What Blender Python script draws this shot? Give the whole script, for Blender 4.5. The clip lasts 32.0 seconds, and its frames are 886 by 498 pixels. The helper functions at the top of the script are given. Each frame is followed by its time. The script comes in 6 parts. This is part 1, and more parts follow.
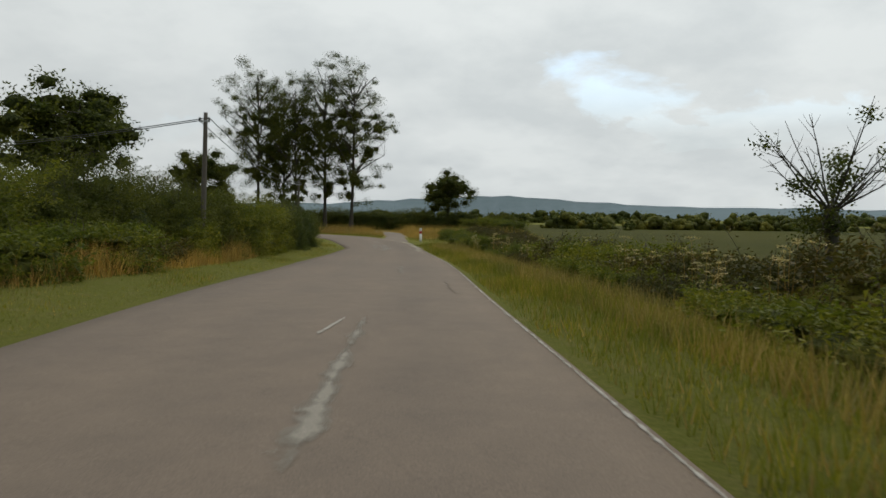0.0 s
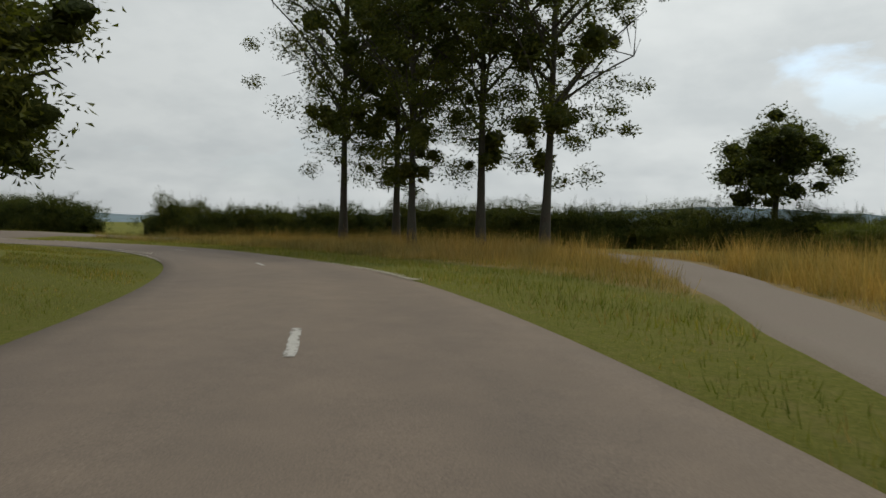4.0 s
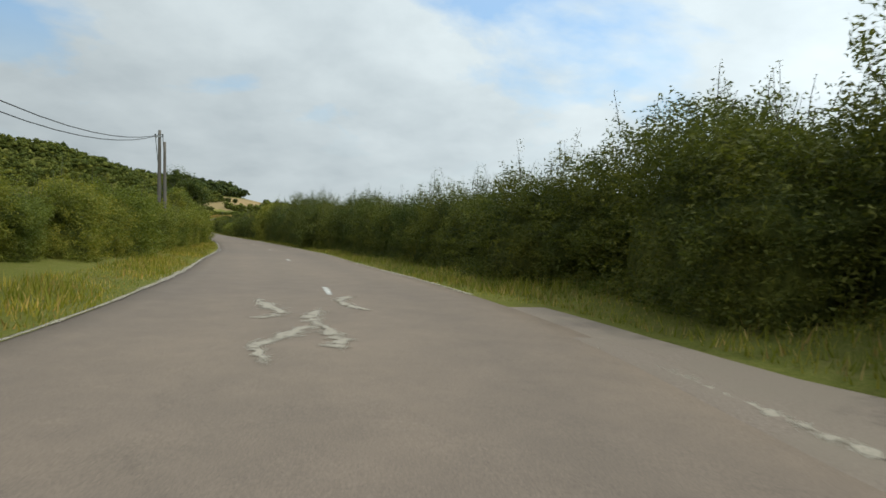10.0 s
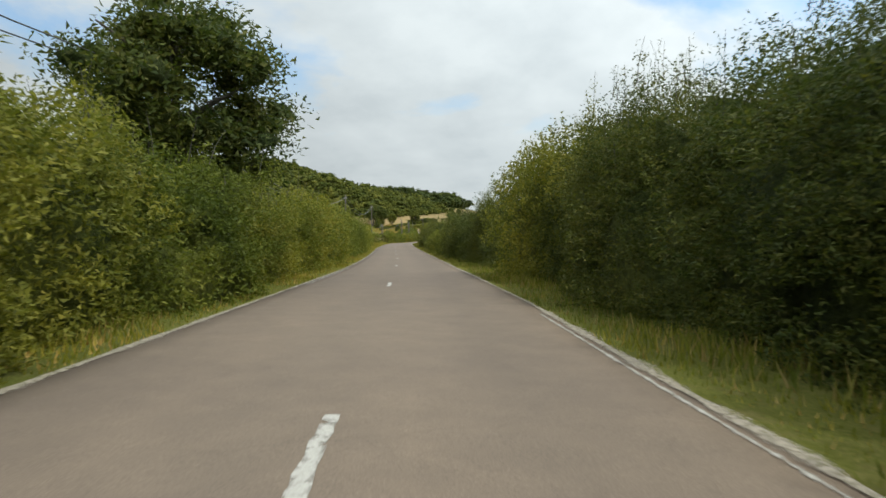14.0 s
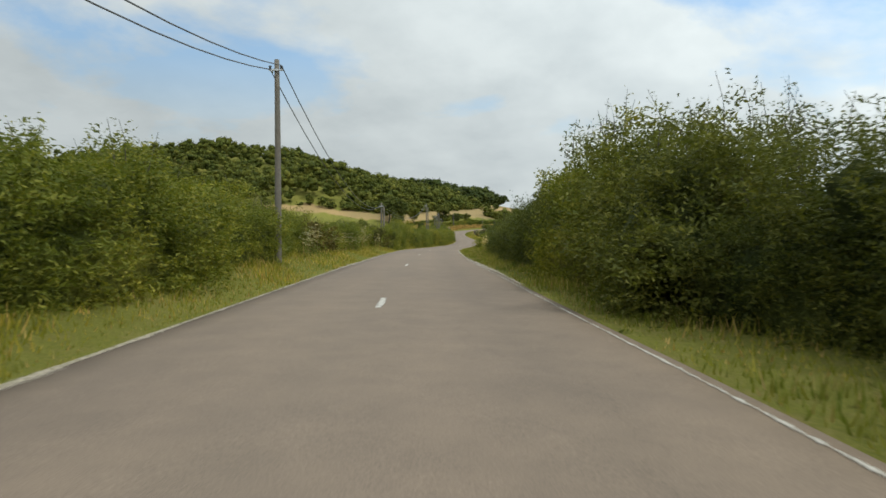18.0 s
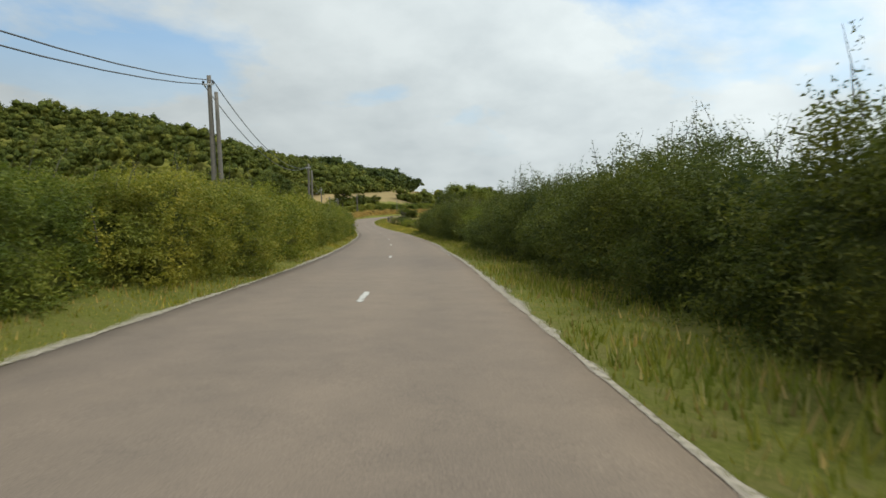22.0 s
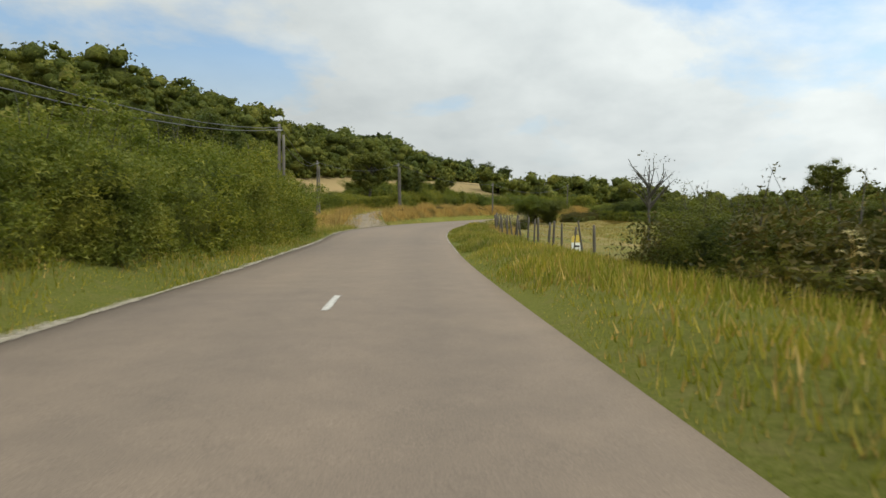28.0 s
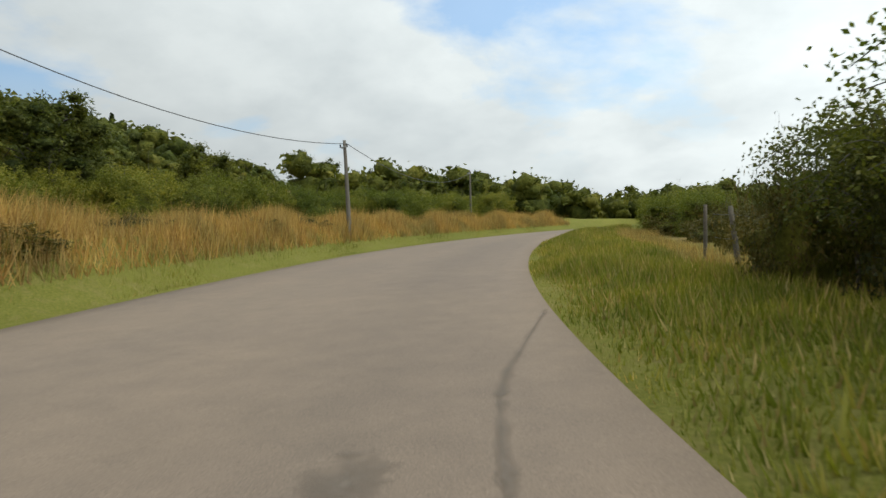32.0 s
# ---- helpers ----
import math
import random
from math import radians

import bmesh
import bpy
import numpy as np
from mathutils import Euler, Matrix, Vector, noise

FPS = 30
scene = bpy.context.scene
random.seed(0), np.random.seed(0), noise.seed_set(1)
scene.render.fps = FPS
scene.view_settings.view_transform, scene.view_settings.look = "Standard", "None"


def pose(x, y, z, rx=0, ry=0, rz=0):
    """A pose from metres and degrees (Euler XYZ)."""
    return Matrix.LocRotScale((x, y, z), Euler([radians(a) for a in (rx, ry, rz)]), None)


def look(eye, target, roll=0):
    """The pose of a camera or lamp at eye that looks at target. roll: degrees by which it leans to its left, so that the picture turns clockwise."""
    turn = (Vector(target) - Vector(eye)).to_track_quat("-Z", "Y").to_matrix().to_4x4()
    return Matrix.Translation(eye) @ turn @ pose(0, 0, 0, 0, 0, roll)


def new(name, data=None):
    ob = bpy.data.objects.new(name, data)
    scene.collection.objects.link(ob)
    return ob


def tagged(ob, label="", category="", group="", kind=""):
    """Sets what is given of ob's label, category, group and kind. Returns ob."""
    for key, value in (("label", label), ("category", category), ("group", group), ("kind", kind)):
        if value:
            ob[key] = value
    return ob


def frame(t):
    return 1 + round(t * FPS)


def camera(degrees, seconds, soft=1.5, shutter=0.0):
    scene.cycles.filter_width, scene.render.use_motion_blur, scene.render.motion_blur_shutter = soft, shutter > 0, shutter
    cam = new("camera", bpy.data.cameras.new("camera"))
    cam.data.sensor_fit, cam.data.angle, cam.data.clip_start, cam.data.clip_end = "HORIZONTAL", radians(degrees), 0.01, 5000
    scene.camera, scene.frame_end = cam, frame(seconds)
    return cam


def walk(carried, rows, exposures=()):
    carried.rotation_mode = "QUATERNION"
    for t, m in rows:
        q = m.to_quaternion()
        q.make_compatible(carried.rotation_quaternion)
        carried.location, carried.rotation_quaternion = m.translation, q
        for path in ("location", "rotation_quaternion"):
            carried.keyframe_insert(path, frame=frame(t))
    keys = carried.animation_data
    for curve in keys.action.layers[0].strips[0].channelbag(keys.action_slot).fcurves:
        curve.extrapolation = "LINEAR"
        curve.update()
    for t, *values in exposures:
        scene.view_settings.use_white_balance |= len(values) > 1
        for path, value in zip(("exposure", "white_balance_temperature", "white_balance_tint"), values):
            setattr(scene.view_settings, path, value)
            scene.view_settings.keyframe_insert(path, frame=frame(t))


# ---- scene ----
cam = camera(66.8, 32.0, soft=1.5, shutter=0.06)

PATH = [
    (0, (0.000, 0.000, 1.060), (-0.000, 9.989, 0.581), 0.70),
    (0.5, (-0.392, 7.894, 0.830), (-0.486, 17.885, 0.413), -0.24),
    (1, (-0.799, 15.260, 0.623), (-0.923, 25.250, 0.209), -0.82),
    (1.5, (-1.209, 22.279, 0.437), (-1.377, 32.262, -0.123), -0.27),
    (2, (-1.684, 28.963, 0.277), (-2.022, 38.938, -0.337), 0.04),
    (2.5, (-2.303, 35.326, 0.181), (-2.943, 45.288, -0.404), 1.78),
    (3, (-3.208, 41.431, 0.171), (-4.436, 51.348, -0.198), 0.53),
    (3.5, (-4.555, 47.280, 0.219), (-6.628, 57.058, -0.081), 0.35),
    (4, (-6.427, 52.847, 0.279), (-9.477, 62.365, -0.058), 0.87),
    (4.5, (-8.840, 58.126, 0.328), (-12.857, 67.270, -0.179), 3.19),
    (5, (-11.777, 63.128, 0.342), (-16.700, 71.807, -0.322), 1.58),
    (5.5, (-15.230, 67.747, 0.301), (-21.105, 75.813, -0.353), 0.88),
    (6, (-19.033, 71.888, 0.215), (-25.644, 79.362, -0.452), 1.30),
    (6.5, (-23.109, 75.589, 0.118), (-30.372, 82.439, -0.446), 2.31),
    (7, (-27.667, 78.922, 0.040), (-35.650, 84.912, -0.583), 1.53),
    (7.5, (-32.863, 81.819, -0.011), (-41.550, 86.750, -0.466), 2.18),
    (8, (-38.600, 84.142, -0.037), (-47.827, 87.973, -0.462), 1.99),
    (8.5, (-44.794, 85.840, -0.042), (-54.408, 88.582, -0.292), 2.56),
    (9, (-51.370, 86.919, -0.039), (-61.216, 88.661, -0.145), 3.78),
    (9.5, (-58.162, 87.273, -0.048), (-68.140, 87.877, -0.319), 3.64),
    (10, (-65.007, 86.933, -0.075), (-74.995, 86.581, -0.401), 2.51),
    (10.5, (-71.893, 85.885, -0.133), (-81.781, 84.495, -0.670), 1.97),
    (11, (-78.786, 84.185, -0.235), (-88.535, 81.982, -0.567), 1.40),
    (11.5, (-85.543, 82.068, -0.363), (-95.168, 79.365, -0.597), 2.33),
    (12, (-92.320, 79.740, -0.503), (-101.897, 76.873, -0.745), 2.36),
    (12.5, (-99.505, 77.215, -0.656), (-109.062, 74.297, -1.043), 1.06),
    (13, (-107.275, 74.355, -0.817), (-116.773, 71.247, -1.169), 0.18),
    (13.5, (-115.606, 71.118, -0.985), (-125.049, 67.847, -1.329), -0.25),
    (14, (-124.283, 67.486, -1.156), (-133.627, 63.933, -1.420), 0.36),
    (14.5, (-133.167, 63.594, -1.330), (-142.481, 59.973, -1.680), 1.08),
    (15, (-142.288, 59.579, -1.511), (-151.602, 55.954, -1.837), 1.03),
    (15.5, (-151.627, 55.431, -1.688), (-160.918, 51.750, -2.066), 0.59),
    (16, (-161.101, 51.106, -1.847), (-170.349, 47.315, -2.165), 0.12),
    (16.5, (-170.665, 46.663, -1.987), (-179.903, 42.846, -2.295), 0.09),
    (17, (-180.290, 42.199, -2.103), (-189.534, 38.398, -2.411), 0.26),
    (17.5, (-189.900, 37.736, -2.194), (-199.135, 33.912, -2.487), 0.94),
    (18, (-199.380, 33.266, -2.258), (-208.593, 29.383, -2.503), 0.42),
    (18.5, (-208.672, 28.954, -2.307), (-217.936, 25.202, -2.643), 1.55),
    (19, (-217.761, 24.901, -2.353), (-227.080, 21.286, -2.646), 1.99),
    (19.5, (-226.720, 21.122, -2.408), (-236.118, 17.720, -2.713), 1.21),
    (20, (-235.642, 17.533, -2.481), (-245.084, 14.251, -2.771), 0.95),
    (20.5, (-244.632, 14.081, -2.579), (-254.132, 10.975, -2.886), -0.14),
    (21, (-253.761, 10.773, -2.706), (-263.317, 7.851, -3.096), -0.27),
    (21.5, (-263.039, 7.662, -2.834), (-272.667, 4.988, -3.205), -0.17),
    (22, (-272.413, 4.688, -2.934), (-282.066, 2.106, -3.325), -0.47),
    (22.5, (-281.857, 1.716, -3.005), (-291.505, -0.884, -3.386), -0.23),
    (23, (-291.394, -1.438, -3.047), (-300.990, -4.240, -3.311), -0.28),
    (23.5, (-301.063, -4.828, -3.067), (-310.618, -7.766, -3.324), -0.77),
    (24, (-310.835, -8.356, -3.074), (-320.369, -11.361, -3.346), -0.25),
    (24.5, (-320.625, -11.963, -3.067), (-330.138, -15.034, -3.345), -0.01),
    (25, (-330.310, -15.638, -3.046), (-339.787, -18.821, -3.285), -0.15),
    (25.5, (-339.804, -19.421, -3.009), (-349.218, -22.780, -3.329), 0.41),
    (26, (-349.150, -23.308, -2.952), (-358.523, -26.778, -3.276), 0.11),
    (26.5, (-358.400, -27.243, -2.874), (-367.752, -30.770, -3.172), 0.02),
    (27, (-367.531, -31.171, -2.772), (-376.876, -34.726, -2.980), -0.01),
    (27.5, (-376.488, -35.025, -2.640), (-385.841, -38.563, -2.727), 0.04),
    (28, (-385.214, -38.711, -2.481), (-394.593, -42.171, -2.730), 0.25),
    (28.5, (-393.646, -42.281, -2.299), (-403.004, -45.798, -2.512), -0.39),
    (29, (-401.774, -45.743, -2.097), (-411.142, -49.243, -2.155), -0.80),
    (29.5, (-409.587, -48.985, -1.872), (-419.003, -52.351, -1.758), -1.94),
    (30, (-417.118, -51.818, -1.623), (-426.670, -54.774, -1.702), -1.72),
    (30.5, (-424.477, -54.202, -1.363), (-434.156, -56.716, -1.355), -2.56),
    (31, (-431.748, -56.169, -1.103), (-441.542, -58.185, -1.053), -1.31),
    (31.5, (-438.853, -57.624, -0.848), (-448.760, -58.979, -0.919), -1.73),
    (32, (-445.737, -58.525, -0.601), (-455.714, -59.201, -0.630), -3.27),
]
walk(cam, [(t, look(eye, target, roll)) for t, eye, target, roll in PATH], [(0,-1.62,6350,4.5),(2,-1.8,6350,4),(4,-1.7,6350,4.5),(5,-1.55,6300,4),(7.5,-1.6,6150,2.5),(9,-1.05,5950,0.5),(12,-0.74,5950,1),(14,-0.6,6100,2),(18,-0.73,6150,1.5),(25,-0.73,6150,1.5),(28,-0.7,6350,2.5),(32,-0.76,6250,2.5)])

# ---- world, sun, exposure ----
SUN_AZ, SUN_EL = radians(18), radians(57)   # from +y towards +x
sun_dir = Vector((math.sin(SUN_AZ) * math.cos(SUN_EL), math.cos(SUN_AZ) * math.cos(SUN_EL), math.sin(SUN_EL)))
sun = new("sun", bpy.data.lights.new("sun", "SUN"))
sun.data.energy, sun.data.angle, sun.data.color = 3.7, radians(1.5), (1.0, 0.94, 0.83)
sun.matrix_world = look((0, 0, 200), Vector((0, 0, 200)) - sun_dir)

world = bpy.data.worlds.new("sky")
scene.world = world
world.use_nodes = True
wn, wl = world.node_tree.nodes, world.node_tree.links
wn.clear()
sky = wn.new("ShaderNodeTexSky")
sky.sky_type, sky.sun_disc, sky.sun_elevation, sky.sun_rotation = "NISHITA", False, SUN_EL, SUN_AZ
sky.dust_density = 2.0
wco = wn.new("ShaderNodeTexCoord")
wsep = wn.new("ShaderNodeSeparateXYZ")
wl.new(wco.outputs["Generated"], wsep.inputs[0])
# clouds lie on a flat layer: the way up stretches them towards the horizon
wmax = wn.new("ShaderNodeMath"); wmax.operation = "MAXIMUM"; wmax.inputs[1].default_value = 0.03
wl.new(wsep.outputs["Z"], wmax.inputs[0])
wadd = wn.new("ShaderNodeMath"); wadd.operation = "ADD"; wadd.inputs[1].default_value = 0.3
wl.new(wmax.outputs[0], wadd.inputs[0])
wdx = wn.new("ShaderNodeMath"); wdx.operation = "DIVIDE"
wdy = wn.new("ShaderNodeMath"); wdy.operation = "DIVIDE"
wl.new(wsep.outputs["X"], wdx.inputs[0]); wl.new(wadd.outputs[0], wdx.inputs[1])
wl.new(wsep.outputs["Y"], wdy.inputs[0]); wl.new(wadd.outputs[0], wdy.inputs[1])
wcom = wn.new("ShaderNodeCombineXYZ")
wl.new(wdx.outputs[0], wcom.inputs[0]); wl.new(wdy.outputs[0], wcom.inputs[1])
wcom.inputs[2].default_value = 3.4
wno = wn.new("ShaderNodeTexNoise")
wno.inputs["Scale"].default_value, wno.inputs["Detail"].default_value, wno.inputs["Roughness"].default_value = 1.7, 9.0, 0.55
wno.inputs["Distortion"].default_value = 0.25
wl.new(wcom.outputs[0], wno.inputs["Vector"])
wramp = wn.new("ShaderNodeValToRGB")
wramp.color_ramp.elements[0].position, wramp.color_ramp.elements[1].position = 0.26, 0.4
wramp.color_ramp.elements[0].color, wramp.color_ramp.elements[1].color = (0.2, 0.2, 0.2, 1), (1, 1, 1, 1)
wl.new(wno.outputs["Fac"], wramp.inputs[0])
# wide gaps in the layer, at the places where the sky shows blue
wfac = wno.outputs["Fac"]
for gap, depth in (((-0.69, -0.67, 0.27), 0.2), ((-0.94, 0.15, 0.31), 0.15)):
    wd = wn.new("ShaderNodeVectorMath"); wd.operation = "DOT_PRODUCT"
    wd.inputs[1].default_value = Vector(gap).normalized()
    wl.new(wco.outputs["Generated"], wd.inputs[0])
    wm = wn.new("ShaderNodeMapRange")
    wm.inputs["From Min"].default_value, wm.inputs["From Max"].default_value = 0.955, 0.995
    wm.inputs["To Min"].default_value, wm.inputs["To Max"].default_value = 0.0, depth
    wl.new(wd.outputs["Value"], wm.inputs["Value"])
    ws = wn.new("ShaderNodeMath"); ws.operation = "SUBTRACT"
    wl.new(wfac, ws.inputs[0]); wl.new(wm.outputs[0], ws.inputs[1])
    wfac = ws.outputs[0]
wl.new(wfac, wramp.inputs[0])
# towards the horizon the layer closes
whor = wn.new("ShaderNodeMapRange")
whor.inputs["From Min"].default_value, whor.inputs["From Max"].default_value = 0.12, 0.28
whor.inputs["To Min"].default_value, whor.inputs["To Max"].default_value = 0.95, 0.0
wl.new(wsep.outputs["Z"], whor.inputs["Value"])
wcl = wn.new("ShaderNodeMath"); wcl.operation = "MAXIMUM"
wl.new(wramp.outputs[0], wcl.inputs[0]); wl.new(whor.outputs[0], wcl.inputs[1])
wno2 = wn.new("ShaderNodeTexNoise")
wno2.inputs["Scale"].default_value, wno2.inputs["Detail"].default_value, wno2.inputs["Roughness"].default_value = 2.4, 8.0, 0.58
wl.new(wcom.outputs[0], wno2.inputs["Vector"])
wgrey = wn.new("ShaderNodeValToRGB")
wgrey.color_ramp.elements[0].position, wgrey.color_ramp.elements[1].position = 0.36, 0.62
wgrey.color_ramp.elements[0].color, wgrey.color_ramp.elements[1].color = (8.1, 8.25, 8.4, 1), (9.8, 9.83, 9.85, 1)
wl.new(wno2.outputs["Fac"], wgrey.inputs[0])
wmix = wn.new("ShaderNodeMix"); wmix.data_type = "RGBA"
wl.new(wcl.outputs[0], wmix.inputs["Factor"])
wblue = wn.new("ShaderNodeMix"); wblue.data_type, wblue.blend_type = "RGBA", "MULTIPLY"
wblue.inputs["Factor"].default_value = 1.0
wblue.inputs["B"].default_value = (2.2, 2.35, 2.4, 1)
wl.new(sky.outputs[0], wblue.inputs["A"])
wl.new(wblue.outputs["Result"], wmix.inputs["A"]); wl.new(wgrey.outputs[0], wmix.inputs["B"])
wbg = wn.new("ShaderNodeBackground")
wbg.inputs["Strength"].default_value = 0.107
# thin cloud is brighter round the sun
wdot = wn.new("ShaderNodeVectorMath"); wdot.operation = "DOT_PRODUCT"
wdot.inputs[1].default_value = sun_dir
wl.new(wco.outputs["Generated"], wdot.inputs[0])
wglow = wn.new("ShaderNodeMapRange")
wglow.inputs["From Min"].default_value, wglow.inputs["From Max"].default_value = -0.35, 1.0
wglow.inputs["To Min"].default_value, wglow.inputs["To Max"].default_value = 0.93, 2.7
wl.new(wdot.outputs["Value"], wglow.inputs["Value"])
wsh = wn.new("ShaderNodeVectorMath"); wsh.operation = "SCALE"
wl.new(wmix.outputs["Result"], wsh.inputs[0]); wl.new(wglow.outputs[0], wsh.inputs["Scale"])
wl.new(wsh.outputs[0], wbg.inputs[0])
wout = wn.new("ShaderNodeOutputWorld")
wl.new(wbg.outputs[0], wout.inputs[0])


# ---- materials ----
def material(name, rough=0.8, metal=0.0):
    m = bpy.data.materials.new(name)
    m.use_nodes = True
    p = m.node_tree.nodes["Principled BSDF"]
    p.inputs["Roughness"].default_value, p.inputs["Metallic"].default_value = rough, metal
    return m, m.node_tree.nodes, m.node_tree.links, p


def noise_node(nodes, links, scale, detail=4.0, rough=0.55, coord=None):
    if coord is None:
        coord = nodes.new("ShaderNodeTexCoord").outputs["Object"]
    n = nodes.new("ShaderNodeTexNoise")
    n.inputs["Scale"].default_value, n.inputs["Detail"].default_value, n.inputs["Roughness"].default_value = scale, detail, rough
    links.new(coord, n.inputs["Vector"])
    return n


def ramp_node(nodes, links, source, stops):
    r = nodes.new("ShaderNodeValToRGB")
    while len(r.color_ramp.elements) < len(stops):
        r.color_ramp.elements.new(0.5)
    for e, (pos, c) in zip(r.color_ramp.elements, stops):
        e.position, e.color = pos, (*c, 1)
    links.new(source, r.inputs[0])
    return r


def mix_node(nodes, links, fac, a, b, blend="MIX"):
    m = nodes.new("ShaderNodeMix")
    m.data_type, m.blend_type = "RGBA", blend
    for v, s in ((fac, "Factor"), (a, "A"), (b, "B")):
        if isinstance(v, (int, float)):
            m.inputs[s].default_value = v
        elif isinstance(v, tuple):
            m.inputs[s].default_value = (*v, 1)
        else:
            links.new(v, m.inputs[s])
    return m.outputs["Result"]


def bump(nodes, links, p, height, strength, distance):
    b = nodes.new("ShaderNodeBump")
    b.inputs["Strength"].default_value, b.inputs["Distance"].default_value = strength, distance
    links.new(height, b.inputs["Height"])
    links.new(b.outputs[0], p.inputs["Normal"])


def two_scale(name, dark, light, stain, rough=0.85, fine=30.0, coarse=0.6, metal=0.0, relief=0.3, depth=0.01):
    """A rough surface: fine grain between two colours, and coarse stains."""
    m, n, l, p = material(name, rough, metal)
    co = n.new("ShaderNodeTexCoord").outputs["Object"]
    g = noise_node(n, l, fine, 5, 0.6, co)
    c = ramp_node(n, l, g.outputs["Fac"], [(0.3, dark), (0.7, light)])
    s = noise_node(n, l, coarse, 4, 0.6, co)
    f = ramp_node(n, l, s.outputs["Fac"], [(0.42, (0, 0, 0)), (0.68, (1, 1, 1))])
    l.new(mix_node(n, l, f.outputs[0], c.outputs[0], stain), p.inputs["Base Color"])
    bump(n, l, p, g.outputs["Fac"], relief, depth)
    return m


def leaf_material(name, a, b, c, translucent=0.35, rough=0.55, relief=0.0):
    """Leaves: the colour varies from leaf to leaf and from plant to plant, and light passes through them."""
    m, n, l, p = material(name, rough)
    p.inputs["Specular IOR Level"].default_value = 0.12
    geo, info = n.new("ShaderNodeNewGeometry"), n.new("ShaderNodeObjectInfo")
    r = ramp_node(n, l, geo.outputs["Random Per Island"], [(0.0, a), (0.55, b), (1.0, c)])
    co = n.new("ShaderNodeTexCoord").outputs["Object"]
    big = noise_node(n, l, 0.16 if relief > 0.5 else 0.7, 3, 0.5, co)
    patch = ramp_node(n, l, big.outputs["Fac"], [(0.35, (0.71, 0.74, 0.63)), (0.7, (1.37, 1.17, 0.84))])
    col = mix_node(n, l, 1.0, r.outputs[0], patch.outputs[0], "MULTIPLY")
    vary = ramp_node(n, l, info.outputs["Random"], [(0.0, (0.8, 0.86, 0.85)), (1.0, (1.18, 1.1, 0.9))])
    col = mix_node(n, l, 1.0, col, vary.outputs[0], "MULTIPLY")
    if relief:
        # masses of leaves too far to tell apart: fine mottling and a rough skin
        fine = noise_node(n, l, 1.6 if relief > 0.5 else 6.0, 5, 0.7, co)
        mott = ramp_node(n, l, fine.outputs["Fac"], [(0.32, (0.45, 0.5, 0.45)), (0.55, (1.0, 1.0, 1.0)), (0.72, (1.45, 1.35, 1.2))])
        col = mix_node(n, l, 1.0, col, mott.outputs[0], "MULTIPLY")
        bump(n, l, p, fine.outputs["Fac"], 1.0, relief)
    l.new(col, p.inputs["Base Color"])
    t = n.new("ShaderNodeBsdfTranslucent")
    warm = mix_node(n, l, 1.0, col, (1.15, 1.25, 0.6), "MULTIPLY")
    l.new(warm, t.inputs["Color"])
    mx = n.new("ShaderNodeMixShader")
    mx.inputs[0].default_value = translucent
    l.new(p.outputs[0], mx.inputs[1]); l.new(t.outputs[0], mx.inputs[2])
    l.new(mx.outputs[0], n["Material Output"].inputs["Surface"])
    return m


LEAF = leaf_material("hedge_leaf", (0.078, 0.098, 0.021), (0.129, 0.153, 0.032), (0.207, 0.217, 0.050))
# darker leaf; on backlit hedge rows part of their shade is in this colour
LEAF_DARK = leaf_material("dark_leaf", (0.052, 0.066, 0.022), (0.082, 0.1, 0.03), (0.13, 0.143, 0.044), 0.36)
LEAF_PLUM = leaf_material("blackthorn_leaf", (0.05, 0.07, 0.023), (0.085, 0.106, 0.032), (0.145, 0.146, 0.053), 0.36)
LEAF_THORN = leaf_material("bramble_leaf", (0.042, 0.046, 0.018), (0.068, 0.068, 0.024), (0.115, 0.094, 0.043), 0.25)
LEAF_LIGHT = leaf_material("light_leaf", (0.105, 0.121, 0.029), (0.162, 0.179, 0.041), (0.235, 0.239, 0.065))
LEAF_FAR = leaf_material("wood_leaf", (0.071, 0.090, 0.024), (0.119, 0.140, 0.034), (0.191, 0.201, 0.053), 0.2, 0.75, 0.7)
LEAF_FAR_DARK = leaf_material("dark_wood_leaf", (0.039, 0.055, 0.017), (0.062, 0.081, 0.023), (0.097, 0.115, 0.034), 0.12, 0.7, 0.55)
# mostly darker than the outer leaves: shade inside the plants put into colour
LEAF_IN = leaf_material("shaded_inner_leaf", (0.062, 0.08, 0.016), (0.088, 0.108, 0.021), (0.125, 0.14, 0.032), 0.15, 0.8, 0.25)
LEAF_IN_DARK = leaf_material("dark_shaded_inner_leaf", (0.055, 0.073, 0.023), (0.073, 0.094, 0.029), (0.094, 0.117, 0.035), 0.12, 0.8, 0.25)
GRASS = leaf_material("grass_blade", (0.115, 0.138, 0.024), (0.18, 0.198, 0.036), (0.29, 0.262, 0.08), 0.35)
WITHERED = leaf_material("withered_stalk", (0.224, 0.140, 0.067), (0.370, 0.252, 0.123), (0.493, 0.375, 0.202), 0.4, 0.7)
STRAW = leaf_material("dry_grass_blade", (0.22, 0.165, 0.075), (0.34, 0.26, 0.13), (0.44, 0.36, 0.21), 0.3, 0.7)
PASTURE = leaf_material("grazed_grass_blade", (0.13, 0.11, 0.045), (0.2, 0.165, 0.07), (0.28, 0.225, 0.11), 0.3, 0.7)
BARK = two_scale("bark", (0.035, 0.03, 0.022), (0.085, 0.07, 0.055), (0.06, 0.062, 0.045), 0.9, 12, 1.5, relief=0.8, depth=0.02)
POLE = two_scale("weathered_pole_wood", (0.075, 0.064, 0.052), (0.15, 0.13, 0.106), (0.1, 0.092, 0.075), 0.85, 18, 2.0)
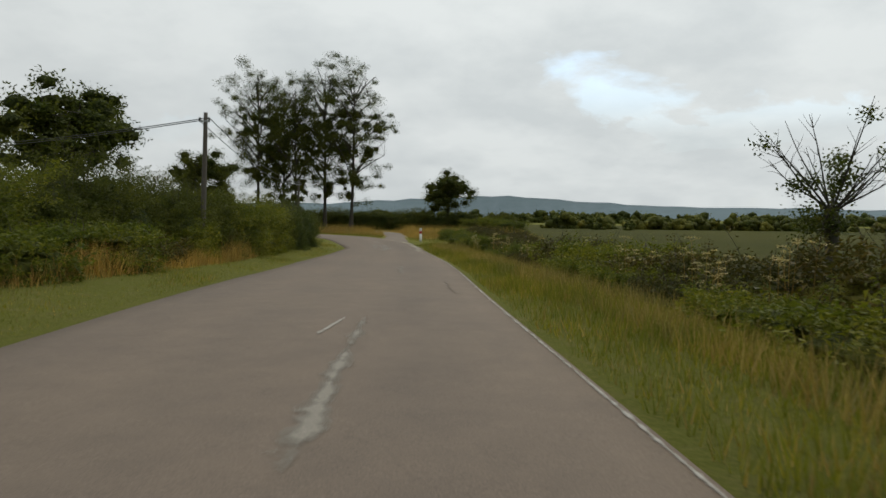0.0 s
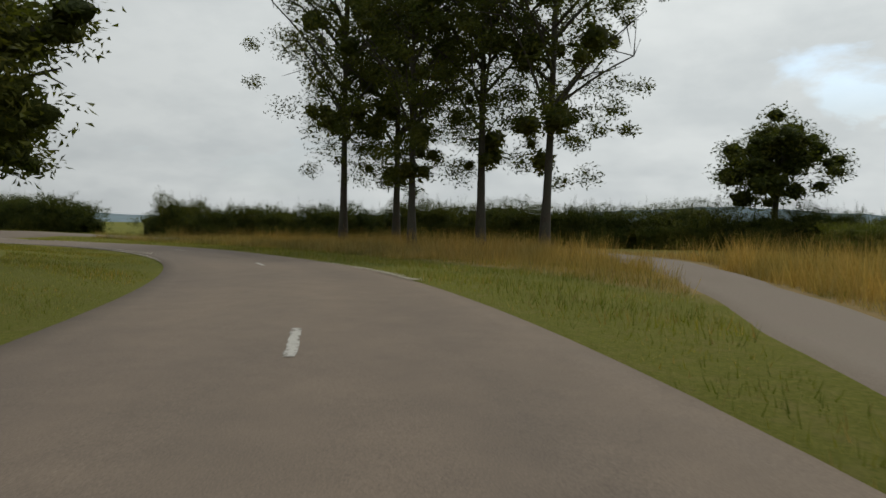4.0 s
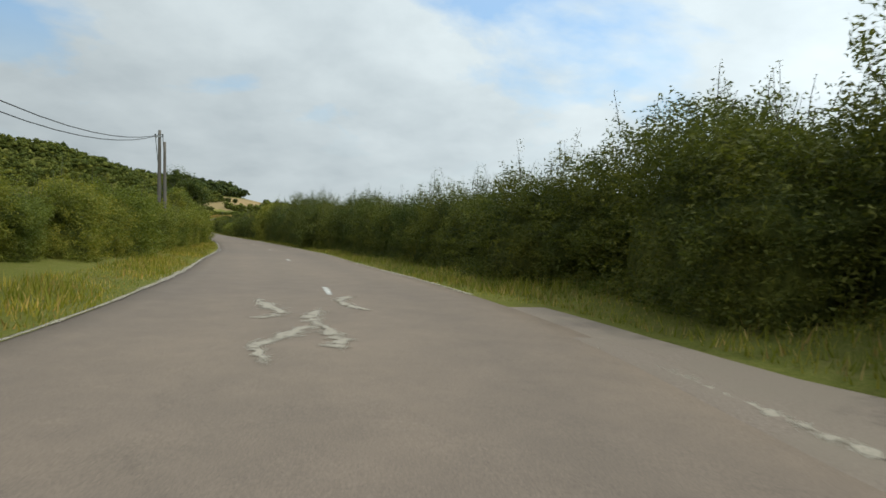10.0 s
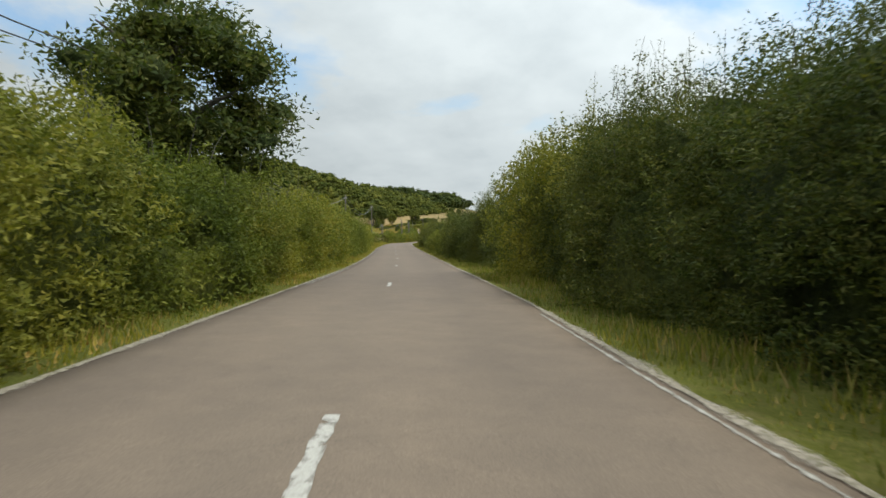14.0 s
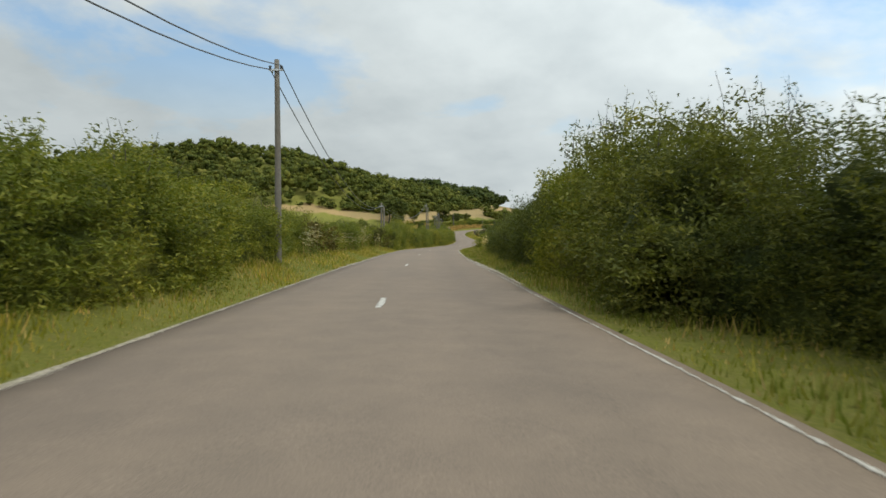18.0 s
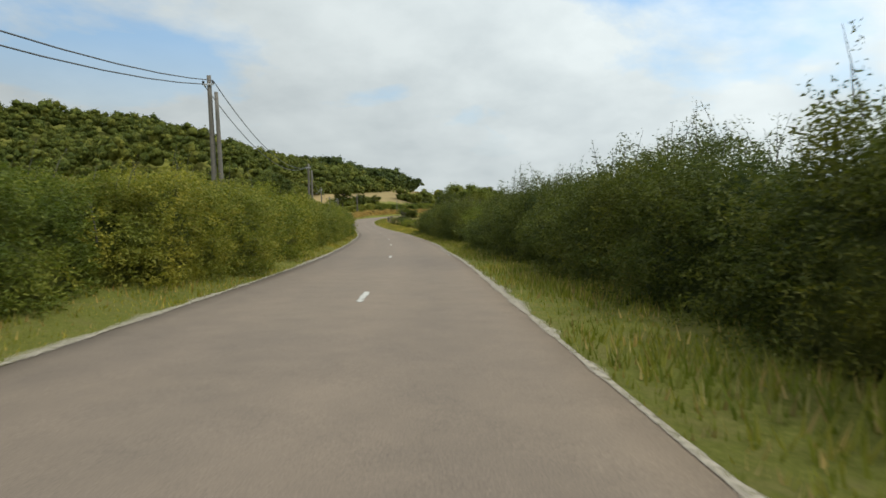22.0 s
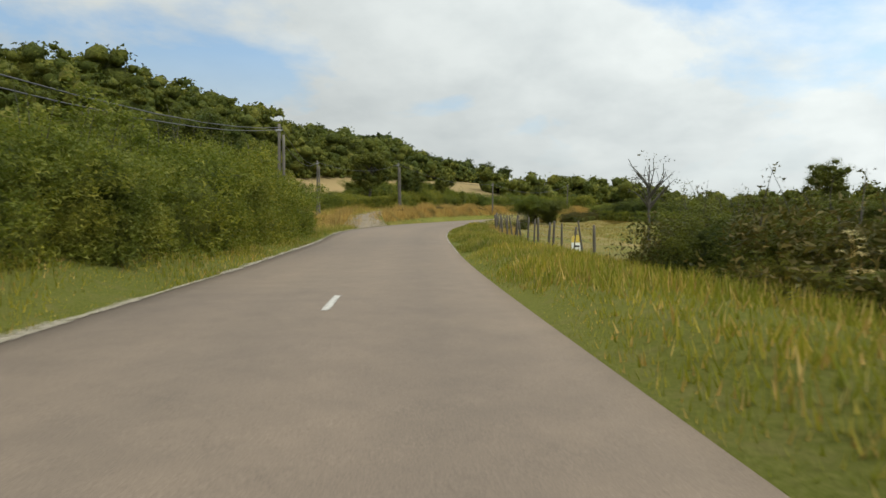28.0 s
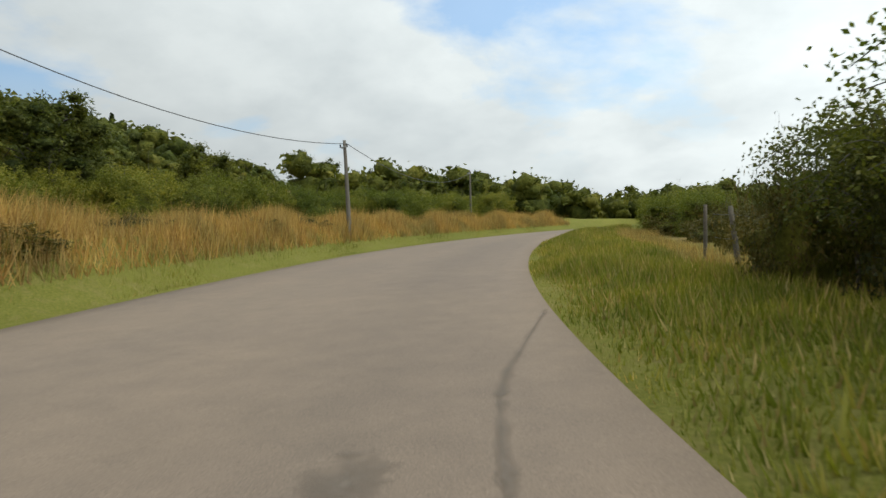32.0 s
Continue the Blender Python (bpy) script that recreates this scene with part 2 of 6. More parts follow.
POST_WOOD = two_scale("grey_fence_wood", (0.045, 0.036, 0.026), (0.105, 0.086, 0.063), (0.066, 0.06, 0.043), 0.9, 25, 3.0, relief=0.6)
WIRE = two_scale("dark_cable", (0.03, 0.03, 0.032), (0.05, 0.05, 0.052), (0.04, 0.04, 0.04), 0.5, 30, 2)
STEEL = two_scale("galvanised_steel", (0.35, 0.36, 0.37), (0.5, 0.51, 0.52), (0.3, 0.29, 0.28), 0.45, 40, 3, metal=0.8, relief=0.05)
WHITE = two_scale("white_reflective_plastic", (0.72, 0.72, 0.7), (0.82, 0.82, 0.8), (0.6, 0.59, 0.55), 0.5, 20, 4, relief=0.05)
RED = two_scale("red_reflective_band", (0.45, 0.03, 0.03), (0.6, 0.045, 0.04), (0.4, 0.05, 0.05), 0.45, 20, 4, relief=0.05)
YELLOW = two_scale("yellow_paint", (0.6, 0.42, 0.04), (0.72, 0.52, 0.06), (0.5, 0.38, 0.1), 0.6, 20, 4, relief=0.05)
BLACK = two_scale("black_letter_paint", (0.02, 0.02, 0.02), (0.03, 0.03, 0.03), (0.04, 0.04, 0.04), 0.6, 20, 4, relief=0.02)


def asphalt_material():
    m, n, l, p = material("worn_asphalt", 0.82)
    p.inputs["Specular IOR Level"].default_value = 0.25
    co = n.new("ShaderNodeTexCoord").outputs["Object"]
    fine = noise_node(n, l, 90, 3, 0.7, co)
    c = ramp_node(n, l, fine.outputs["Fac"], [(0.25, (0.104, 0.08, 0.061)), (0.6, (0.175, 0.137, 0.105)), (0.8, (0.252, 0.203, 0.158))])
    mid = noise_node(n, l, 2.2, 5, 0.65, co)
    f1 = ramp_node(n, l, mid.outputs["Fac"], [(0.3, (0.9, 0.9, 0.9)), (0.7, (1.09, 1.08, 1.06))])
    col = mix_node(n, l, 1.0, c.outputs[0], f1.outputs[0], "MULTIPLY")
    big = noise_node(n, l, 0.13, 4, 0.6, co)
    f2 = ramp_node(n, l, big.outputs["Fac"], [(0.35, (0.92, 0.92, 0.94)), (0.65, (1.07, 1.06, 1.04))])
    col = mix_node(n, l, 1.0, col, f2.outputs[0], "MULTIPLY")
    # wheel tracks: a smoother, slightly darker band each, by the stored distance from the middle line
    at = n.new("ShaderNodeAttribute"); at.attribute_name = "across"
    tr = ramp_node(n, l, at.outputs["Fac"], [(0.0, (1.06, 1.05, 1.04)), (0.16, (0.92, 0.92, 0.93)), (0.3, (1.07, 1.06, 1.05)), (0.42, (1.0, 1.0, 1.0)),
                                              (0.58, (1.07, 1.06, 1.05)), (0.72, (0.92, 0.92, 0.93)), (0.85, (1.04, 1.03, 1.02)), (1.0, (1.1, 1.05, 0.98))])
    col = mix_node(n, l, 0.8, col, mix_node(n, l, 1.0, col, tr.outputs[0], "MULTIPLY"))
    crack = n.new("ShaderNodeTexVoronoi")
    crack.feature = "DISTANCE_TO_EDGE"
    crack.inputs["Scale"].default_value = 0.22
    warp = noise_node(n, l, 1.2, 4, 0.6, co)
    wv = n.new("ShaderNodeVectorMath"); wv.operation = "ADD"
    l.new(co, wv.inputs[0]); l.new(warp.outputs["Color"], wv.inputs[1])
    l.new(wv.outputs[0], crack.inputs["Vector"])
    ck = ramp_node(n, l, crack.outputs["Distance"], [(0.0, (0.6, 0.6, 0.6)), (0.004, (1, 1, 1))])
    col = mix_node(n, l, 0.22, col, mix_node(n, l, 1.0, col, ck.outputs[0], "MULTIPLY"))
    l.new(col, p.inputs["Base Color"])
    bump(n, l, p, fine.outputs["Fac"], 0.35, 0.006)
    return m


def ground_material():
    """Soil with turf: green pasture, straw-coloured stubble where the stored field value is high."""
    m, n, l, p = material("turf", 0.95)
    p.inputs["Specular IOR Level"].default_value = 0.03
    co = n.new("ShaderNodeTexCoord").outputs["Object"]
    fine = noise_node(n, l, 22.0, 8, 0.75, co)
    green = ramp_node(n, l, fine.outputs["Fac"], [(0.25, (0.07, 0.078, 0.018)), (0.5, (0.135, 0.14, 0.032)), (0.75, (0.215, 0.196, 0.066))])
    straw = ramp_node(n, l, fine.outputs["Fac"], [(0.25, (0.19, 0.135, 0.066)), (0.55, (0.275, 0.202, 0.105)), (0.8, (0.34, 0.262, 0.148))])
    at = n.new("ShaderNodeAttribute"); at.attribute_name = "dry"
    edge = noise_node(n, l, 0.35, 5, 0.6, co)
    add = n.new("ShaderNodeMath"); add.operation = "ADD"
    l.new(at.outputs["Fac"], add.inputs[0]); l.new(edge.outputs["Fac"], add.inputs[1])
    f = ramp_node(n, l, add.outputs[0], [(0.62, (0, 0, 0)), (0.98, (1, 1, 1))])
    col = mix_node(n, l, f.outputs[0], green.outputs[0], straw.outputs[0])
    # yellowed and bare spots a hand or two wide
    spots = noise_node(n, l, 2.6, 5, 0.7, co)
    sf = ramp_node(n, l, spots.outputs["Fac"], [(0.5, (0, 0, 0)), (0.72, (0.6, 0.6, 0.6))])
    col = mix_node(n, l, sf.outputs[0], col, (0.2, 0.165, 0.075))
    # a darker green where the stored value is well below nought: backlight put into the colour
    backlit = ramp_node(n, l, fine.outputs["Fac"], [(0.3, (0.044, 0.046, 0.014)), (0.7, (0.085, 0.085, 0.028))])
    low = n.new("ShaderNodeMapRange")
    low.inputs["From Min"].default_value, low.inputs["From Max"].default_value = -0.3, -0.45
    l.new(at.outputs["Fac"], low.inputs["Value"])
    col = mix_node(n, l, low.outputs[0], col, backlit.outputs[0])
    big = noise_node(n, l, 0.03, 4, 0.6, co)
    v = ramp_node(n, l, big.outputs["Fac"], [(0.35, (0.8, 0.84, 0.8)), (0.65, (1.15, 1.1, 1.0))])
    l.new(mix_node(n, l, 1.0, col, v.outputs[0], "MULTIPLY"), p.inputs["Base Color"])
    bump(n, l, p, fine.outputs["Fac"], 0.8, 0.06)
    return m


def worn_material(name, dark, light, low, high, scale):
    """Paint or grit half worn off the road: it thins out towards its edges (stored) and in patches."""
    m, n, l, p = material(name, 0.88)
    co = n.new("ShaderNodeTexCoord").outputs["Object"]
    g = noise_node(n, l, 55, 4, 0.7, co)
    l.new(ramp_node(n, l, g.outputs["Fac"], [(0.3, dark), (0.7, light)]).outputs[0], p.inputs["Base Color"])
    s = noise_node(n, l, scale, 6, 0.68, co)
    at = n.new("ShaderNodeAttribute"); at.attribute_name = "edge"
    add = n.new("ShaderNodeMath"); add.operation = "MULTIPLY_ADD"
    add.inputs[1].default_value = 0.32
    l.new(at.outputs["Fac"], add.inputs[0]); l.new(s.outputs["Fac"], add.inputs[2])
    f = ramp_node(n, l, add.outputs[0], [(low, (0, 0, 0)), (high, (1, 1, 1))])
    clear = n.new("ShaderNodeBsdfTransparent")
    mx = n.new("ShaderNodeMixShader")
    l.new(f.outputs[0], mx.inputs[0]); l.new(clear.outputs[0], mx.inputs[1]); l.new(p.outputs[0], mx.inputs[2])
    l.new(mx.outputs[0], n["Material Output"].inputs["Surface"])
    bump(n, l, p, g.outputs["Fac"], 0.4, 0.005)
    return m


PAINT = worn_material("worn_road_paint", (0.29, 0.272, 0.242), (0.48, 0.458, 0.415), 0.56, 0.74, 9.0)
SCOUR = worn_material("scoured_streak", (0.165, 0.145, 0.118), (0.27, 0.242, 0.2), 0.6, 0.84, 2.2)
WASH_FINE = worn_material("crumbling_edge", (0.23, 0.195, 0.152), (0.34, 0.295, 0.232), 0.46, 0.8, 16.0)
WASH = worn_material("washed_gravel", (0.19, 0.162, 0.122), (0.34, 0.298, 0.232), 0.6, 0.78, 6.0)
FADED = worn_material("faded_edge_paint", (0.26, 0.24, 0.205), (0.42, 0.395, 0.35), 0.6, 0.85, 6.0)
TRACK_DIRT = worn_material("track_dirt", (0.118, 0.088, 0.052), (0.205, 0.156, 0.096), 0.46, 0.72, 1.6)
SCOURED = two_scale("dusty_track", (0.118, 0.09, 0.068), (0.205, 0.16, 0.122), (0.16, 0.127, 0.094), 0.92, 50, 1.0, relief=0.4, depth=0.008)
ASPHALT, TURF = asphalt_material(), ground_material()


# ---- building helpers ----
def mesh_of(name, verts, faces, mat, smooth=False):
    """A mesh from arrays: verts n x 3, faces n x 3 or n x 4, or a list of such arrays."""
    faces = faces if isinstance(faces, list) else [faces]
    me = bpy.data.meshes.new(name)
    verts = np.asarray(verts, np.float32)
    loops = np.concatenate([np.asarray(f, np.int32).ravel() for f in faces])
    sizes = np.concatenate([np.full(len(f), np.asarray(f).shape[1], np.int32) for f in faces])
    me.vertices.add(len(verts))
    me.vertices.foreach_set("co", verts.ravel())
    me.loops.add(len(loops))
    me.loops.foreach_set("vertex_index", loops)
    me.polygons.add(len(sizes))
    me.polygons.foreach_set("loop_start", np.concatenate([[0], np.cumsum(sizes)[:-1]]).astype(np.int32))
    if smooth:
        me.polygons.foreach_set("use_smooth", np.ones(len(sizes), bool))
    me.materials.append(mat)
    me.update(calc_edges=True)
    me.validate()
    return me


def two_mats(me, mat, first):
    """A second material for the faces from the given one on."""
    me.materials.append(mat)
    k = np.zeros(len(me.polygons), np.int32)
    k[first:] = 1
    me.polygons.foreach_set("material_index", k)
    return me


def part(name, bm, mat, parent, label="", smooth=False):
    """A bmesh as one mesh object under a thing or a part."""
    me = bpy.data.meshes.new(name)
    bm.to_mesh(me)
    bm.free()
    me.materials.append(mat)
    if smooth:
        me.polygons.foreach_set("use_smooth", np.ones(len(me.polygons), bool))
    ob = new(name, me)
    ob.parent = parent
    return tagged(ob, label)


def part_of(name, me, parent, label=""):
    ob = new(name, me)
    ob.parent = parent
    return tagged(ob, label)


def box(bm, x0, x1, y0, y1, z0, z1, bevel=0.0):
    made = bmesh.ops.create_cube(bm, size=1.0, matrix=Matrix.Translation(((x0 + x1) / 2, (y0 + y1) / 2, (z0 + z1) / 2)) @ Matrix.Diagonal((x1 - x0, y1 - y0, z1 - z0, 1)))
    if bevel:
        edges = {e for v in made["verts"] for e in v.link_edges}
        bmesh.ops.bevel(bm, geom=list(edges), offset=bevel, segments=2, affect="EDGES")
    return bm


def tube_arrays(points, radii, sides=7):
    """A tapered tube along points, closed at its tip: verts and quads."""
    pts = np.asarray(points, float)
    n = len(pts)
    d = np.gradient(pts, axis=0)
    d /= np.linalg.norm(d, axis=1)[:, None] + 1e-9
    ref = np.where(np.abs(d[:, 2:3]) > 0.9, np.array([[1.0, 0, 0]]), np.array([[0, 0, 1.0]]))
    u = np.cross(d, ref)
    u /= np.linalg.norm(u, axis=1)[:, None] + 1e-9
    w = np.cross(d, u)
    a = np.linspace(0, 2 * np.pi, sides, endpoint=False)
    ring = u[:, None] * np.cos(a)[None, :, None] + w[:, None] * np.sin(a)[None, :, None]
    v = pts[:, None] + ring * np.asarray(radii)[:, None, None]
    i, k = np.meshgrid(np.arange(n - 1), np.arange(sides), indexing="ij")
    q = np.stack([i * sides + k, i * sides + (k + 1) % sides, (i + 1) * sides + (k + 1) % sides, (i + 1) * sides + k], -1).reshape(-1, 4)
    return v.reshape(-1, 3), q


def joined(pieces):
    """Several (verts, faces) with faces of one width, as one."""
    vs, fs, n = [], [], 0
    for v, f in pieces:
        vs.append(v); fs.append(np.asarray(f) + n); n += len(v)
    return np.concatenate(vs), np.concatenate(fs)


def leaves(rng, centres, size, long=1.6, droop=0.2, plain=False):
    """One folded leaf at each place: verts and quads; plain: half a leaf each, as triangles."""
    n = len(centres)
    out = rng.normal(size=(n, 3)); out[:, 2] = out[:, 2] * 0.6 - droop
    out /= np.linalg.norm(out, axis=1)[:, None]
    side = np.cross(out, rng.normal(size=(n, 3)))
    side /= np.linalg.norm(side, axis=1)[:, None] + 1e-9
    s = size * rng.uniform(0.65, 1.35, n)[:, None]
    nor = np.cross(out, side)
    if plain:
        v = np.stack([centres - side * s * 0.18, centres + out * s * long * 0.45 + side * s * 0.5 + nor * s * 0.1, centres + out * s * long], 1)
        return v.reshape(-1, 3), np.arange(3 * n).reshape(n, 3)
    v = np.stack([centres, centres + out * s * long * 0.5 + side * s * 0.5 + nor * s * 0.12, centres + out * s * long, centres + out * s * long * 0.5 - side * s * 0.5 + nor * s * 0.12], 1)
    return v.reshape(-1, 3), np.arange(4 * n).reshape(n, 4)


ICO = bmesh.new()
bmesh.ops.create_icosphere(ICO, subdivisions=2, radius=1.0)
ICO_V = np.array([v.co[:] for v in ICO.verts])
ICO_F = np.array([[v.index for v in f.verts] for f in ICO.faces])
ICO.free()
ICO = bmesh.new()
bmesh.ops.create_icosphere(ICO, subdivisions=1, radius=1.0)
ICO1_V = np.array([v.co[:] for v in ICO.verts])
ICO1_F = np.array([[v.index for v in f.verts] for f in ICO.faces])
ICO.free()
ICO = bmesh.new()
bmesh.ops.create_icosphere(ICO, subdivisions=3, radius=1.0)
ICO3_V = np.array([v.co[:] for v in ICO.verts])
ICO3_F = np.array([[v.index for v in f.verts] for f in ICO.faces])
ICO.free()


def blob(rng, centre, radii, rough=0.22):
    """A lumpy closed body: verts and triangles."""
    f = 1 + rough * (np.sin(ICO_V @ rng.normal(size=3) * 3 + rng.uniform(0, 6)) + 0.6 * np.sin(ICO_V @ rng.normal(size=3) * 6)) * 0.6 + rng.normal(size=len(ICO_V)) * rough * 0.25
    return np.asarray(centre) + ICO_V * f[:, None] * np.asarray(radii), ICO_F


# ---- plan: the road's middle line ----
ROAD = [
    (0.92, -40.00, 0.60), (-0.23, -15.88, 0.24), (-1.38, 8.24, -0.24), (-2.84, 32.34, -0.85),
    (-8.32, 55.73, -0.75), (-22.85, 74.76, -0.93), (-44.28, 85.34, -1.09), (-68.27, 86.26, -1.14),
    (-91.46, 79.68, -1.56), (-114.07, 71.22, -2.02), (-136.27, 61.72, -2.45), (-158.32, 51.87, -2.85),
    (-180.21, 41.68, -3.15), (-202.06, 31.41, -3.32), (-224.08, 21.51, -3.44), (-246.47, 12.48, -3.63),
    (-269.36, 4.79, -3.93), (-292.40, -2.43, -4.10), (-315.15, -10.52, -4.12), (-337.68, -19.19, -4.07),
    (-359.89, -28.67, -3.91), (-382.02, -38.33, -3.59), (-404.25, -47.75, -3.08), (-426.99, -55.81, -2.32),
    (-450.76, -59.71, -1.49), (-474.78, -57.88, -0.54), (-497.82, -50.77, 0.16), (-519.87, -40.95, 0.61),
    (-541.37, -29.96, 0.81), (-562.86, -18.96, 0.86), (-584.36, -7.97, 0.86),
]


def smooth_line(points, step):
    p = np.array(points, float)
    e = np.vstack([2 * p[0] - p[1], p, 2 * p[-1] - p[-2]])
    out = []
    for i in range(1, len(e) - 2):
        for f in np.arange(0, 1, 0.05):
            a, b, c, d = e[i - 1], e[i], e[i + 1], e[i + 2]
            out.append(b + 0.5 * f * (c - a + f * (2 * a - 5 * b + 4 * c - d + f * (3 * (b - c) + d - a))))
    out.append(p[-1])
    out = np.array(out)
    s = np.r_[0, np.cumsum(np.linalg.norm(np.diff(out[:, :2], axis=0), axis=1))]
    t = np.arange(0, s[-1], step)
    return np.stack([np.interp(t, s, out[:, k]) for k in range(3)], 1), t


LINE, LINE_S = smooth_line(ROAD, 0.5)
HEAD = np.gradient(LINE[:, :2], axis=0)
HEAD /= np.linalg.norm(HEAD, axis=1)[:, None]
BACK = 40.0            # stations count from the start of the drive; the line begins this far behind it


def road_xy(s, lat):
    """Plan place at station s, lat metres to the right of the middle line (negative: left)."""
    i = np.clip((np.asarray(s, float) + BACK) / 0.5, 0, len(LINE) - 1)
    x, y, z = (np.interp(i, np.arange(len(LINE)), LINE[:, k]) for k in range(3))
    hx, hy = (np.interp(i, np.arange(len(LINE)), HEAD[:, k]) for k in range(2))
    return x + hy * lat, y - hx * lat, z


def along(s):
    """The road's heading at station s, as a turn about z (0: along +y)."""
    i = int(np.clip((s + BACK) / 0.5, 0, len(LINE) - 1))
    return math.atan2(-HEAD[i, 0], HEAD[i, 1])


END = LINE_S[-1] - BACK
COARSE = LINE[::6]
COARSE_H = HEAD[::6]


def road_near(x, y):
    """For places: distance from the middle line (signed, right positive), the road's height there, station."""
    x, y = np.asarray(x, float).ravel(), np.asarray(y, float).ravel()
    d, zz, ss = np.empty(len(x)), np.empty(len(x)), np.empty(len(x))
    for a in range(0, len(x), 4000):
        q = slice(a, a + 4000)
        dx, dy = x[q, None] - COARSE[:, 0], y[q, None] - COARSE[:, 1]
        k = (dx * dx + dy * dy).argmin(1)
        r = np.arange(len(k))
        lat = dx[r, k] * COARSE_H[k, 1] - dy[r, k] * COARSE_H[k, 0]
        dist = np.hypot(dx[r, k], dy[r, k])
        go = np.clip(dx[r, k] * COARSE_H[k, 0] + dy[r, k] * COARSE_H[k, 1], -1.5, 1.5)
        at = LINE_S[::6][k] + go
        side = np.where(np.abs(go) < 1.5, np.abs(lat), dist)
        d[q], zz[q], ss[q] = np.where(lat < 0, -side, side), np.interp(at, LINE_S, LINE[:, 2]), at - BACK
    return d, zz, ss


def ease(a, b, x):
    t = np.clip((x - a) / (b - a), 0, 1)
    return t * t * (3 - 2 * t)


# ---- ground ----
LAND = ([-900, -600, -460, -400, -300, -200, -120, -50, 100], [-2.5, -2.5, -2.4, -3.9, -4.4, -3.6, -2.4, -1.5, -1.2])


def plain(x, y):
    """The wide land away from the road: nearly level, falling and rising with the valley."""
    far = np.hypot(x + 150, y - 20)
    return np.interp(x, *LAND) * ease(900, 500, far) - 1.8 * ease(500, 900, far) + 1.2 * np.sin(x / 130) * np.sin(y / 150 + 1) * ease(300, 600, far)


# the wooded hill, its shoulders and the rise of the far dark wood: height, place, reach both ways, turn
HILLS = ((43.3, -532, -256, 79, 91.7, 0.31), (17.1, -634, -159, 124, 104, 0.08), (14.4, -481.5, -150, 37.7, 35, 0.04),
         (30.5, -398, -326, 99.7, 72.9, 0.08), (18.0, -770, -170, 100, 80, 0.0))


def hill(x, y):
    """The wooded hill and the rising stubble fields at its foot."""
    d, _, _ = road_near(x, y)
    x, y = np.asarray(x, float).ravel(), np.asarray(y, float).ravel()
    h = 0.0 * x
    for top, cx, cy, rx, ry, turn in HILLS:
        ca, sa = math.cos(turn), math.sin(turn)
        h += top * np.exp(-((((x - cx) * ca + (y - cy) * sa) / rx) ** 2 + ((-(x - cx) * sa + (y - cy) * ca) / ry) ** 2))
    return h * ease(7, 45, np.abs(d))


def wood_foot(x):
    """The lower edge of the wood, as y over x: the stubble fields lie below it."""
    return np.interp(x, [-800, -715, -650, -600, -570, -548, -530, -506, -488, -472, -462, -453, -448, -440, -400, -360],
                     [-165, -128, -138, -118, -98, -96, -97, -98, -98, -102, -107, -122, -150, -215, -240, -270])


def field_depth(x):
    """How far the stubble reaches below the wood."""
    return np.interp(x, [-720, -690, -600, -530, -515, -505, -488, -470, -440], [20, 40, 34, 30, 16, 8, 7, 9, 40])


def dryness(x, y):
    """How far the turf is dried out or cut to stubble, 0 to 1."""
    d, _, s = road_near(x, y)
    v = -0.15 + 0.0 * x
    v = np.maximum(v, 0.75 * ease(-18, -24, d) * ease(-85, -65, d) * ease(249.5, 281.0, s) * ease(431.0, 400.0, s))
    px, py = np.asarray(x).ravel(), np.asarray(y).ravel()
    below = py - wood_foot(px)
    v = np.maximum(v, 0.85 * ease(-4, 0, below) * ease(4, -2, below - field_depth(px)) * ease(-735, -715, px) * ease(-355, -375, px))
    v = np.maximum(v, 0.17 * ease(4, 7, d) * ease(110, 80, d) * ease(410.5, 423.0, s))
    v = np.maximum(v, 0.12 * ease(-6, -8, d) * ease(511.0, 523.0, s) * ease(-40, -25, d))
    v = np.maximum(v, 0.5 * ease(5, 9, d) * ease(30, 20, d) * ease(53.0, 60.0, s) * ease(112.0, 99.0, s))
    # the backlit field by the first stretch, darkened through the turf colour
    v = np.where((y > 10) & (y < 240) & (d > 9.5) & (x > 1), -0.6, v)
    return v


def bank(side, s, off):
    """Height of the roadside over the road, off metres outside its edge. side: -1 left, 1 right."""
    s, off = np.asarray(s, float), np.asarray(off, float)
    rise = -0.04 + 0.0 * s
    if side < 0:
        top = np.interp(s, [-85.0, 41.5, 59.0, 99.0, 119.0, 270.5, 329.5, 410.5, 479.0, 498.0, 526.0, 534.5, 534.5 + 10, 534.5 + 40], [0.5, 0.4, 0.1, 0.15, 0.3, 0.3, 0.35, 0.55, 0.6, 0.15, 0.12, 0.75, 1.25, 1.15])
        start, wide = np.interp(s, [207.5, 249.5], [1.0, 0.25]), np.interp(s, [207.5, 249.5], [3.5, 1.9])
        return rise + top * ease(0.0, 1.0, (off - start) / wide)
    top = np.interp(s, [-85.0, 41.5, 59.0, 101.5, 114.5, 129.5, 142.5, 270.5, 410.5, 470.0, 488.0, 505.0], [-0.45, -0.3, -0.1, 0.05, 0.5, 0.55, 0.3, 0.2, 0.15, 0.28, 0.26, 0.15])
    start, wide = np.interp(s, [389.5, 431.0], [1.2, 0.05]), np.interp(s, [389.5, 431.0], [2.3, 0.9])
    drop = np.interp(s, [400.0, 431.0, 485.0, 505.0], [0.0, 0.5, 0.5, 0.28]) * ease(2.0, 4.6, off)
    return rise + top * ease(0.0, 1.0, (off - start) / wide) - drop


RIGHT_EDGE = 2.5


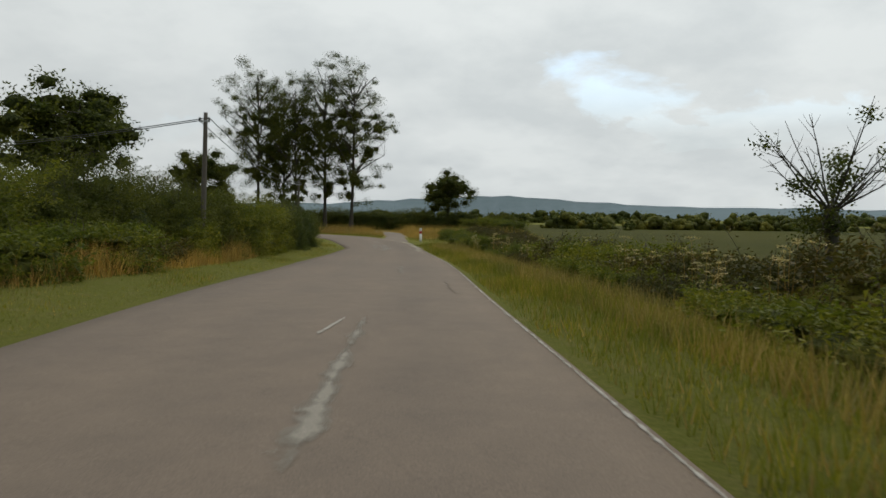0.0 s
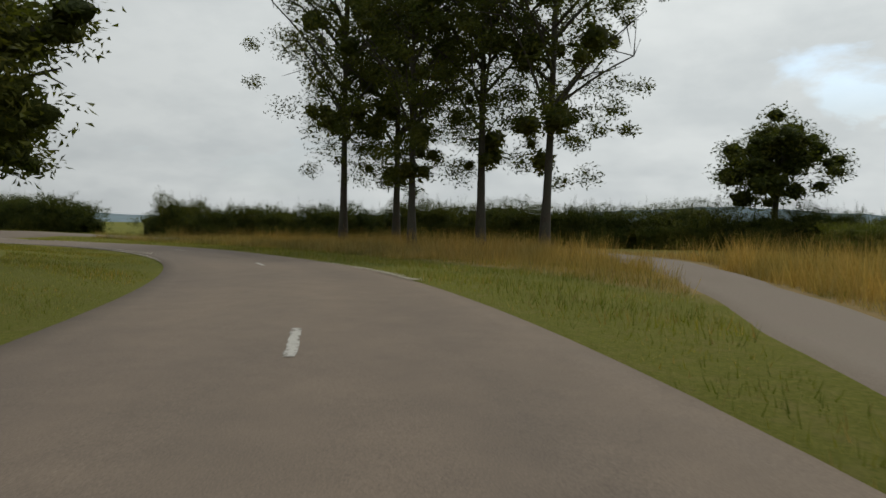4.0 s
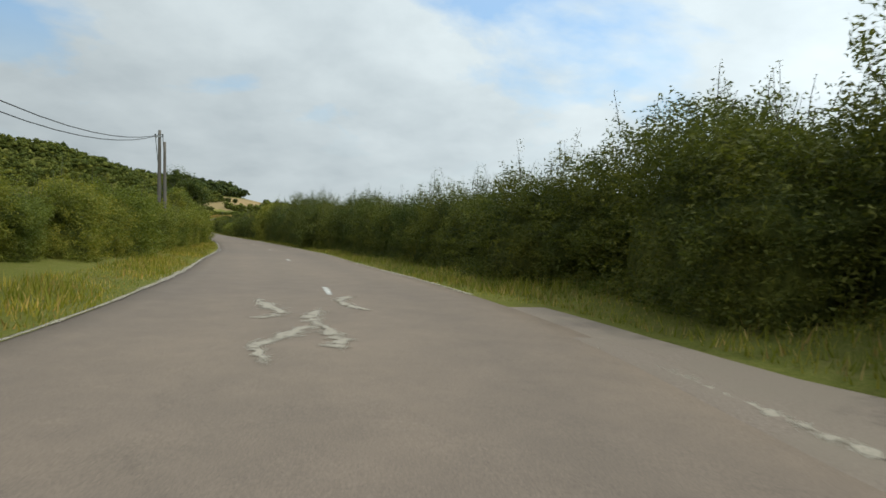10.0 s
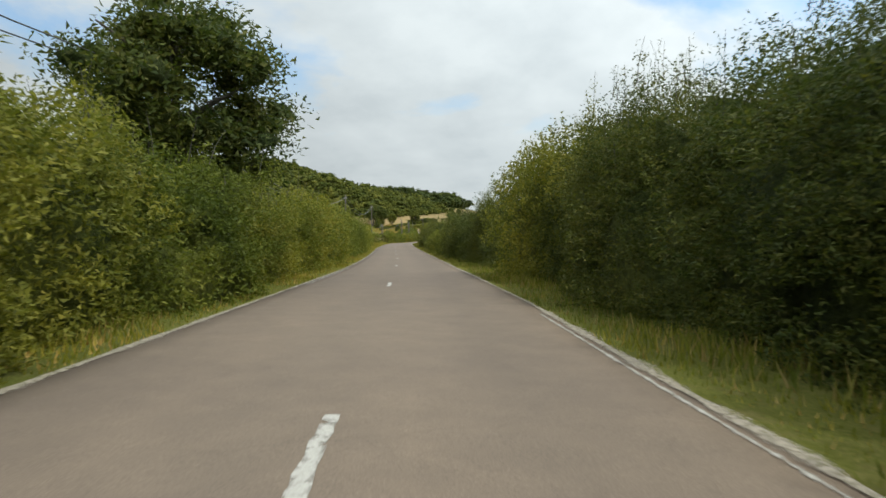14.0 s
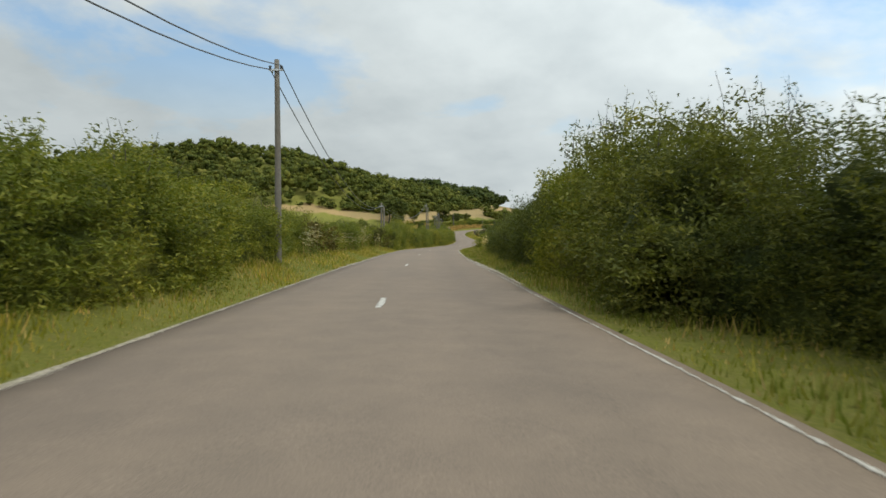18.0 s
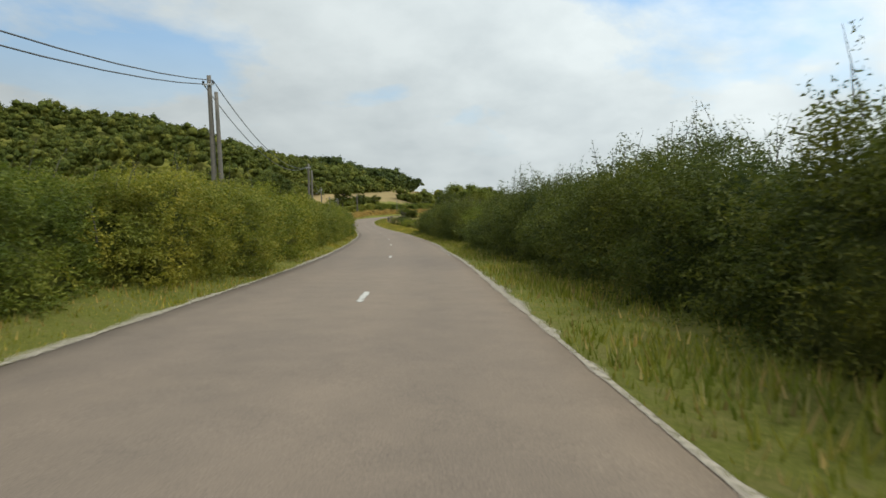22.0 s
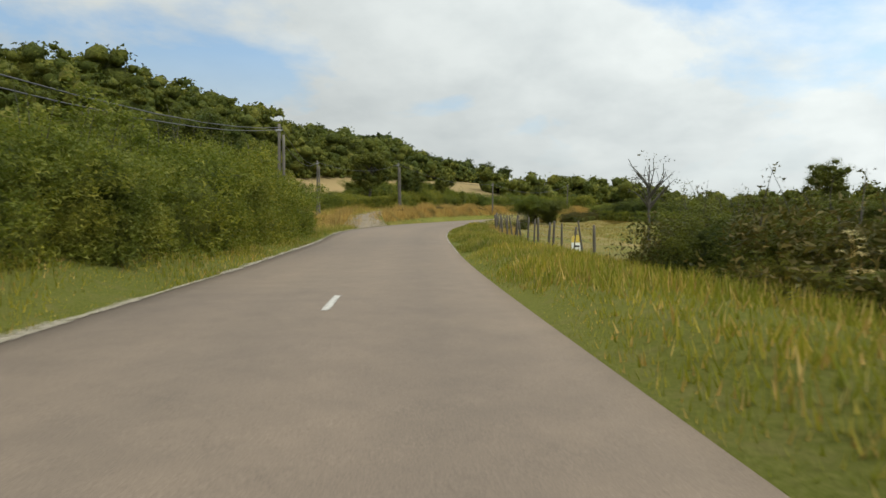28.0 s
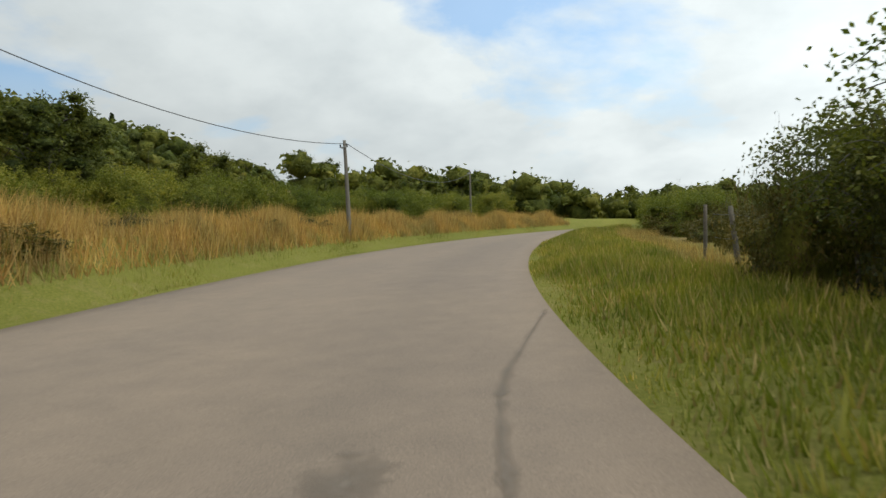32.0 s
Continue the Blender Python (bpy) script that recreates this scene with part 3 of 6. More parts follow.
def left_edge(s):
    """The road's left edge: it draws in on the inside of the first bend, and widens before the last."""
    return np.interp(np.asarray(s, float), [-40, 5, 10, 16, 26, 30, 35, 40, 46, 60, 86, 110, 131, 137, 150, 160, 175, 190, 215, 250, 275, 297, 315, 335, 375, 484, 498, 511, 518, 524, 534],
                     [-2.7, -2.75, -2.98, -3.25, -3.45, -3.2, -2.5, -1.8, -2.15, -2.35, -2.5, -2.65, -2.75, -2.9, -2.85, -2.7, -2.55, -2.4, -2.1, -2.2, -2.25, -1.95, -2.1, -2.3, -2.4, -2.5, -3.1, -4.3, -4.8, -5.2, -5.5])


def right_edge(s):
    return np.interp(np.asarray(s, float), [-40, 24, 31, 42, 55, 69, 75, 82, 100, 115, 131, 138, 145, 160, 167, 193, 200, 217, 276, 290, 304, 320, 337, 355, 376, 385, 420, 470, 509, 517, 524, 530, 545],
                     [2.35, 2.35, 2.42, 2.7, 2.6, 2.4, 2.0, 1.9, 2.4, 2.6, 2.7, 2.45, 2.25, 2.4, 2.2, 2.45, 2.6, 2.5, 2.75, 2.7, 2.35, 2.1, 1.95, 2.1, 2.3, 2.5, 2.45, 2.4, 2.3, 2.1, 1.97, 1.9, 1.95])


def ground_z(x, y):
    """The land's height at plan places."""
    shape = np.shape(x)
    d, zr, s = road_near(x, y)
    left = bank(-1, s, np.maximum(-d + left_edge(s), 0))
    right = bank(1, s, np.maximum(d - right_edge(s), 0))
    near = zr + np.where(d < 0, left, right)
    x, y = np.asarray(x, float).ravel(), np.asarray(y, float).ravel()
    w = ease(25, 140, np.abs(d))
    z = near * (1 - w) + w * plain(x, y) + hill(x, y)
    return z.reshape(shape)


# ---- the side track that leaves straight on and comes back at the second junction ----
SIDE, _ = smooth_line([(-3.2, 42.0, 0), (-3.4, 48.0, 0), (-4.0, 56.0, 0), (-5.1, 70.0, 0), (-7.5, 82.0, 0), (-15.0, 92.0, 0), (-28.0, 94.3, 0), (-45.0, 93.6, 0),
                       (-56.0, 91.8, 0), (-62.0, 90.3, 0), (-68.0, 88.8, 0), (-75.0, 86.6, 0)], 1.0)


def side_gap(x, y):
    """Distance of places from the side track's middle line."""
    x, y = np.asarray(x, float).ravel(), np.asarray(y, float).ravel()
    out = np.empty(len(x))
    for a in range(0, len(x), 8000):
        q = slice(a, a + 8000)
        out[q] = np.sqrt(((x[q, None] - SIDE[:, 0]) ** 2 + (y[q, None] - SIDE[:, 1]) ** 2).min(1))
    return out


def axis_steps(lo, hi, fine, far):
    a = list(np.arange(lo, hi, fine))
    for sign, start in ((1, a[-1]), (-1, lo)):
        step, v = fine, start
        while abs(v - start) < far:
            step *= 1.16
            v += sign * step
            a.append(v)
    return np.array(sorted(a))


def build_ground():
    gx = axis_steps(LINE[:, 0].min() - 30, LINE[:, 0].max() + 40, 4.0, 3200)
    gy = axis_steps(LINE[:, 1].min() - 60, LINE[:, 1].max() + 40, 4.0, 3200)
    X, Y = np.meshgrid(gx, gy, indexing="ij")
    Z = ground_z(X, Y)
    d, zr, s = road_near(X, Y)
    Z = Z.ravel() - 0.9 * (1 - ease(9.0, 15.0, np.abs(d)))
    n, k = X.shape
    i, j = np.meshgrid(np.arange(n - 1), np.arange(k - 1), indexing="ij")
    q = np.stack([i * k + j, (i + 1) * k + j, (i + 1) * k + j + 1, i * k + j + 1], -1).reshape(-1, 4)
    me = mesh_of("ground", np.stack([X.ravel(), Y.ravel(), Z], 1), q, TURF, True)
    me.attributes.new("dry", "FLOAT", "POINT").data.foreach_set("value", dryness(X.ravel(), Y.ravel()).astype(np.float32))
    return tagged(new("ground", me), "rolling farmland with green pasture and pale stubble fields", "ground", kind="structure")


build_ground()


# ---- road, verges, markings ----
def strip(name, s0, s1, step, lats, zs, mat, label, category, seed=0, wobble=0.0, kind="structure", dry=0.0):
    """A sheet that follows the road: lats(s) and zs(s) give each row across."""
    rng = np.random.default_rng(seed)
    st = np.arange(s0, s1 + step / 2, step)
    rows = []
    for s in st:
        la, zz = np.array(lats(s), float), np.array(zs(s), float)
        if wobble:
            w = wobble * (math.sin(s * 0.9 + seed) + 0.6 * math.sin(s * 2.3 + 2 * seed) + rng.normal() * 0.7)
            la = la + w * np.linspace(1, 0, len(la)) ** 2
        x, y, z = road_xy(s, la)
        rows.append(np.stack([x, y, z + zz], 1))
    v = np.array(rows)
    n, k = v.shape[:2]
    i, j = np.meshgrid(np.arange(n - 1), np.arange(k - 1), indexing="ij")
    q = np.stack([i * k + j, i * k + j + 1, (i + 1) * k + j + 1, (i + 1) * k + j], -1).reshape(-1, 4)
    me = mesh_of(name, v.reshape(-1, 3), q, mat, True)
    me.attributes.new("across", "FLOAT", "POINT").data.foreach_set("value", np.tile(np.linspace(0, 1, k), n).astype(np.float32))
    me.attributes.new("dry", "FLOAT", "POINT").data.foreach_set("value", (np.full(n * k, dry) if isinstance(dry, float) else np.concatenate([dry(s) for s in st])).astype(np.float32))
    me.attributes.new("edge", "FLOAT", "POINT").data.foreach_set("value", np.tile(1 - np.abs(np.linspace(-1, 1, k)), n).astype(np.float32))
    return tagged(new(name, me), label, category, kind=kind)


def camber(lat):
    return 0.03 - 0.012 * np.abs(lat)


S0, S1 = -BACK + 1, END - 1
def across(s):
    e, r = float(left_edge(s)), float(right_edge(s))
    return np.r_[e - 0.02, np.linspace(e, r, 13), r + 0.02]


strip("road", S0, S1, 1.0, across, lambda s: np.r_[-0.2, camber(across(s)[1:-1]), -0.2], ASPHALT,
      "narrow country road of worn brownish grey asphalt", "road")
OFFS = np.array([-0.25, 0.0, 0.35, 0.8, 1.3, 2.0, 2.8, 3.8, 5.0, 6.5, 8.5, 11.0])


def verge_profile(side):
    def z(s):
        h = bank(side, s, OFFS)
        h[0], h[1] = -0.12, -0.02
        h[-1] -= 0.5
        return h
    return z


strip("verge_left", S0, S1, 1.5, lambda s: left_edge(s) - OFFS, verge_profile(-1), TURF, "mown green grass verge beside the road", "verge", dry=-0.1)
strip("verge_right", S0, S1, 1.5, lambda s: right_edge(s) + OFFS, verge_profile(1), TURF, "mown green grass verge beside the road", "verge",
      dry=lambda s: -0.1 + 0.4 * ease(2.6, 5.5, OFFS) * float(ease(410.5, 431.0, s)) + 0.7 * ease(3.0, 6.0, OFFS) * float(ease(53.0, 60.0, s) * ease(110.0, 100.0, s)))


def shoulder(side, s0, s1, width, seed):
    """A thin, crumbling strip of pale grit between the asphalt and the grass; its width swells and shrinks."""
    e = left_edge if side < 0 else right_edge

    def lats(s):
        swell = 0.55 + 0.4 * math.sin(s * 0.37 + seed) * math.sin(s * 0.113 + 2 * seed) + 0.22 * math.sin(s * 2.9 + seed) + 0.15 * math.sin(s * 7.3)
        return e(s) + side * np.array([width * max(0.06, swell), 0.03, -0.01 - 0.02 * max(0.0, swell), -0.02 - 0.1 * max(0.0, swell - 0.25)])

    strip("shoulder_left" if side < 0 else "shoulder_right", s0, s1, 0.25, lats, lambda s: np.array([0.0, 0.014, 0.014, 0.01]), WASH_FINE,
          "crumbling pale gravel edge of the road", "road edge", seed, 0.0)


# ---- plants ----
def bumps(rng, u, k=5):
    """A bumpy factor near 1 for ways u."""
    f = np.ones(len(u))
    for n in range(k):
        f += 0.19 / (1 + 0.3 * n) * np.sin(u @ (rng.normal(size=3) * (2.2 + 1.9 * n)) + rng.uniform(0, 6.3))
    return f


def ways(rng, n):
    u = rng.normal(size=(n, 3))
    return u / np.linalg.norm(u, axis=1)[:, None]


def shrub_meshes(seed, w, d, h, count, leaf, mat, shoots=24, stems=9, boxy=3.2):
    """Stems and foliage of one shrub, its base at the origin, w along x, d along y: twigs with their leaves all over a bumpy, boxy body, and young shoots on top."""
    rng = np.random.default_rng(seed)
    state = rng.integers(1 << 30)
    semi = np.array([w / 2, d / 2, h * 0.47])
    mid = np.array([0, 0, h * 0.46])

    def skin(u):
        r = (np.abs(u) ** boxy).sum(1) ** (-1 / boxy)
        return u * (r * bumps(np.random.default_rng(state), u * r[:, None], 7))[:, None]

    def skirt(p):
        """The lower half hangs straight down to the grass, a little wider than the middle."""
        q = (p - mid) / semi
        r = (np.abs(q[:, :2]) ** boxy).sum(1) ** (1 / boxy)
        low = np.clip(-q[:, 2], 0, 1)
        want = np.maximum(r, (0.93 + 0.16 * low) * np.clip(r / 0.55, 0, 1))
        q[:, :2] *= np.where((low > 0) & (r > 0.2), want / np.maximum(r, 0.2), 1.0)[:, None]
        return mid + q * semi

    # twig ends, spread by area over the sides and the top; fewer on the side away from the road
    twigs = count // 16
    area = np.array([semi[1] * semi[2], semi[1] * semi[2], semi[0] * semi[2], 0.4 * semi[0] * semi[2], semi[0] * semi[1], 0.1 * semi[0] * semi[1]])
    face = rng.choice(6, twigs, p=area / area.sum())
    u = rng.uniform(-1, 1, (twigs, 3))
    u[np.arange(twigs), face // 2] = np.where(face % 2 == 0, 1.0, -1.0)
    u /= np.linalg.norm(u, axis=1)[:, None]
    deep = 1.08 - 0.42 * rng.uniform(0, 1, twigs) ** 1.6
    tips = mid + skin(u) * semi * deep[:, None]
    tips = skirt(tips)
    tips[:, 2] = np.where(tips[:, 2] < h * 0.25, tips[:, 2] * rng.uniform(0.3, 1.0, twigs), tips[:, 2])
    out = u * np.array([1, 1, 0.8]) + rng.normal(size=(twigs, 3)) * 0.45 + np.array([0, 0, 0.35])
    out /= np.linalg.norm(out, axis=1)[:, None]
    k = np.repeat(np.arange(twigs), 16)
    run = rng.uniform(-0.26, 0.06, len(k))[:, None] * (0.6 + 0.14 * h)
    pts = tips[k] + out[k] * run + rng.normal(size=(len(k), 3)) * 0.045
    pts = pts[pts[:, 2] > 0.03]
    lv, lq = leaves(rng, pts, leaf, 1.7, 0.1, True)
    sticks, extra = [], []
    for _ in range(shoots):
        v = np.array([[rng.uniform(-0.95, 0.95), rng.uniform(-0.7, 0.9), 1.0]])
        a = mid + (skin(v / np.linalg.norm(v)) * semi)[0] * 0.93
        tall = rng.uniform(0.2, 1.0) ** 2 * (0.45 + h * 0.14)
        lean = np.array([rng.normal() * 0.16, rng.normal() * 0.16, 1.0])
        t = np.linspace(0, 1, 3)[:, None]
        line = a + t * lean * tall
        line[:, :2] += (t ** 2) * rng.normal(size=2) * 0.1
        sticks.append(tube_arrays(line, np.linspace(0.009, 0.003, 3), 3))
        n = 12 + int(tall * 34)
        f = rng.uniform(-0.1, 1.0, n)[:, None]
        extra.append(a + f * lean * tall + rng.normal(size=(n, 3)) * (0.035 + 0.05 * (1 - f)))
    v2, q2 = leaves(rng, np.concatenate(extra), leaf * 0.8, 1.5, 0.0, True)
    lv, lq = joined([(lv, lq), (v2, q2)])
    # the dense inside: a ragged mass of leaves and twigs, shade put into its colour
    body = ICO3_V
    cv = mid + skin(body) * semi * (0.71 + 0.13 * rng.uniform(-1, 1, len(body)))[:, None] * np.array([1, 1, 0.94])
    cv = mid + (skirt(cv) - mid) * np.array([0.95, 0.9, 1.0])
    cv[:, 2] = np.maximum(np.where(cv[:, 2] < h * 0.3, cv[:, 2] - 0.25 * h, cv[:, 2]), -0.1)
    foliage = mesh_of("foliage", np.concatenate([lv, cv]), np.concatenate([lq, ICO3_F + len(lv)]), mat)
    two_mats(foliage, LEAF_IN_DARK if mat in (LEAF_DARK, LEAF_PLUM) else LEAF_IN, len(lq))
    for _ in range(stems):
        b = np.array([rng.uniform(-0.36, 0.36) * w, rng.uniform(-0.3, 0.12) * d, -0.15])
        e = np.array([b[0] * 1.1 + rng.normal() * 0.2, b[1] * 1.2 + rng.normal() * 0.2, h * rng.uniform(0.5, 0.85)])
        t = np.linspace(0, 1, 5)[:, None]
        sticks.append(tube_arrays(b + (e - b) * t + np.sin(t * 3) * rng.normal(size=3) * 0.08, np.linspace(0.04, 0.012, 5), 5))
    sv, sq = joined(sticks)
    return mesh_of("stems", sv, sq, BARK), foliage


def shrub(name, meshes, label, category, group, m):
    ob = new(name, meshes[0])
    part_of("foliage", meshes[1], ob)
    ob.matrix_basis = m
    return tagged(ob, label, category, group)


def on_ground(s, lat, sink=0.05):
    x, y, z = road_xy(s, lat)
    d = lat
    side = -1 if lat < 0 else 1
    off = max(0.0, float(left_edge(s)) - lat if lat < 0 else lat - float(right_edge(s)))
    if off < 10.5:
        return Vector((float(x), float(y), float(z + bank(side, s, off)) - sink))
    return Vector((float(x), float(y), float(ground_z(np.array([x]), np.array([y]))[0]) - sink))


SHRUBS = {
    "hedge": [shrub_meshes(10 + i, 6.0, 2.6, 2.4, 36000, 0.048, LEAF, 34, 7) for i in range(4)],
    "dark": [shrub_meshes(20 + i, 6.0, 2.8, 3.0, 54000, 0.045, LEAF_DARK, 70, 7) for i in range(4)],
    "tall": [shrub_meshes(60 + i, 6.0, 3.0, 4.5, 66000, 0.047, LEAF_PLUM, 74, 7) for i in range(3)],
    "light": [shrub_meshes(30 + i, 6.0, 2.6, 2.7, 38000, 0.051, LEAF_LIGHT, 34, 7, 2.4) for i in range(4)],
    "thorn_bramble": [shrub_meshes(50 + i, 4.0, 2.8, 1.3, 10000, 0.055, LEAF_THORN, 20, 6, 2.2) for i in range(3)],
    "bramble": [shrub_meshes(40 + i, 4.0, 2.8, 1.3, 10000, 0.06, LEAF, 14, 4, 2.6) for i in range(4)],
}
SHRUB_BASE = {"hedge": 2.4, "dark": 3.0, "tall": 4.5, "light": 2.7, "bramble": 1.3, "thorn_bramble": 1.3}
SHRUB_LABEL = {
    "hedge": "leafy green hedge shrub with upright young shoots on the verge",
    "dark": "tall dense dark green hedge shrub beside the road",
    "tall": "very tall dense dark green hedge shrub beside the road",
    "light": "fresh light green broadleaf hedge shrub beside the road",
    "thorn_bramble": "dark brownish tangle of brambles and dead stalks at the field edge",
    "bramble": "low tangled bramble thicket at the field edge",
}


def hedge_row(kind, s0, s1, lat, height, step=2.3, seed=0, jitter=0.35, mix=None, group=""):
    """Shrubs side by side along the road. lat and height: numbers, or pairs from start to end."""
    rng = random.Random(seed)
    s = s0
    while s <= s1 + 0.01:
        f = (s - s0) / max(0.1, s1 - s0)
        la = lat if not isinstance(lat, tuple) else lat[0] + (lat[1] - lat[0]) * f
        h = height if not isinstance(height, tuple) else height[0] + (height[1] - height[0]) * f
        k = kind if not mix or rng.random() > 0.3 else mix
        base = SHRUB_BASE[k]
        sz = (h + 0.25) / base * rng.uniform(0.86, 1.1)
        wide = max(0.8, min(1.2, sz)) * rng.uniform(0.9, 1.12)
        p = on_ground(s + rng.uniform(-0.3, 0.3), la + rng.uniform(-jitter, jitter), 0.3)
        m = Matrix.Translation(p) @ Matrix.Rotation(along(s) + radians(90) + (math.pi if la < 0 else 0.0) + rng.uniform(-0.2, 0.2), 4, "Z") @ Matrix.Diagonal((wide, wide, sz, 1))
        shrub("bramble_bush" if "bramble" in k else "hedge_shrub", rng.choice(SHRUBS[k]), SHRUB_LABEL[k], "bush", group or "roadside hedge", m)
        s += step * (1.5 if "bramble" in k else 2.0) * wide * rng.uniform(0.88, 1.08)


def limb_tree(seed, height, crown_r, crown_base, trunk_r, leaf, count, mat, limbs=9, lumps=16, density=1.0, squash=1.0, core=0.45, bark=BARK, flare=True, clump=(0.16, 0.32)):
    """Trunk with limbs, and a crown of leaf clumps round their ends: (trunk mesh, crown mesh)."""
    rng = np.random.default_rng(seed)
    top = height * 0.82
    t = np.linspace(0, 1, 8)[:, None]
    bend = rng.normal(size=2) * 0.02 * height
    trunk = np.concatenate([bend[None] * np.sin(t * 2.2), t * top - 0.2], 1)
    rad = trunk_r * (1 - 0.85 * t[:, 0]) * (1 + (0.5 * np.exp(-t[:, 0] * 18) if flare else 0))
    mid0, semi0 = np.array([0, 0, (crown_base + height) / 2]), np.array([crown_r, crown_r, (height - crown_base) / 2])
    woods = [tube_arrays(trunk, rad, 9)]
    ends = []
    for i in range(limbs):
        f = rng.uniform(0.28, 0.95)
        z0 = crown_base * 0.8 + (top - crown_base * 0.8) * f * 0.9
        a = np.array([np.interp(z0, trunk[:, 2], trunk[:, 0]), np.interp(z0, trunk[:, 2], trunk[:, 1]), z0])
        ang = i * 2.4 + rng.uniform(-0.4, 0.4)
        reach = crown_r * rng.uniform(0.6, 0.95) * (1.05 - 0.5 * f)
        b = a + np.array([math.cos(ang) * reach, math.sin(ang) * reach, rng.uniform(0.2, 0.55) * reach * squash + 0.3])
        b[2] = min(b[2], mid0[2] + semi0[2] * 0.9 * math.sqrt(max(0.05, 1 - (math.hypot(b[0], b[1]) / crown_r) ** 2)))
        far = math.sqrt((((b - mid0) / semi0) ** 2).sum())
        if far > 0.8:
            b = mid0 + (b - mid0) * 0.8 / far
        u = np.linspace(0, 1, 6)[:, None]
        path = a + (b - a) * u + np.array([0, 0, 1]) * np.sin(u * np.pi) * 0.08 * reach + rng.normal(size=3) * 0.04 * np.sin(u * 3) * reach
        over = np.sqrt((((path - mid0) / semi0) ** 2).sum(1))[:, None]
        path = mid0 + (path - mid0) * np.minimum(1.0, 0.7 / np.maximum(over, 0.01))
        woods.append(tube_arrays(path, np.linspace(trunk_r * 0.42, trunk_r * 0.08, 6), 6))
        ends.append(b)
        for _ in range(3):
            q = path[rng.integers(2, 5)]
            e = q + np.clip(rng.normal(size=3), -1.2, 1.2) * crown_r * 0.2 + np.array([0, 0, 0.12 * crown_r])
            lim = ((e - mid0) / semi0) @ ((e - mid0) / semi0)
            if lim > 0.6:
                e = mid0 + (e - mid0) * math.sqrt(0.6 / lim)
            woods.append(tube_arrays(q + (e - q) * np.linspace(0, 1, 4)[:, None], np.linspace(trunk_r * 0.14, 0.01, 4), 4))
            ends.append(e)
    wv, wq = joined(woods)
    mid = np.array([bend[0] * 0.7, bend[1] * 0.7, (crown_base + height) / 2])
    semi = np.array([crown_r, crown_r, (height - crown_base) / 2])
    spots = []
    for i in range(lumps):
        u = rng.normal(size=3)
        u /= np.linalg.norm(u)
        spots.append(mid + u * semi * rng.uniform(0.35, 0.86))
    spots += [mid + np.clip((e - mid) / semi, -0.8, 0.8) * semi for e in ends[:: max(1, len(ends) // 8)]]
    pts, cores = [], []
    for c in spots:
        r = np.array([1, 1, 0.7]) * crown_r * rng.uniform(*clump)
        n = int(count / len(spots) * density)
        u = rng.normal(size=(n, 3))
        u /= np.linalg.norm(u, axis=1)[:, None]
        pts.append(c + u * r * rng.uniform(0.3, 1.2, (n, 1)))
        cores.append(blob(rng, c, r * core, 0.55))
    lv, lq = leaves(rng, np.concatenate(pts), leaf, plain=True)
    if core > 0:
        # clump cores take the inner colour that has the crown's shade in it
        cv, cf = joined(cores)
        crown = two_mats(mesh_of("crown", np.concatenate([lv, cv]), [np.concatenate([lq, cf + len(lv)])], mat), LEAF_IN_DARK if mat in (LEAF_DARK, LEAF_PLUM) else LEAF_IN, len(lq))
    else:
        crown = mesh_of("crown", lv, lq, mat)
    return mesh_of("trunk", wv, wq, bark, True), crown


def conifer(seed, height, reach, mat):
    """A dark spruce: a straight stem and drooping tiers of needle sprays that shorten to the top."""
    rng = np.random.default_rng(seed)
    n = 5200
    f = rng.uniform(0.08, 1.0, n) ** 0.85
    tier = np.floor(f * 13) / 13
    a = rng.uniform(0, 6.28, n)
    arm = reach * (1.04 - f) * (0.75 + 0.25 * np.sin(a * 5 + tier * 40)) * np.sqrt(rng.uniform(0.05, 1, n))
    pts = np.stack([np.cos(a) * arm, np.sin(a) * arm, f * height - 0.28 * arm + rng.normal(size=n) * 0.08], 1)
    lv, lq = leaves(rng, pts, 0.16, 2.0, 0.4)
    sv, sq = tube_arrays(np.stack([np.zeros(6), np.zeros(6), np.linspace(-0.2, height * 0.98, 6)], 1), np.linspace(0.18, 0.02, 6), 7)
    return mesh_of("trunk", sv, sq, BARK), mesh_of("foliage", lv, lq, mat)


def tree_thing(name, meshes, place, turn, label, group="", scale=1.0, category="tree"):
    ob = new(name)
    part_of("trunk", meshes[0], ob)
    part_of("crown", meshes[1], ob)
    ob.matrix_basis = Matrix.Translation(place) @ Matrix.Rotation(turn, 4, "Z") @ Matrix.Diagonal((scale, scale, scale, 1))
    return tagged(ob, label, category, group)


def at_xy(x, y, sink=0.1):
    return Vector((x, y, float(ground_z(np.array([x]), np.array([y]))[0]) - sink))


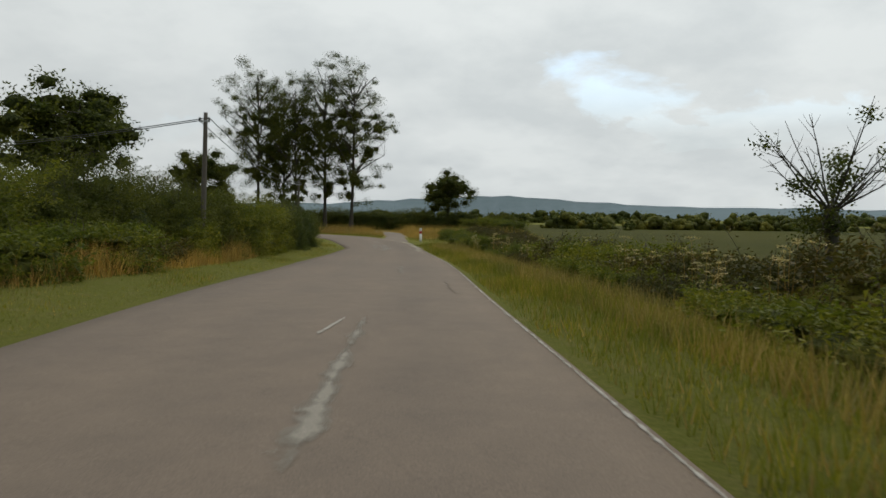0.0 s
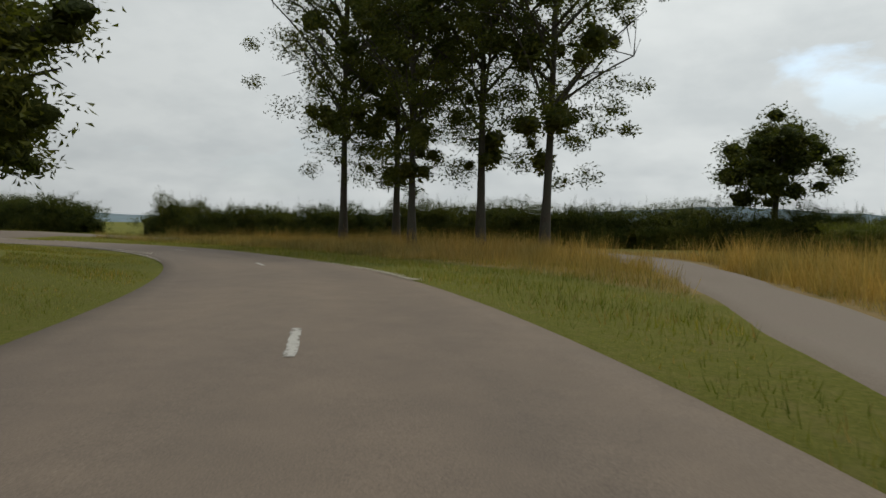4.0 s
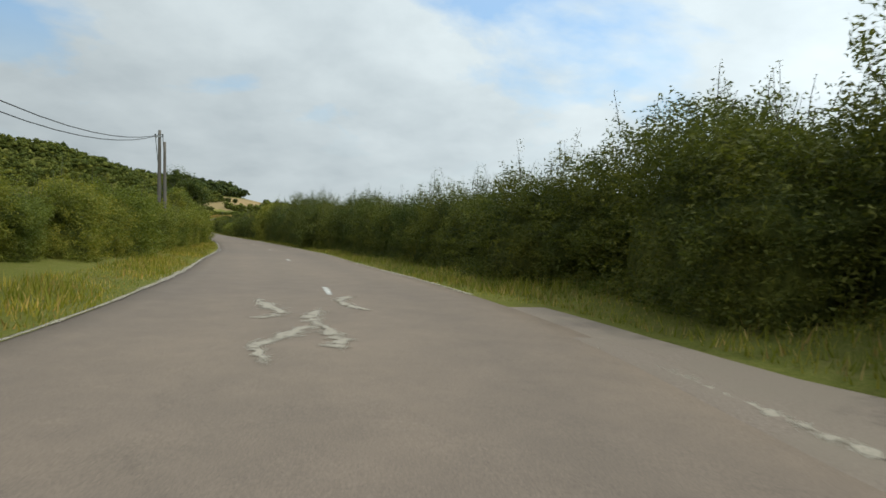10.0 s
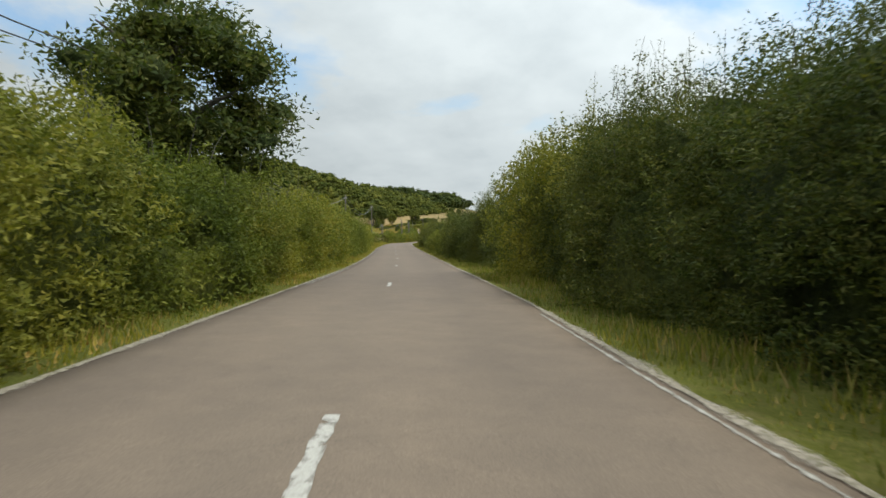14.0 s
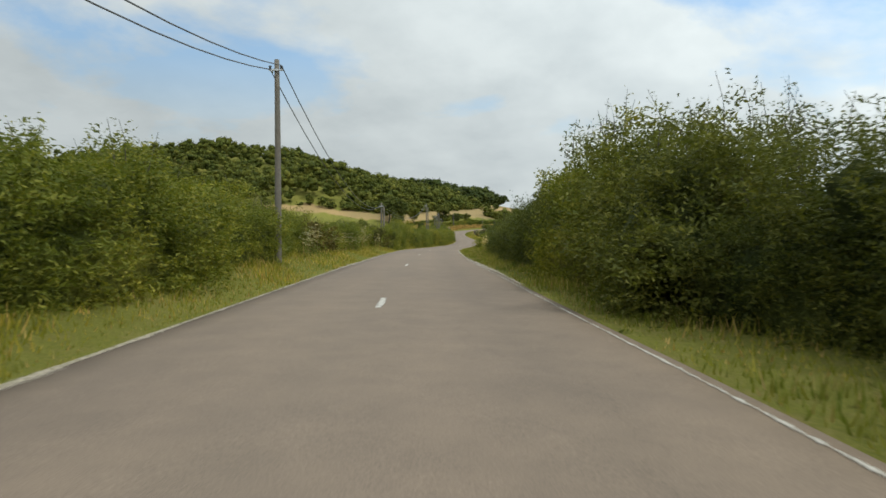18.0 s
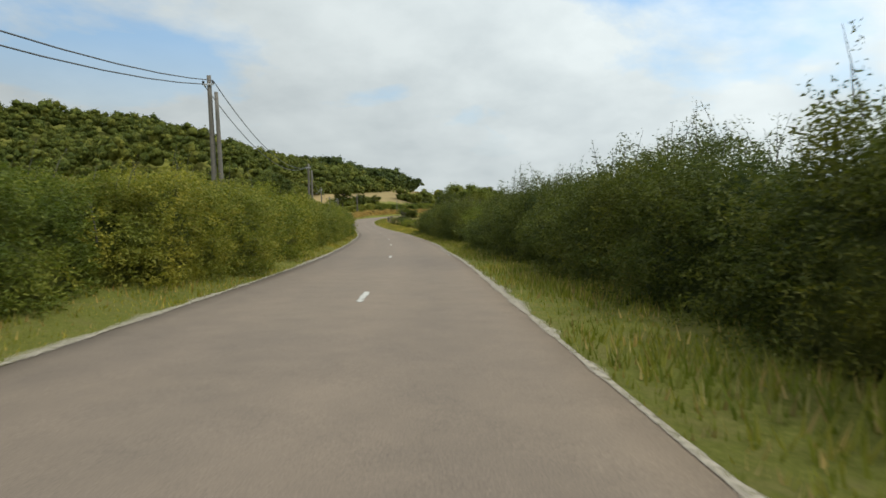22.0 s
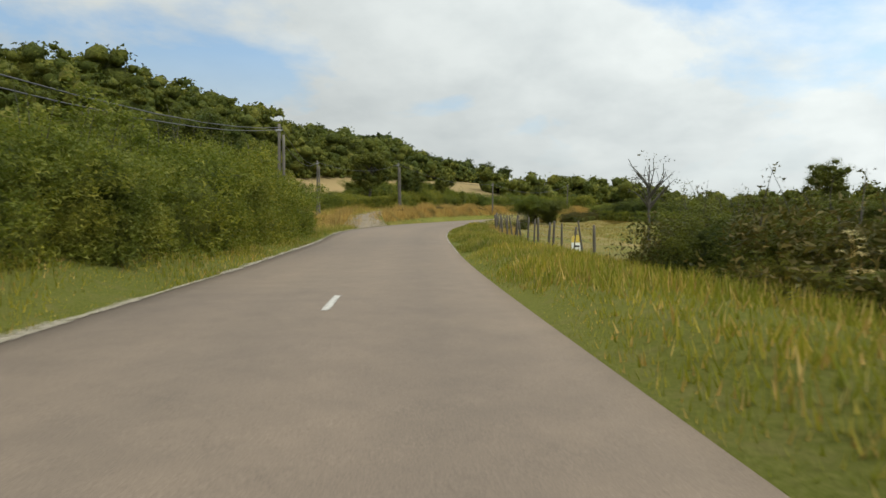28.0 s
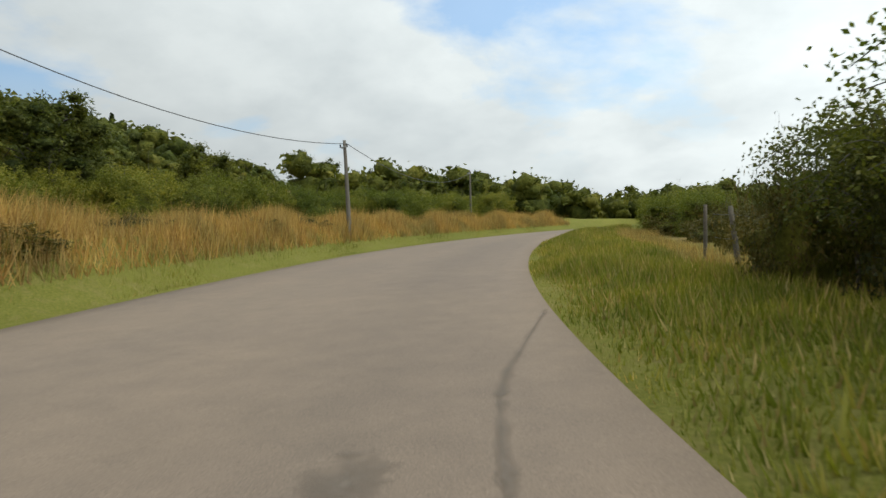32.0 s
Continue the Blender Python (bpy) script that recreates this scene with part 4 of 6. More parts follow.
def crowns(name, spots, radii, heights, mat, label, category, clumps=90, leaf=0.06, seed=0, lumps=9):
    """A far wood as one thing: many leafy crowns, each a cloud of leaf clumps over a ragged body."""
    rng = np.random.default_rng(seed)
    vs, nv, tri = [], 0, []
    for (x, y, z), r, h in zip(spots, radii, heights):
        mid = np.array([x, y, z + h * 0.47])
        semi = np.array([r, r, h * 0.5])
        # boughs: ragged clumps set all over the crown, and leaf sprays on their skin
        u = ways(rng, lumps)
        u[:, 2] = np.where((u[:, 2] < -0.3) & (np.arange(lumps) % 3 > 0), -u[:, 2], u[:, 2])
        cs = mid + u * semi * rng.uniform(0.45, 0.78, (lumps, 1))
        rs = r * rng.uniform(0.2, 0.46, lumps)
        for c, rr in zip(np.vstack([mid, cs]), np.r_[r * 0.62, rs]):
            bv = c + ICO1_V * np.array([rr, rr, rr * 0.85]) * 0.84 * rng.uniform(0.55, 1.25, (len(ICO1_V), 1))
            vs.append(bv)
            tri.append(ICO1_F + nv)
            nv += len(bv)
        k = rng.integers(0, lumps, clumps)
        w = ways(rng, clumps)
        w[:, 2] = np.abs(w[:, 2]) - 0.25
        v, q = leaves(rng, cs[k] + w * rs[k, None] * rng.uniform(0.6, 1.3, (clumps, 1)), leaf * h, 1.1, 0.3, True)
        vs.append(v)
        tri.append(q + nv)
        nv += len(v)
    me = mesh_of(name, np.concatenate(vs), np.concatenate(tri), mat)
    return tagged(new(name, me), label, category, kind="stuff")


def track_lat(s):
    """Where the field track's middle runs, from the road's middle line."""
    return left_edge(s) - np.interp(s - 512.5, [7, 13, 17, 22, 34, 50], [0.2, 1.2, 2.2, 4.2, 7.6, 12.5])


def arching_shrub(seed, shoots, reach, height, mat):
    """A shrub of long shoots that rise from one stool and arch over under their leaves: (stems mesh, foliage mesh)."""
    rng = np.random.default_rng(seed)
    sticks, pts = [], []
    for i in range(shoots):
        a = i * 2.4 + rng.normal() * 0.3
        r, h = reach * rng.uniform(0.35, 1.0), height * rng.uniform(0.55, 1.0)
        t = np.linspace(0, 1, 9)
        out = r * t ** 1.5
        up = h * np.sin(t * rng.uniform(1.7, 2.3)) / 0.98
        line = np.stack([np.cos(a) * out, np.sin(a) * out, up - 0.1], 1) + rng.normal(size=(9, 3)) * 0.03
        sticks.append(tube_arrays(line, np.linspace(0.022, 0.004, 9), 5))
        n = int(720 * (r + h) / (reach + height))
        f = rng.uniform(0.12, 1.0, n)
        c = np.stack([np.interp(f, t, line[:, k]) for k in range(3)], 1)
        pts.append(c + rng.normal(size=(n, 3)) * np.array([0.13, 0.13, 0.1]))
    sv, sq = joined(sticks)
    lv, lq = leaves(rng, np.concatenate(pts), 0.034, 1.7, 0.4)
    return mesh_of("stems", sv, sq, BARK), mesh_of("foliage", lv, lq, mat)


# ---- grass along the road ----
def blades(name, s0, s1, lat0, lat1, per_m, tall, mat, label, seed, wide=0.0068):
    """Standing grass between two distances from the middle line, as one thing."""
    rng = np.random.default_rng(seed)
    n = int((s1 - s0) * per_m)
    s = rng.uniform(s0, s1, n)
    lat = lat0 + (lat1 - lat0) * rng.uniform(0, 1, n)
    if lat0 < 0 and s1 > 504.5:
        clear = np.abs(lat - track_lat(s)) > np.where((s > 512.5 + 7) & (s < 512.5 + 42), np.where(np.abs(np.sin(s * 1.7 + lat * 2)) < 0.06, 0.3, 1.9), 0.0)
        s, lat = s[clear], lat[clear]
        n = len(s)
    if lat0 > 0 and s0 < 140:
        x, y, z = road_xy(s, lat)
        clear = side_gap(x, y) > np.where(s < 70, 1.2, 1.9)
        clear &= lat > np.interp(s, *MOUTH, left=0.0, right=0.0) + 0.1
        s, lat = s[clear], lat[clear]
        n = len(s)
    x, y, z = road_xy(s, lat)
    sd = -1 if lat0 < 0 else 1
    off = np.maximum(left_edge(s) - lat if lat0 < 0 else lat - right_edge(s), 0)
    clear = off > 0.04
    n, s, lat, x, y, z, off = int(clear.sum()), s[clear], lat[clear], x[clear], y[clear], z[clear], off[clear]
    z = z + bank(sd, s, off) - 0.03
    out = off > 9.5
    if out.any():
        z[out] = ground_z(x[out], y[out]) - 0.05
    patch = 0.65 + 0.5 * np.sin(s * 0.8 + lat * 1.7 + seed) * np.sin(s * 0.23 + 1.3) + 0.25 * rng.normal(size=n)
    h = tall * np.clip(patch, 0.35, 1.35) * (0.45 + 0.55 * np.clip(off / 0.9, 0, 1))
    a = rng.uniform(0, 2 * np.pi, n)
    w = wide * rng.uniform(0.7, 1.4, n)
    base = np.stack([x, y, z], 1)
    ax = np.stack([np.cos(a), np.sin(a), 0 * a], 1) * w[:, None]
    lean = np.stack([np.clip(rng.normal(size=n), -1.7, 1.7), np.clip(rng.normal(size=n), -1.7, 1.7), 0 * a], 1) * (h * 0.28)[:, None]
    tip = base + lean + np.stack([0 * a, 0 * a, h], 1)
    v = np.stack([base - ax, base + ax, tip], 1).reshape(-1, 3)
    me = mesh_of(name, v, np.arange(3 * n).reshape(n, 3), mat)
    if mat == GRASS:
        two_mats(me, STRAW, int(n * 0.8))
    return tagged(new(name, me), label, "grass", kind="stuff")


# ---- roadside things ----
def utility_pole(x, y, height, lean=(0.0, 0.0), stub=False, sink=0.2):
    """A timber pole, with a steel bracket and insulators at its top; stub: a shorter strut pole bolted beside it."""
    ob = new("utility_pole")
    t = np.linspace(0, 1, 8)[:, None]
    v, q = tube_arrays(np.concatenate([t * 0 + np.sin(t * 2.4) * 0.02, t * 0, t * (height + sink) - sink], 1), 0.105 - 0.035 * t[:, 0], 10)
    cap = np.arange(10) + 70
    part_of("shaft", mesh_of("shaft", v, [q, cap[None]], POLE, True), ob)
    bm = bmesh.new()
    box(bm, -0.2, 0.2, -0.1, -0.06, height - 0.34, height - 0.28, 0.008)
    box(bm, -0.14, -0.11, -0.13, 0.1, height - 0.36, height - 0.30, 0.004)
    part("bracket", bm, STEEL, ob, "grey steel bracket")
    for ix in (-0.16, 0.16):
        bm = bmesh.new()
        bmesh.ops.create_cone(bm, cap_ends=True, segments=10, radius1=0.035, radius2=0.025, depth=0.09, matrix=Matrix.Translation((ix, -0.08, height - 0.235)))
        bmesh.ops.create_cone(bm, cap_ends=True, segments=10, radius1=0.05, radius2=0.03, depth=0.03, matrix=Matrix.Translation((ix, -0.08, height - 0.205)))
        part("insulator", bm, WIRE, ob, "dark insulator", True)
    if stub:
        v, q = tube_arrays(np.concatenate([0.3 - t * 0.05, t * 0 - 0.1, t * (height * 0.9 + sink) - sink], 1), 0.088 - 0.025 * t[:, 0], 9)
        part_of("strut_pole", mesh_of("strut_pole", v, [q, (np.arange(9) + 63)[None]], POLE, True), ob, "shorter second pole bolted alongside")
    p = at_xy(x, y, 0.0)
    s = float(road_near([x], [y])[2][0])
    ob.matrix_basis = Matrix.Translation(p) @ Matrix.Rotation(along(s), 4, "Z") @ Matrix.Rotation(lean[0], 4, "Y") @ Matrix.Rotation(lean[1], 4, "X")
    tagged(ob, "weathered timber utility pole with a strut pole" if stub else "weathered timber utility pole with cables at its top", "utility pole", "roadside cable poles")
    return ob.matrix_basis @ Vector((0.16, -0.08, height - 0.18)), ob.matrix_basis @ Vector((-0.16, -0.08, height - 0.3))


def cable(a, b, sag, radius=0.016):
    t = np.linspace(0, 1, 17)[:, None]
    pts = np.array(a) + (np.array(b) - np.array(a)) * t
    pts[:, 2] -= (4 * sag * t * (1 - t))[:, 0]
    v, q = tube_arrays(pts, np.full(17, radius), 5)
    tagged(new("overhead_cable", mesh_of("overhead_cable", v, q, WIRE, True)), "black overhead cable sagging between two poles", "cable", "overhead cables")


def marker_post(s, lat):
    """A white junction post with a red band and a sloped cap."""
    ob = new("junction_marker_post")
    def tube(name, r0, z0, r1, z1, mat, label=""):
        bm = bmesh.new()
        bmesh.ops.create_cone(bm, cap_ends=True, segments=20, radius1=r0, radius2=r1, depth=z1 - z0, matrix=Matrix.Translation((0, 0, (z0 + z1) / 2)))
        part(name, bm, mat, ob, label, True)
    tube("shaft", 0.105, -0.2, 0.098, 0.62, WHITE)
    tube("red_band", 0.101, 0.62, 0.099, 0.80, RED, "red reflective band")
    tube("upper_shaft", 0.097, 0.80, 0.094, 0.98, WHITE)
    tube("cap", 0.094, 0.98, 0.06, 1.05, WHITE)
    ob.matrix_basis = Matrix.Translation(on_ground(s, lat, 0.0)) @ Matrix.Rotation(along(s), 4, "Z")
    tagged(ob, "white plastic junction marker post with a red band on the verge", "marker post", "junction marker posts")


def text_part(name, words, size, at, parent, mat, width=None):
    cu = bpy.data.curves.new(name, "FONT")
    cu.body, cu.size, cu.align_x, cu.align_y, cu.extrude = words, size, "CENTER", "CENTER", 0.001
    tmp = bpy.data.objects.new(name, cu)
    scene.collection.objects.link(tmp)
    me = bpy.data.meshes.new_from_object(tmp.evaluated_get(bpy.context.evaluated_depsgraph_get()))
    bpy.data.objects.remove(tmp)
    me.materials.append(mat)
    ob = part_of(name, me, parent)
    ob.matrix_basis = Matrix.Translation(at) @ Matrix.Rotation(radians(90), 4, "X")
    return ob


def rounded_triangle(bm, side, y0, y1, r):
    """A triangle that points down, its corners rounded, between y0 and y1; its middle at the origin."""
    R = side / math.sqrt(3) - r
    ring = []
    for k in range(3):
        a = radians(30 + 120 * k)
        c = Vector((math.cos(a), math.sin(a))) * (R - r)
        for j in range(7):
            b = a + radians(-60 + 20 * j)
            ring.append(c + Vector((math.cos(b), math.sin(b))) * r)
    f = bm.faces.new([bm.verts.new((p.x, y0, p.y)) for p in ring])
    ext = bmesh.ops.extrude_face_region(bm, geom=[f])
    bmesh.ops.translate(bm, verts=[g for g in ext["geom"] if isinstance(g, bmesh.types.BMVert)], vec=(0, y1 - y0, 0))
    bmesh.ops.recalc_face_normals(bm, faces=bm.faces)
    return bm


def yield_sign(x, y, turn, height, plate):
    """A give-way triangle on a steel post; its face looks along -y before the turn."""
    ob = new("give_way_sign")
    bm = bmesh.new()
    box(bm, -0.03, 0.03, 0.02, 0.06, -0.3, height + 0.2, 0.006)
    part("post", bm, STEEL, ob, "galvanised steel post")
    z = height + 0.02
    for name, side, fy, mat, label in (("white_edge", 0.70, 0.012, WHITE, "white sign plate"), ("red_border", 0.66, 0.006, RED, "red border"), ("white_field", 0.38, 0.0, WHITE, "white centre")):
        bm = rounded_triangle(bmesh.new(), side, fy, fy + 0.012, 0.045)
        o = part(name, bm, mat, ob, label)
        o.location = (0, 0, z)
    if plate:
        bm = bmesh.new()
        box(bm, -0.2, 0.2, 0.004, 0.018, height - 0.57, height - 0.39, 0.004)
        p = part("plate", bm, WHITE, ob, "small white plate")
        for word, wx, dz in (("CÉDEZ", -0.05, -0.44), ("LE", 0.11, -0.44), ("PASSAGE", 0.0, -0.52)):
            text_part("word", word, 0.075, (wx, 0.002, height + dz), p, BLACK)
    ob.matrix_basis = Matrix.Translation(at_xy(x, y, 0.0)) @ Matrix.Rotation(turn, 4, "Z")
    tagged(ob, "red and white give-way triangle on a steel post", "road sign")


def milestone(x, y):
    """A low white stone with a rounded yellow head and a plain bar for its figures."""
    ob = new("kilometre_stone")
    def slab(name, z0, z1, mat, label, round_top):
        bm = bmesh.new()
        pts = [(-0.16, z0), (0.16, z0)]
        if round_top:
            zc = z1 - 0.16
            pts += [(0.16 * math.cos(a), zc + 0.16 * math.sin(a)) for a in np.linspace(0, math.pi, 13)]
        else:
            pts += [(0.16, z1), (-0.16, z1)]
        f = bm.faces.new([bm.verts.new((x, -0.1, z)) for x, z in pts])
        ext = bmesh.ops.extrude_face_region(bm, geom=[f])
        bmesh.ops.translate(bm, verts=[g for g in ext["geom"] if isinstance(g, bmesh.types.BMVert)], vec=(0, 0.2, 0))
        bmesh.ops.recalc_face_normals(bm, faces=bm.faces)
        part(name, bm, mat, ob, label)
    slab("body", -0.2, 0.42, WHITE, "white painted body", False)
    slab("head", 0.42, 0.66, YELLOW, "rounded yellow head", True)
    bm = bmesh.new()
    box(bm, -0.09, 0.09, -0.106, -0.1, 0.27, 0.33)
    part("figures", bm, BLACK, ob, "dark bar of figures")
    ob.matrix_basis = Matrix.Translation(at_xy(x, y, 0.0)) @ Matrix.Rotation(along(float(road_near([x], [y])[2][0])) - 0.15, 4, "Z")
    tagged(ob, "white kilometre stone with a rounded yellow head on the verge", "milestone")


def fence(name, places, height, wires, seed, label, thick=0.05):
    """Rough stakes at plan places, joined by strands of wire."""
    rng = np.random.default_rng(seed)
    ob = new(name)
    heads = []
    for x, y in places:
        g = at_xy(x, y, 0.0)
        h = height * rng.uniform(0.85, 1.2)
        lean = rng.normal(size=2) * 0.09
        t = np.linspace(0, 1, 5)[:, None]
        line = np.concatenate([x + t * lean[0] * h + np.sin(t * 3) * rng.normal() * 0.02, y + t * lean[1] * h, g.z - 0.3 + t * (h + 0.3)], 1)
        r = thick * rng.uniform(0.75, 1.3)
        v, q = tube_arrays(line, r * (1 - 0.25 * t[:, 0]), 7)
        part_of("stake", mesh_of("stake", v, [q, (np.arange(7) + 28)[None]], POST_WOOD), ob)
        heads.append((line, h))
    for k in range(wires):
        f = 0.3 + 0.6 * k / max(1, wires - 1)
        run = []
        for (a, _), (b, _) in zip(heads, heads[1:]):
            pa, pb = a[0] + (a[-1] - a[0]) * f, b[0] + (b[-1] - b[0]) * f
            t = np.linspace(0, 1, 4)[:-1, None]
            p = pa + (pb - pa) * t
            p[:, 2] -= (0.12 * t * (1 - t))[:, 0]
            run.append(p)
        run = np.concatenate(run)
        v, q = tube_arrays(run, np.full(len(run), 0.006), 3)
        part_of("strand", mesh_of("strand", v, q, WIRE), ob, "rusty wire strand")
    return tagged(ob, label, "fence")


def dash(s, lat, length, width, seed, name="lane_dash"):
    """A worn painted line piece with ragged edges, 4 mm over the road."""
    rng = np.random.default_rng(seed)
    n = max(4, int(length / 0.12))
    f = np.linspace(0, 1, n)
    st = s + f * length
    rag = width * 0.12
    l0 = lat - width / 2 + rng.uniform(-rag, rag, n)
    l1 = lat + width / 2 + rng.uniform(-rag, rag, n)
    rows = []
    for la in (l0, (l0 + l1) / 2, l1):
        x, y, z = road_xy(st, la)
        rows.append(np.stack([x, y, z + camber(la) + 0.005], 1))
    v = np.stack(rows, 1).reshape(-1, 3)
    i = np.arange(n - 1)
    q = np.concatenate([np.stack([3 * i + k, 3 * i + k + 1, 3 * i + k + 4, 3 * i + k + 3], 1) for k in (0, 1)])
    me = mesh_of(name, v, q, PAINT)
    me.attributes.new("edge", "FLOAT", "POINT").data.foreach_set("value", np.tile([0.55, 1.0, 0.55], n).astype(np.float32))
    return tagged(new(name, me), "worn white painted line piece on the asphalt", "road marking", "lane dashes", "")


def surface_z(x, y):
    """Height of the road, or of the side track's surface, at plan places."""
    d, zr, s = road_near(x, y)
    off = np.maximum(d - right_edge(s), 0)
    return zr + np.where(d > right_edge(s), bank(1, s, off) + 0.052, camber(np.minimum(d, 2.5)))


def patch_line(points, w0, w1, mat, label, seed, name="worn_marking", ragged=0.35, category="road marking"):
    """A worn, ragged strip on the road along plan points, its width going from w0 to w1."""
    r = np.random.default_rng(seed)
    line, st = smooth_line([(x, y, 0) for x, y in points], 0.12)
    h = np.gradient(line[:, :2], axis=0)
    h /= np.linalg.norm(h, axis=1)[:, None]
    f = np.linspace(0, 1, len(line))
    w = (w0 + (w1 - w0) * f) / 2
    # slow swells and a fine crumbled edge; the ends run out to points
    taper = np.clip(np.minimum(f, 1 - f) * 12, 0.15, 1)
    sides = []
    for sign in (-1, 0, 1):
        e = w * taper * (1 + ragged * (np.sin(st * 1.3 + seed + sign) + 0.6 * np.sin(st * 4.1 + 2 * seed)) * 0.6 + ragged * r.normal(size=len(w)) * 0.55)
        x, y = line[:, 0] + sign * h[:, 1] * e, line[:, 1] - sign * h[:, 0] * e
        sides.append(np.stack([x, y, surface_z(x, y) + 0.007], 1))
    v = np.stack(sides, 1).reshape(-1, 3)
    i = np.arange(len(line) - 1)
    q = np.concatenate([np.stack([3 * i + k, 3 * i + k + 1, 3 * i + k + 4, 3 * i + k + 3], 1) for k in (0, 1)])
    me = mesh_of(name, v, q, mat)
    end = np.clip(np.minimum(f, 1 - f) * 8, 0, 1)
    me.attributes.new("edge", "FLOAT", "POINT").data.foreach_set("value", np.stack([0 * end, end, 0 * end], 1).ravel().astype(np.float32))
    return tagged(new(name, me), label, category, "worn road markings")


def pollard(x, y, seed):
    """A pollarded ash: a thick short trunk with a knobbed head, long bare rods and a few tufts of leaves."""
    r = np.random.default_rng(seed)
    ob = new("pollard_tree")
    t = np.linspace(0, 1, 9)[:, None]
    trunk = np.concatenate([0.12 * np.sin(t * 4), 0.08 * np.sin(t * 3 + 1), t * 3.1 - 0.2], 1)
    rad = np.array([0.36, 0.28, 0.25, 0.24, 0.25, 0.29, 0.35, 0.36, 0.18])
    v, q = tube_arrays(trunk, rad, 12)
    v += r.normal(size=v.shape) * 0.03
    part_of("trunk", mesh_of("trunk", v, [q, (np.arange(12) + 96)[None]], BARK, True), ob)
    rods, tips = [], []
    for i in range(20):
        a = i * 2.4 + r.uniform(-0.3, 0.3)
        out = r.uniform(0.1, 1.0) ** 0.7
        ln = r.uniform(3.9, 5.6) * (1 - 0.3 * out)
        u = np.linspace(0, 1, 8)[:, None]
        d = np.array([math.cos(a) * out, math.sin(a) * out, 1.1 - 0.75 * out])
        p = np.array([0, 0, 2.7]) + d * ln * u / np.linalg.norm(d) + np.array([0, 0, 0.8 * out]) * u ** 2 + np.sin(u * 5 + i) * 0.08
        rods.append(tube_arrays(p, np.linspace(0.055, 0.012, 8), 5))
        for _ in range(7):
            k = r.integers(2, 7)
            e = p[k] + (d * 0.5 + r.normal(size=3) * 0.35 + np.array([0, 0, 0.3])) * r.uniform(0.5, 1.2)
            b = p[k] + (e - p[k]) * np.linspace(0, 1, 4)[:, None] + np.sin(np.linspace(0, 3, 4))[:, None] * r.normal(size=3) * 0.06
            rods.append(tube_arrays(b, np.linspace(0.018, 0.005, 4), 4))
            tips.append(e)
    v, q = joined(rods)
    part_of("bare_branchwork", mesh_of("bare_branchwork", v, q, BARK, True), ob, "bare grey rods")
    pts = []
    for c in (tips[k] for k in r.integers(0, len(tips), 15)):
        pts.append(c + r.normal(size=(110, 3)) * np.array([0.3, 0.3, 0.2]))
    pts.append(np.array([-0.6, -0.2, 2.3]) + r.normal(size=(1000, 3)) * np.array([0.55, 0.5, 0.4]))
    v, q = leaves(r, np.concatenate(pts), 0.1)
    part_of("foliage", mesh_of("foliage", v, q, LEAF_DARK), ob, "sparse dark tufts of leaves")
    ob.matrix_basis = Matrix.Translation(at_xy(x, y, 0.1))
    return tagged(ob, "half-bare pollard ash with a thick trunk in the hedge", "tree")


def weed_arrays(seed):
    """A tall hedgerow weed: dry branching stalks, and flat seed heads."""
    r = np.random.default_rng(seed)
    stalks, heads = [], []
    for _ in range(7):
        b = np.array([r.normal() * 0.16, r.normal() * 0.16, -0.05])
        h = r.uniform(0.8, 1.5)
        u = np.linspace(0, 1, 5)[:, None]
        p = b + u * np.array([r.normal() * 0.15, r.normal() * 0.15, h])
        stalks.append(tube_arrays(p, np.linspace(0.009, 0.004, 5), 4))
        for k in (3, 4, 4):
            e = p[k] + np.array([r.normal() * 0.12, r.normal() * 0.12, r.uniform(0.05, 0.2)])
            stalks.append(tube_arrays(p[k] + (e - p[k]) * np.linspace(0, 1, 3)[:, None], np.linspace(0.004, 0.003, 3), 3))
            n = 26
            a, d = r.uniform(0, 6.28, n), np.sqrt(r.uniform(0, 1, n)) * 0.085
            heads.append(e + np.stack([np.cos(a) * d, np.sin(a) * d, r.normal(size=n) * 0.012], 1))
    v, q = joined(stalks)
    hv, hq = leaves(r, np.concatenate(heads), 0.022, 1.1, 0.0)
    low = r.normal(size=(150, 3)) * np.array([0.3, 0.3, 0.22]) + np.array([0, 0, 0.3])
    lv, lq = leaves(r, low[low[:, 2] > 0.02], 0.055, 1.8, 0.1)
    return (v, q), (hv, hq), (lv, lq)


UMBEL = leaf_material("pale_seed_head", (0.3, 0.27, 0.2), (0.45, 0.42, 0.34), (0.6, 0.58, 0.5), 0.2, 0.8)
WEEDS = [weed_arrays(300 + i) for i in range(5)]


def fence_strainer(x, y, turn, seed):
    """A stout corner post held by two slanting braces."""
    g = at_xy(x, y, 0.0)
    ob = new("fence_strainer")
    for name, a, b, r in (("post", (0, 0, -0.4), (0.02, 0.03, 1.35), 0.085), ("brace", (0.05, -1.5, -0.05), (0.05, 0.05, 1.05), 0.055), ("brace", (0.05, 1.5, 0.0), (0.05, 0.05, 1.15), 0.055)):
        t = np.linspace(0, 1, 5)[:, None]
        line = np.array(a) + (np.array(b) - np.array(a)) * t + np.sin(t * 3 + seed) * 0.015
        v, q = tube_arrays(line, r * (1 - 0.12 * t[:, 0]), 8)
        part_of(name, mesh_of(name, v, [q, (np.arange(8) + 32)[None]], POST_WOOD), ob)
    ob.matrix_basis = Matrix.Translation(g) @ Matrix.Rotation(turn, 4, "Z") @ Matrix.Scale(0.72, 4)
    return tagged(ob, "dark weathered strainer post with two slanting braces in the fence", "fence post")


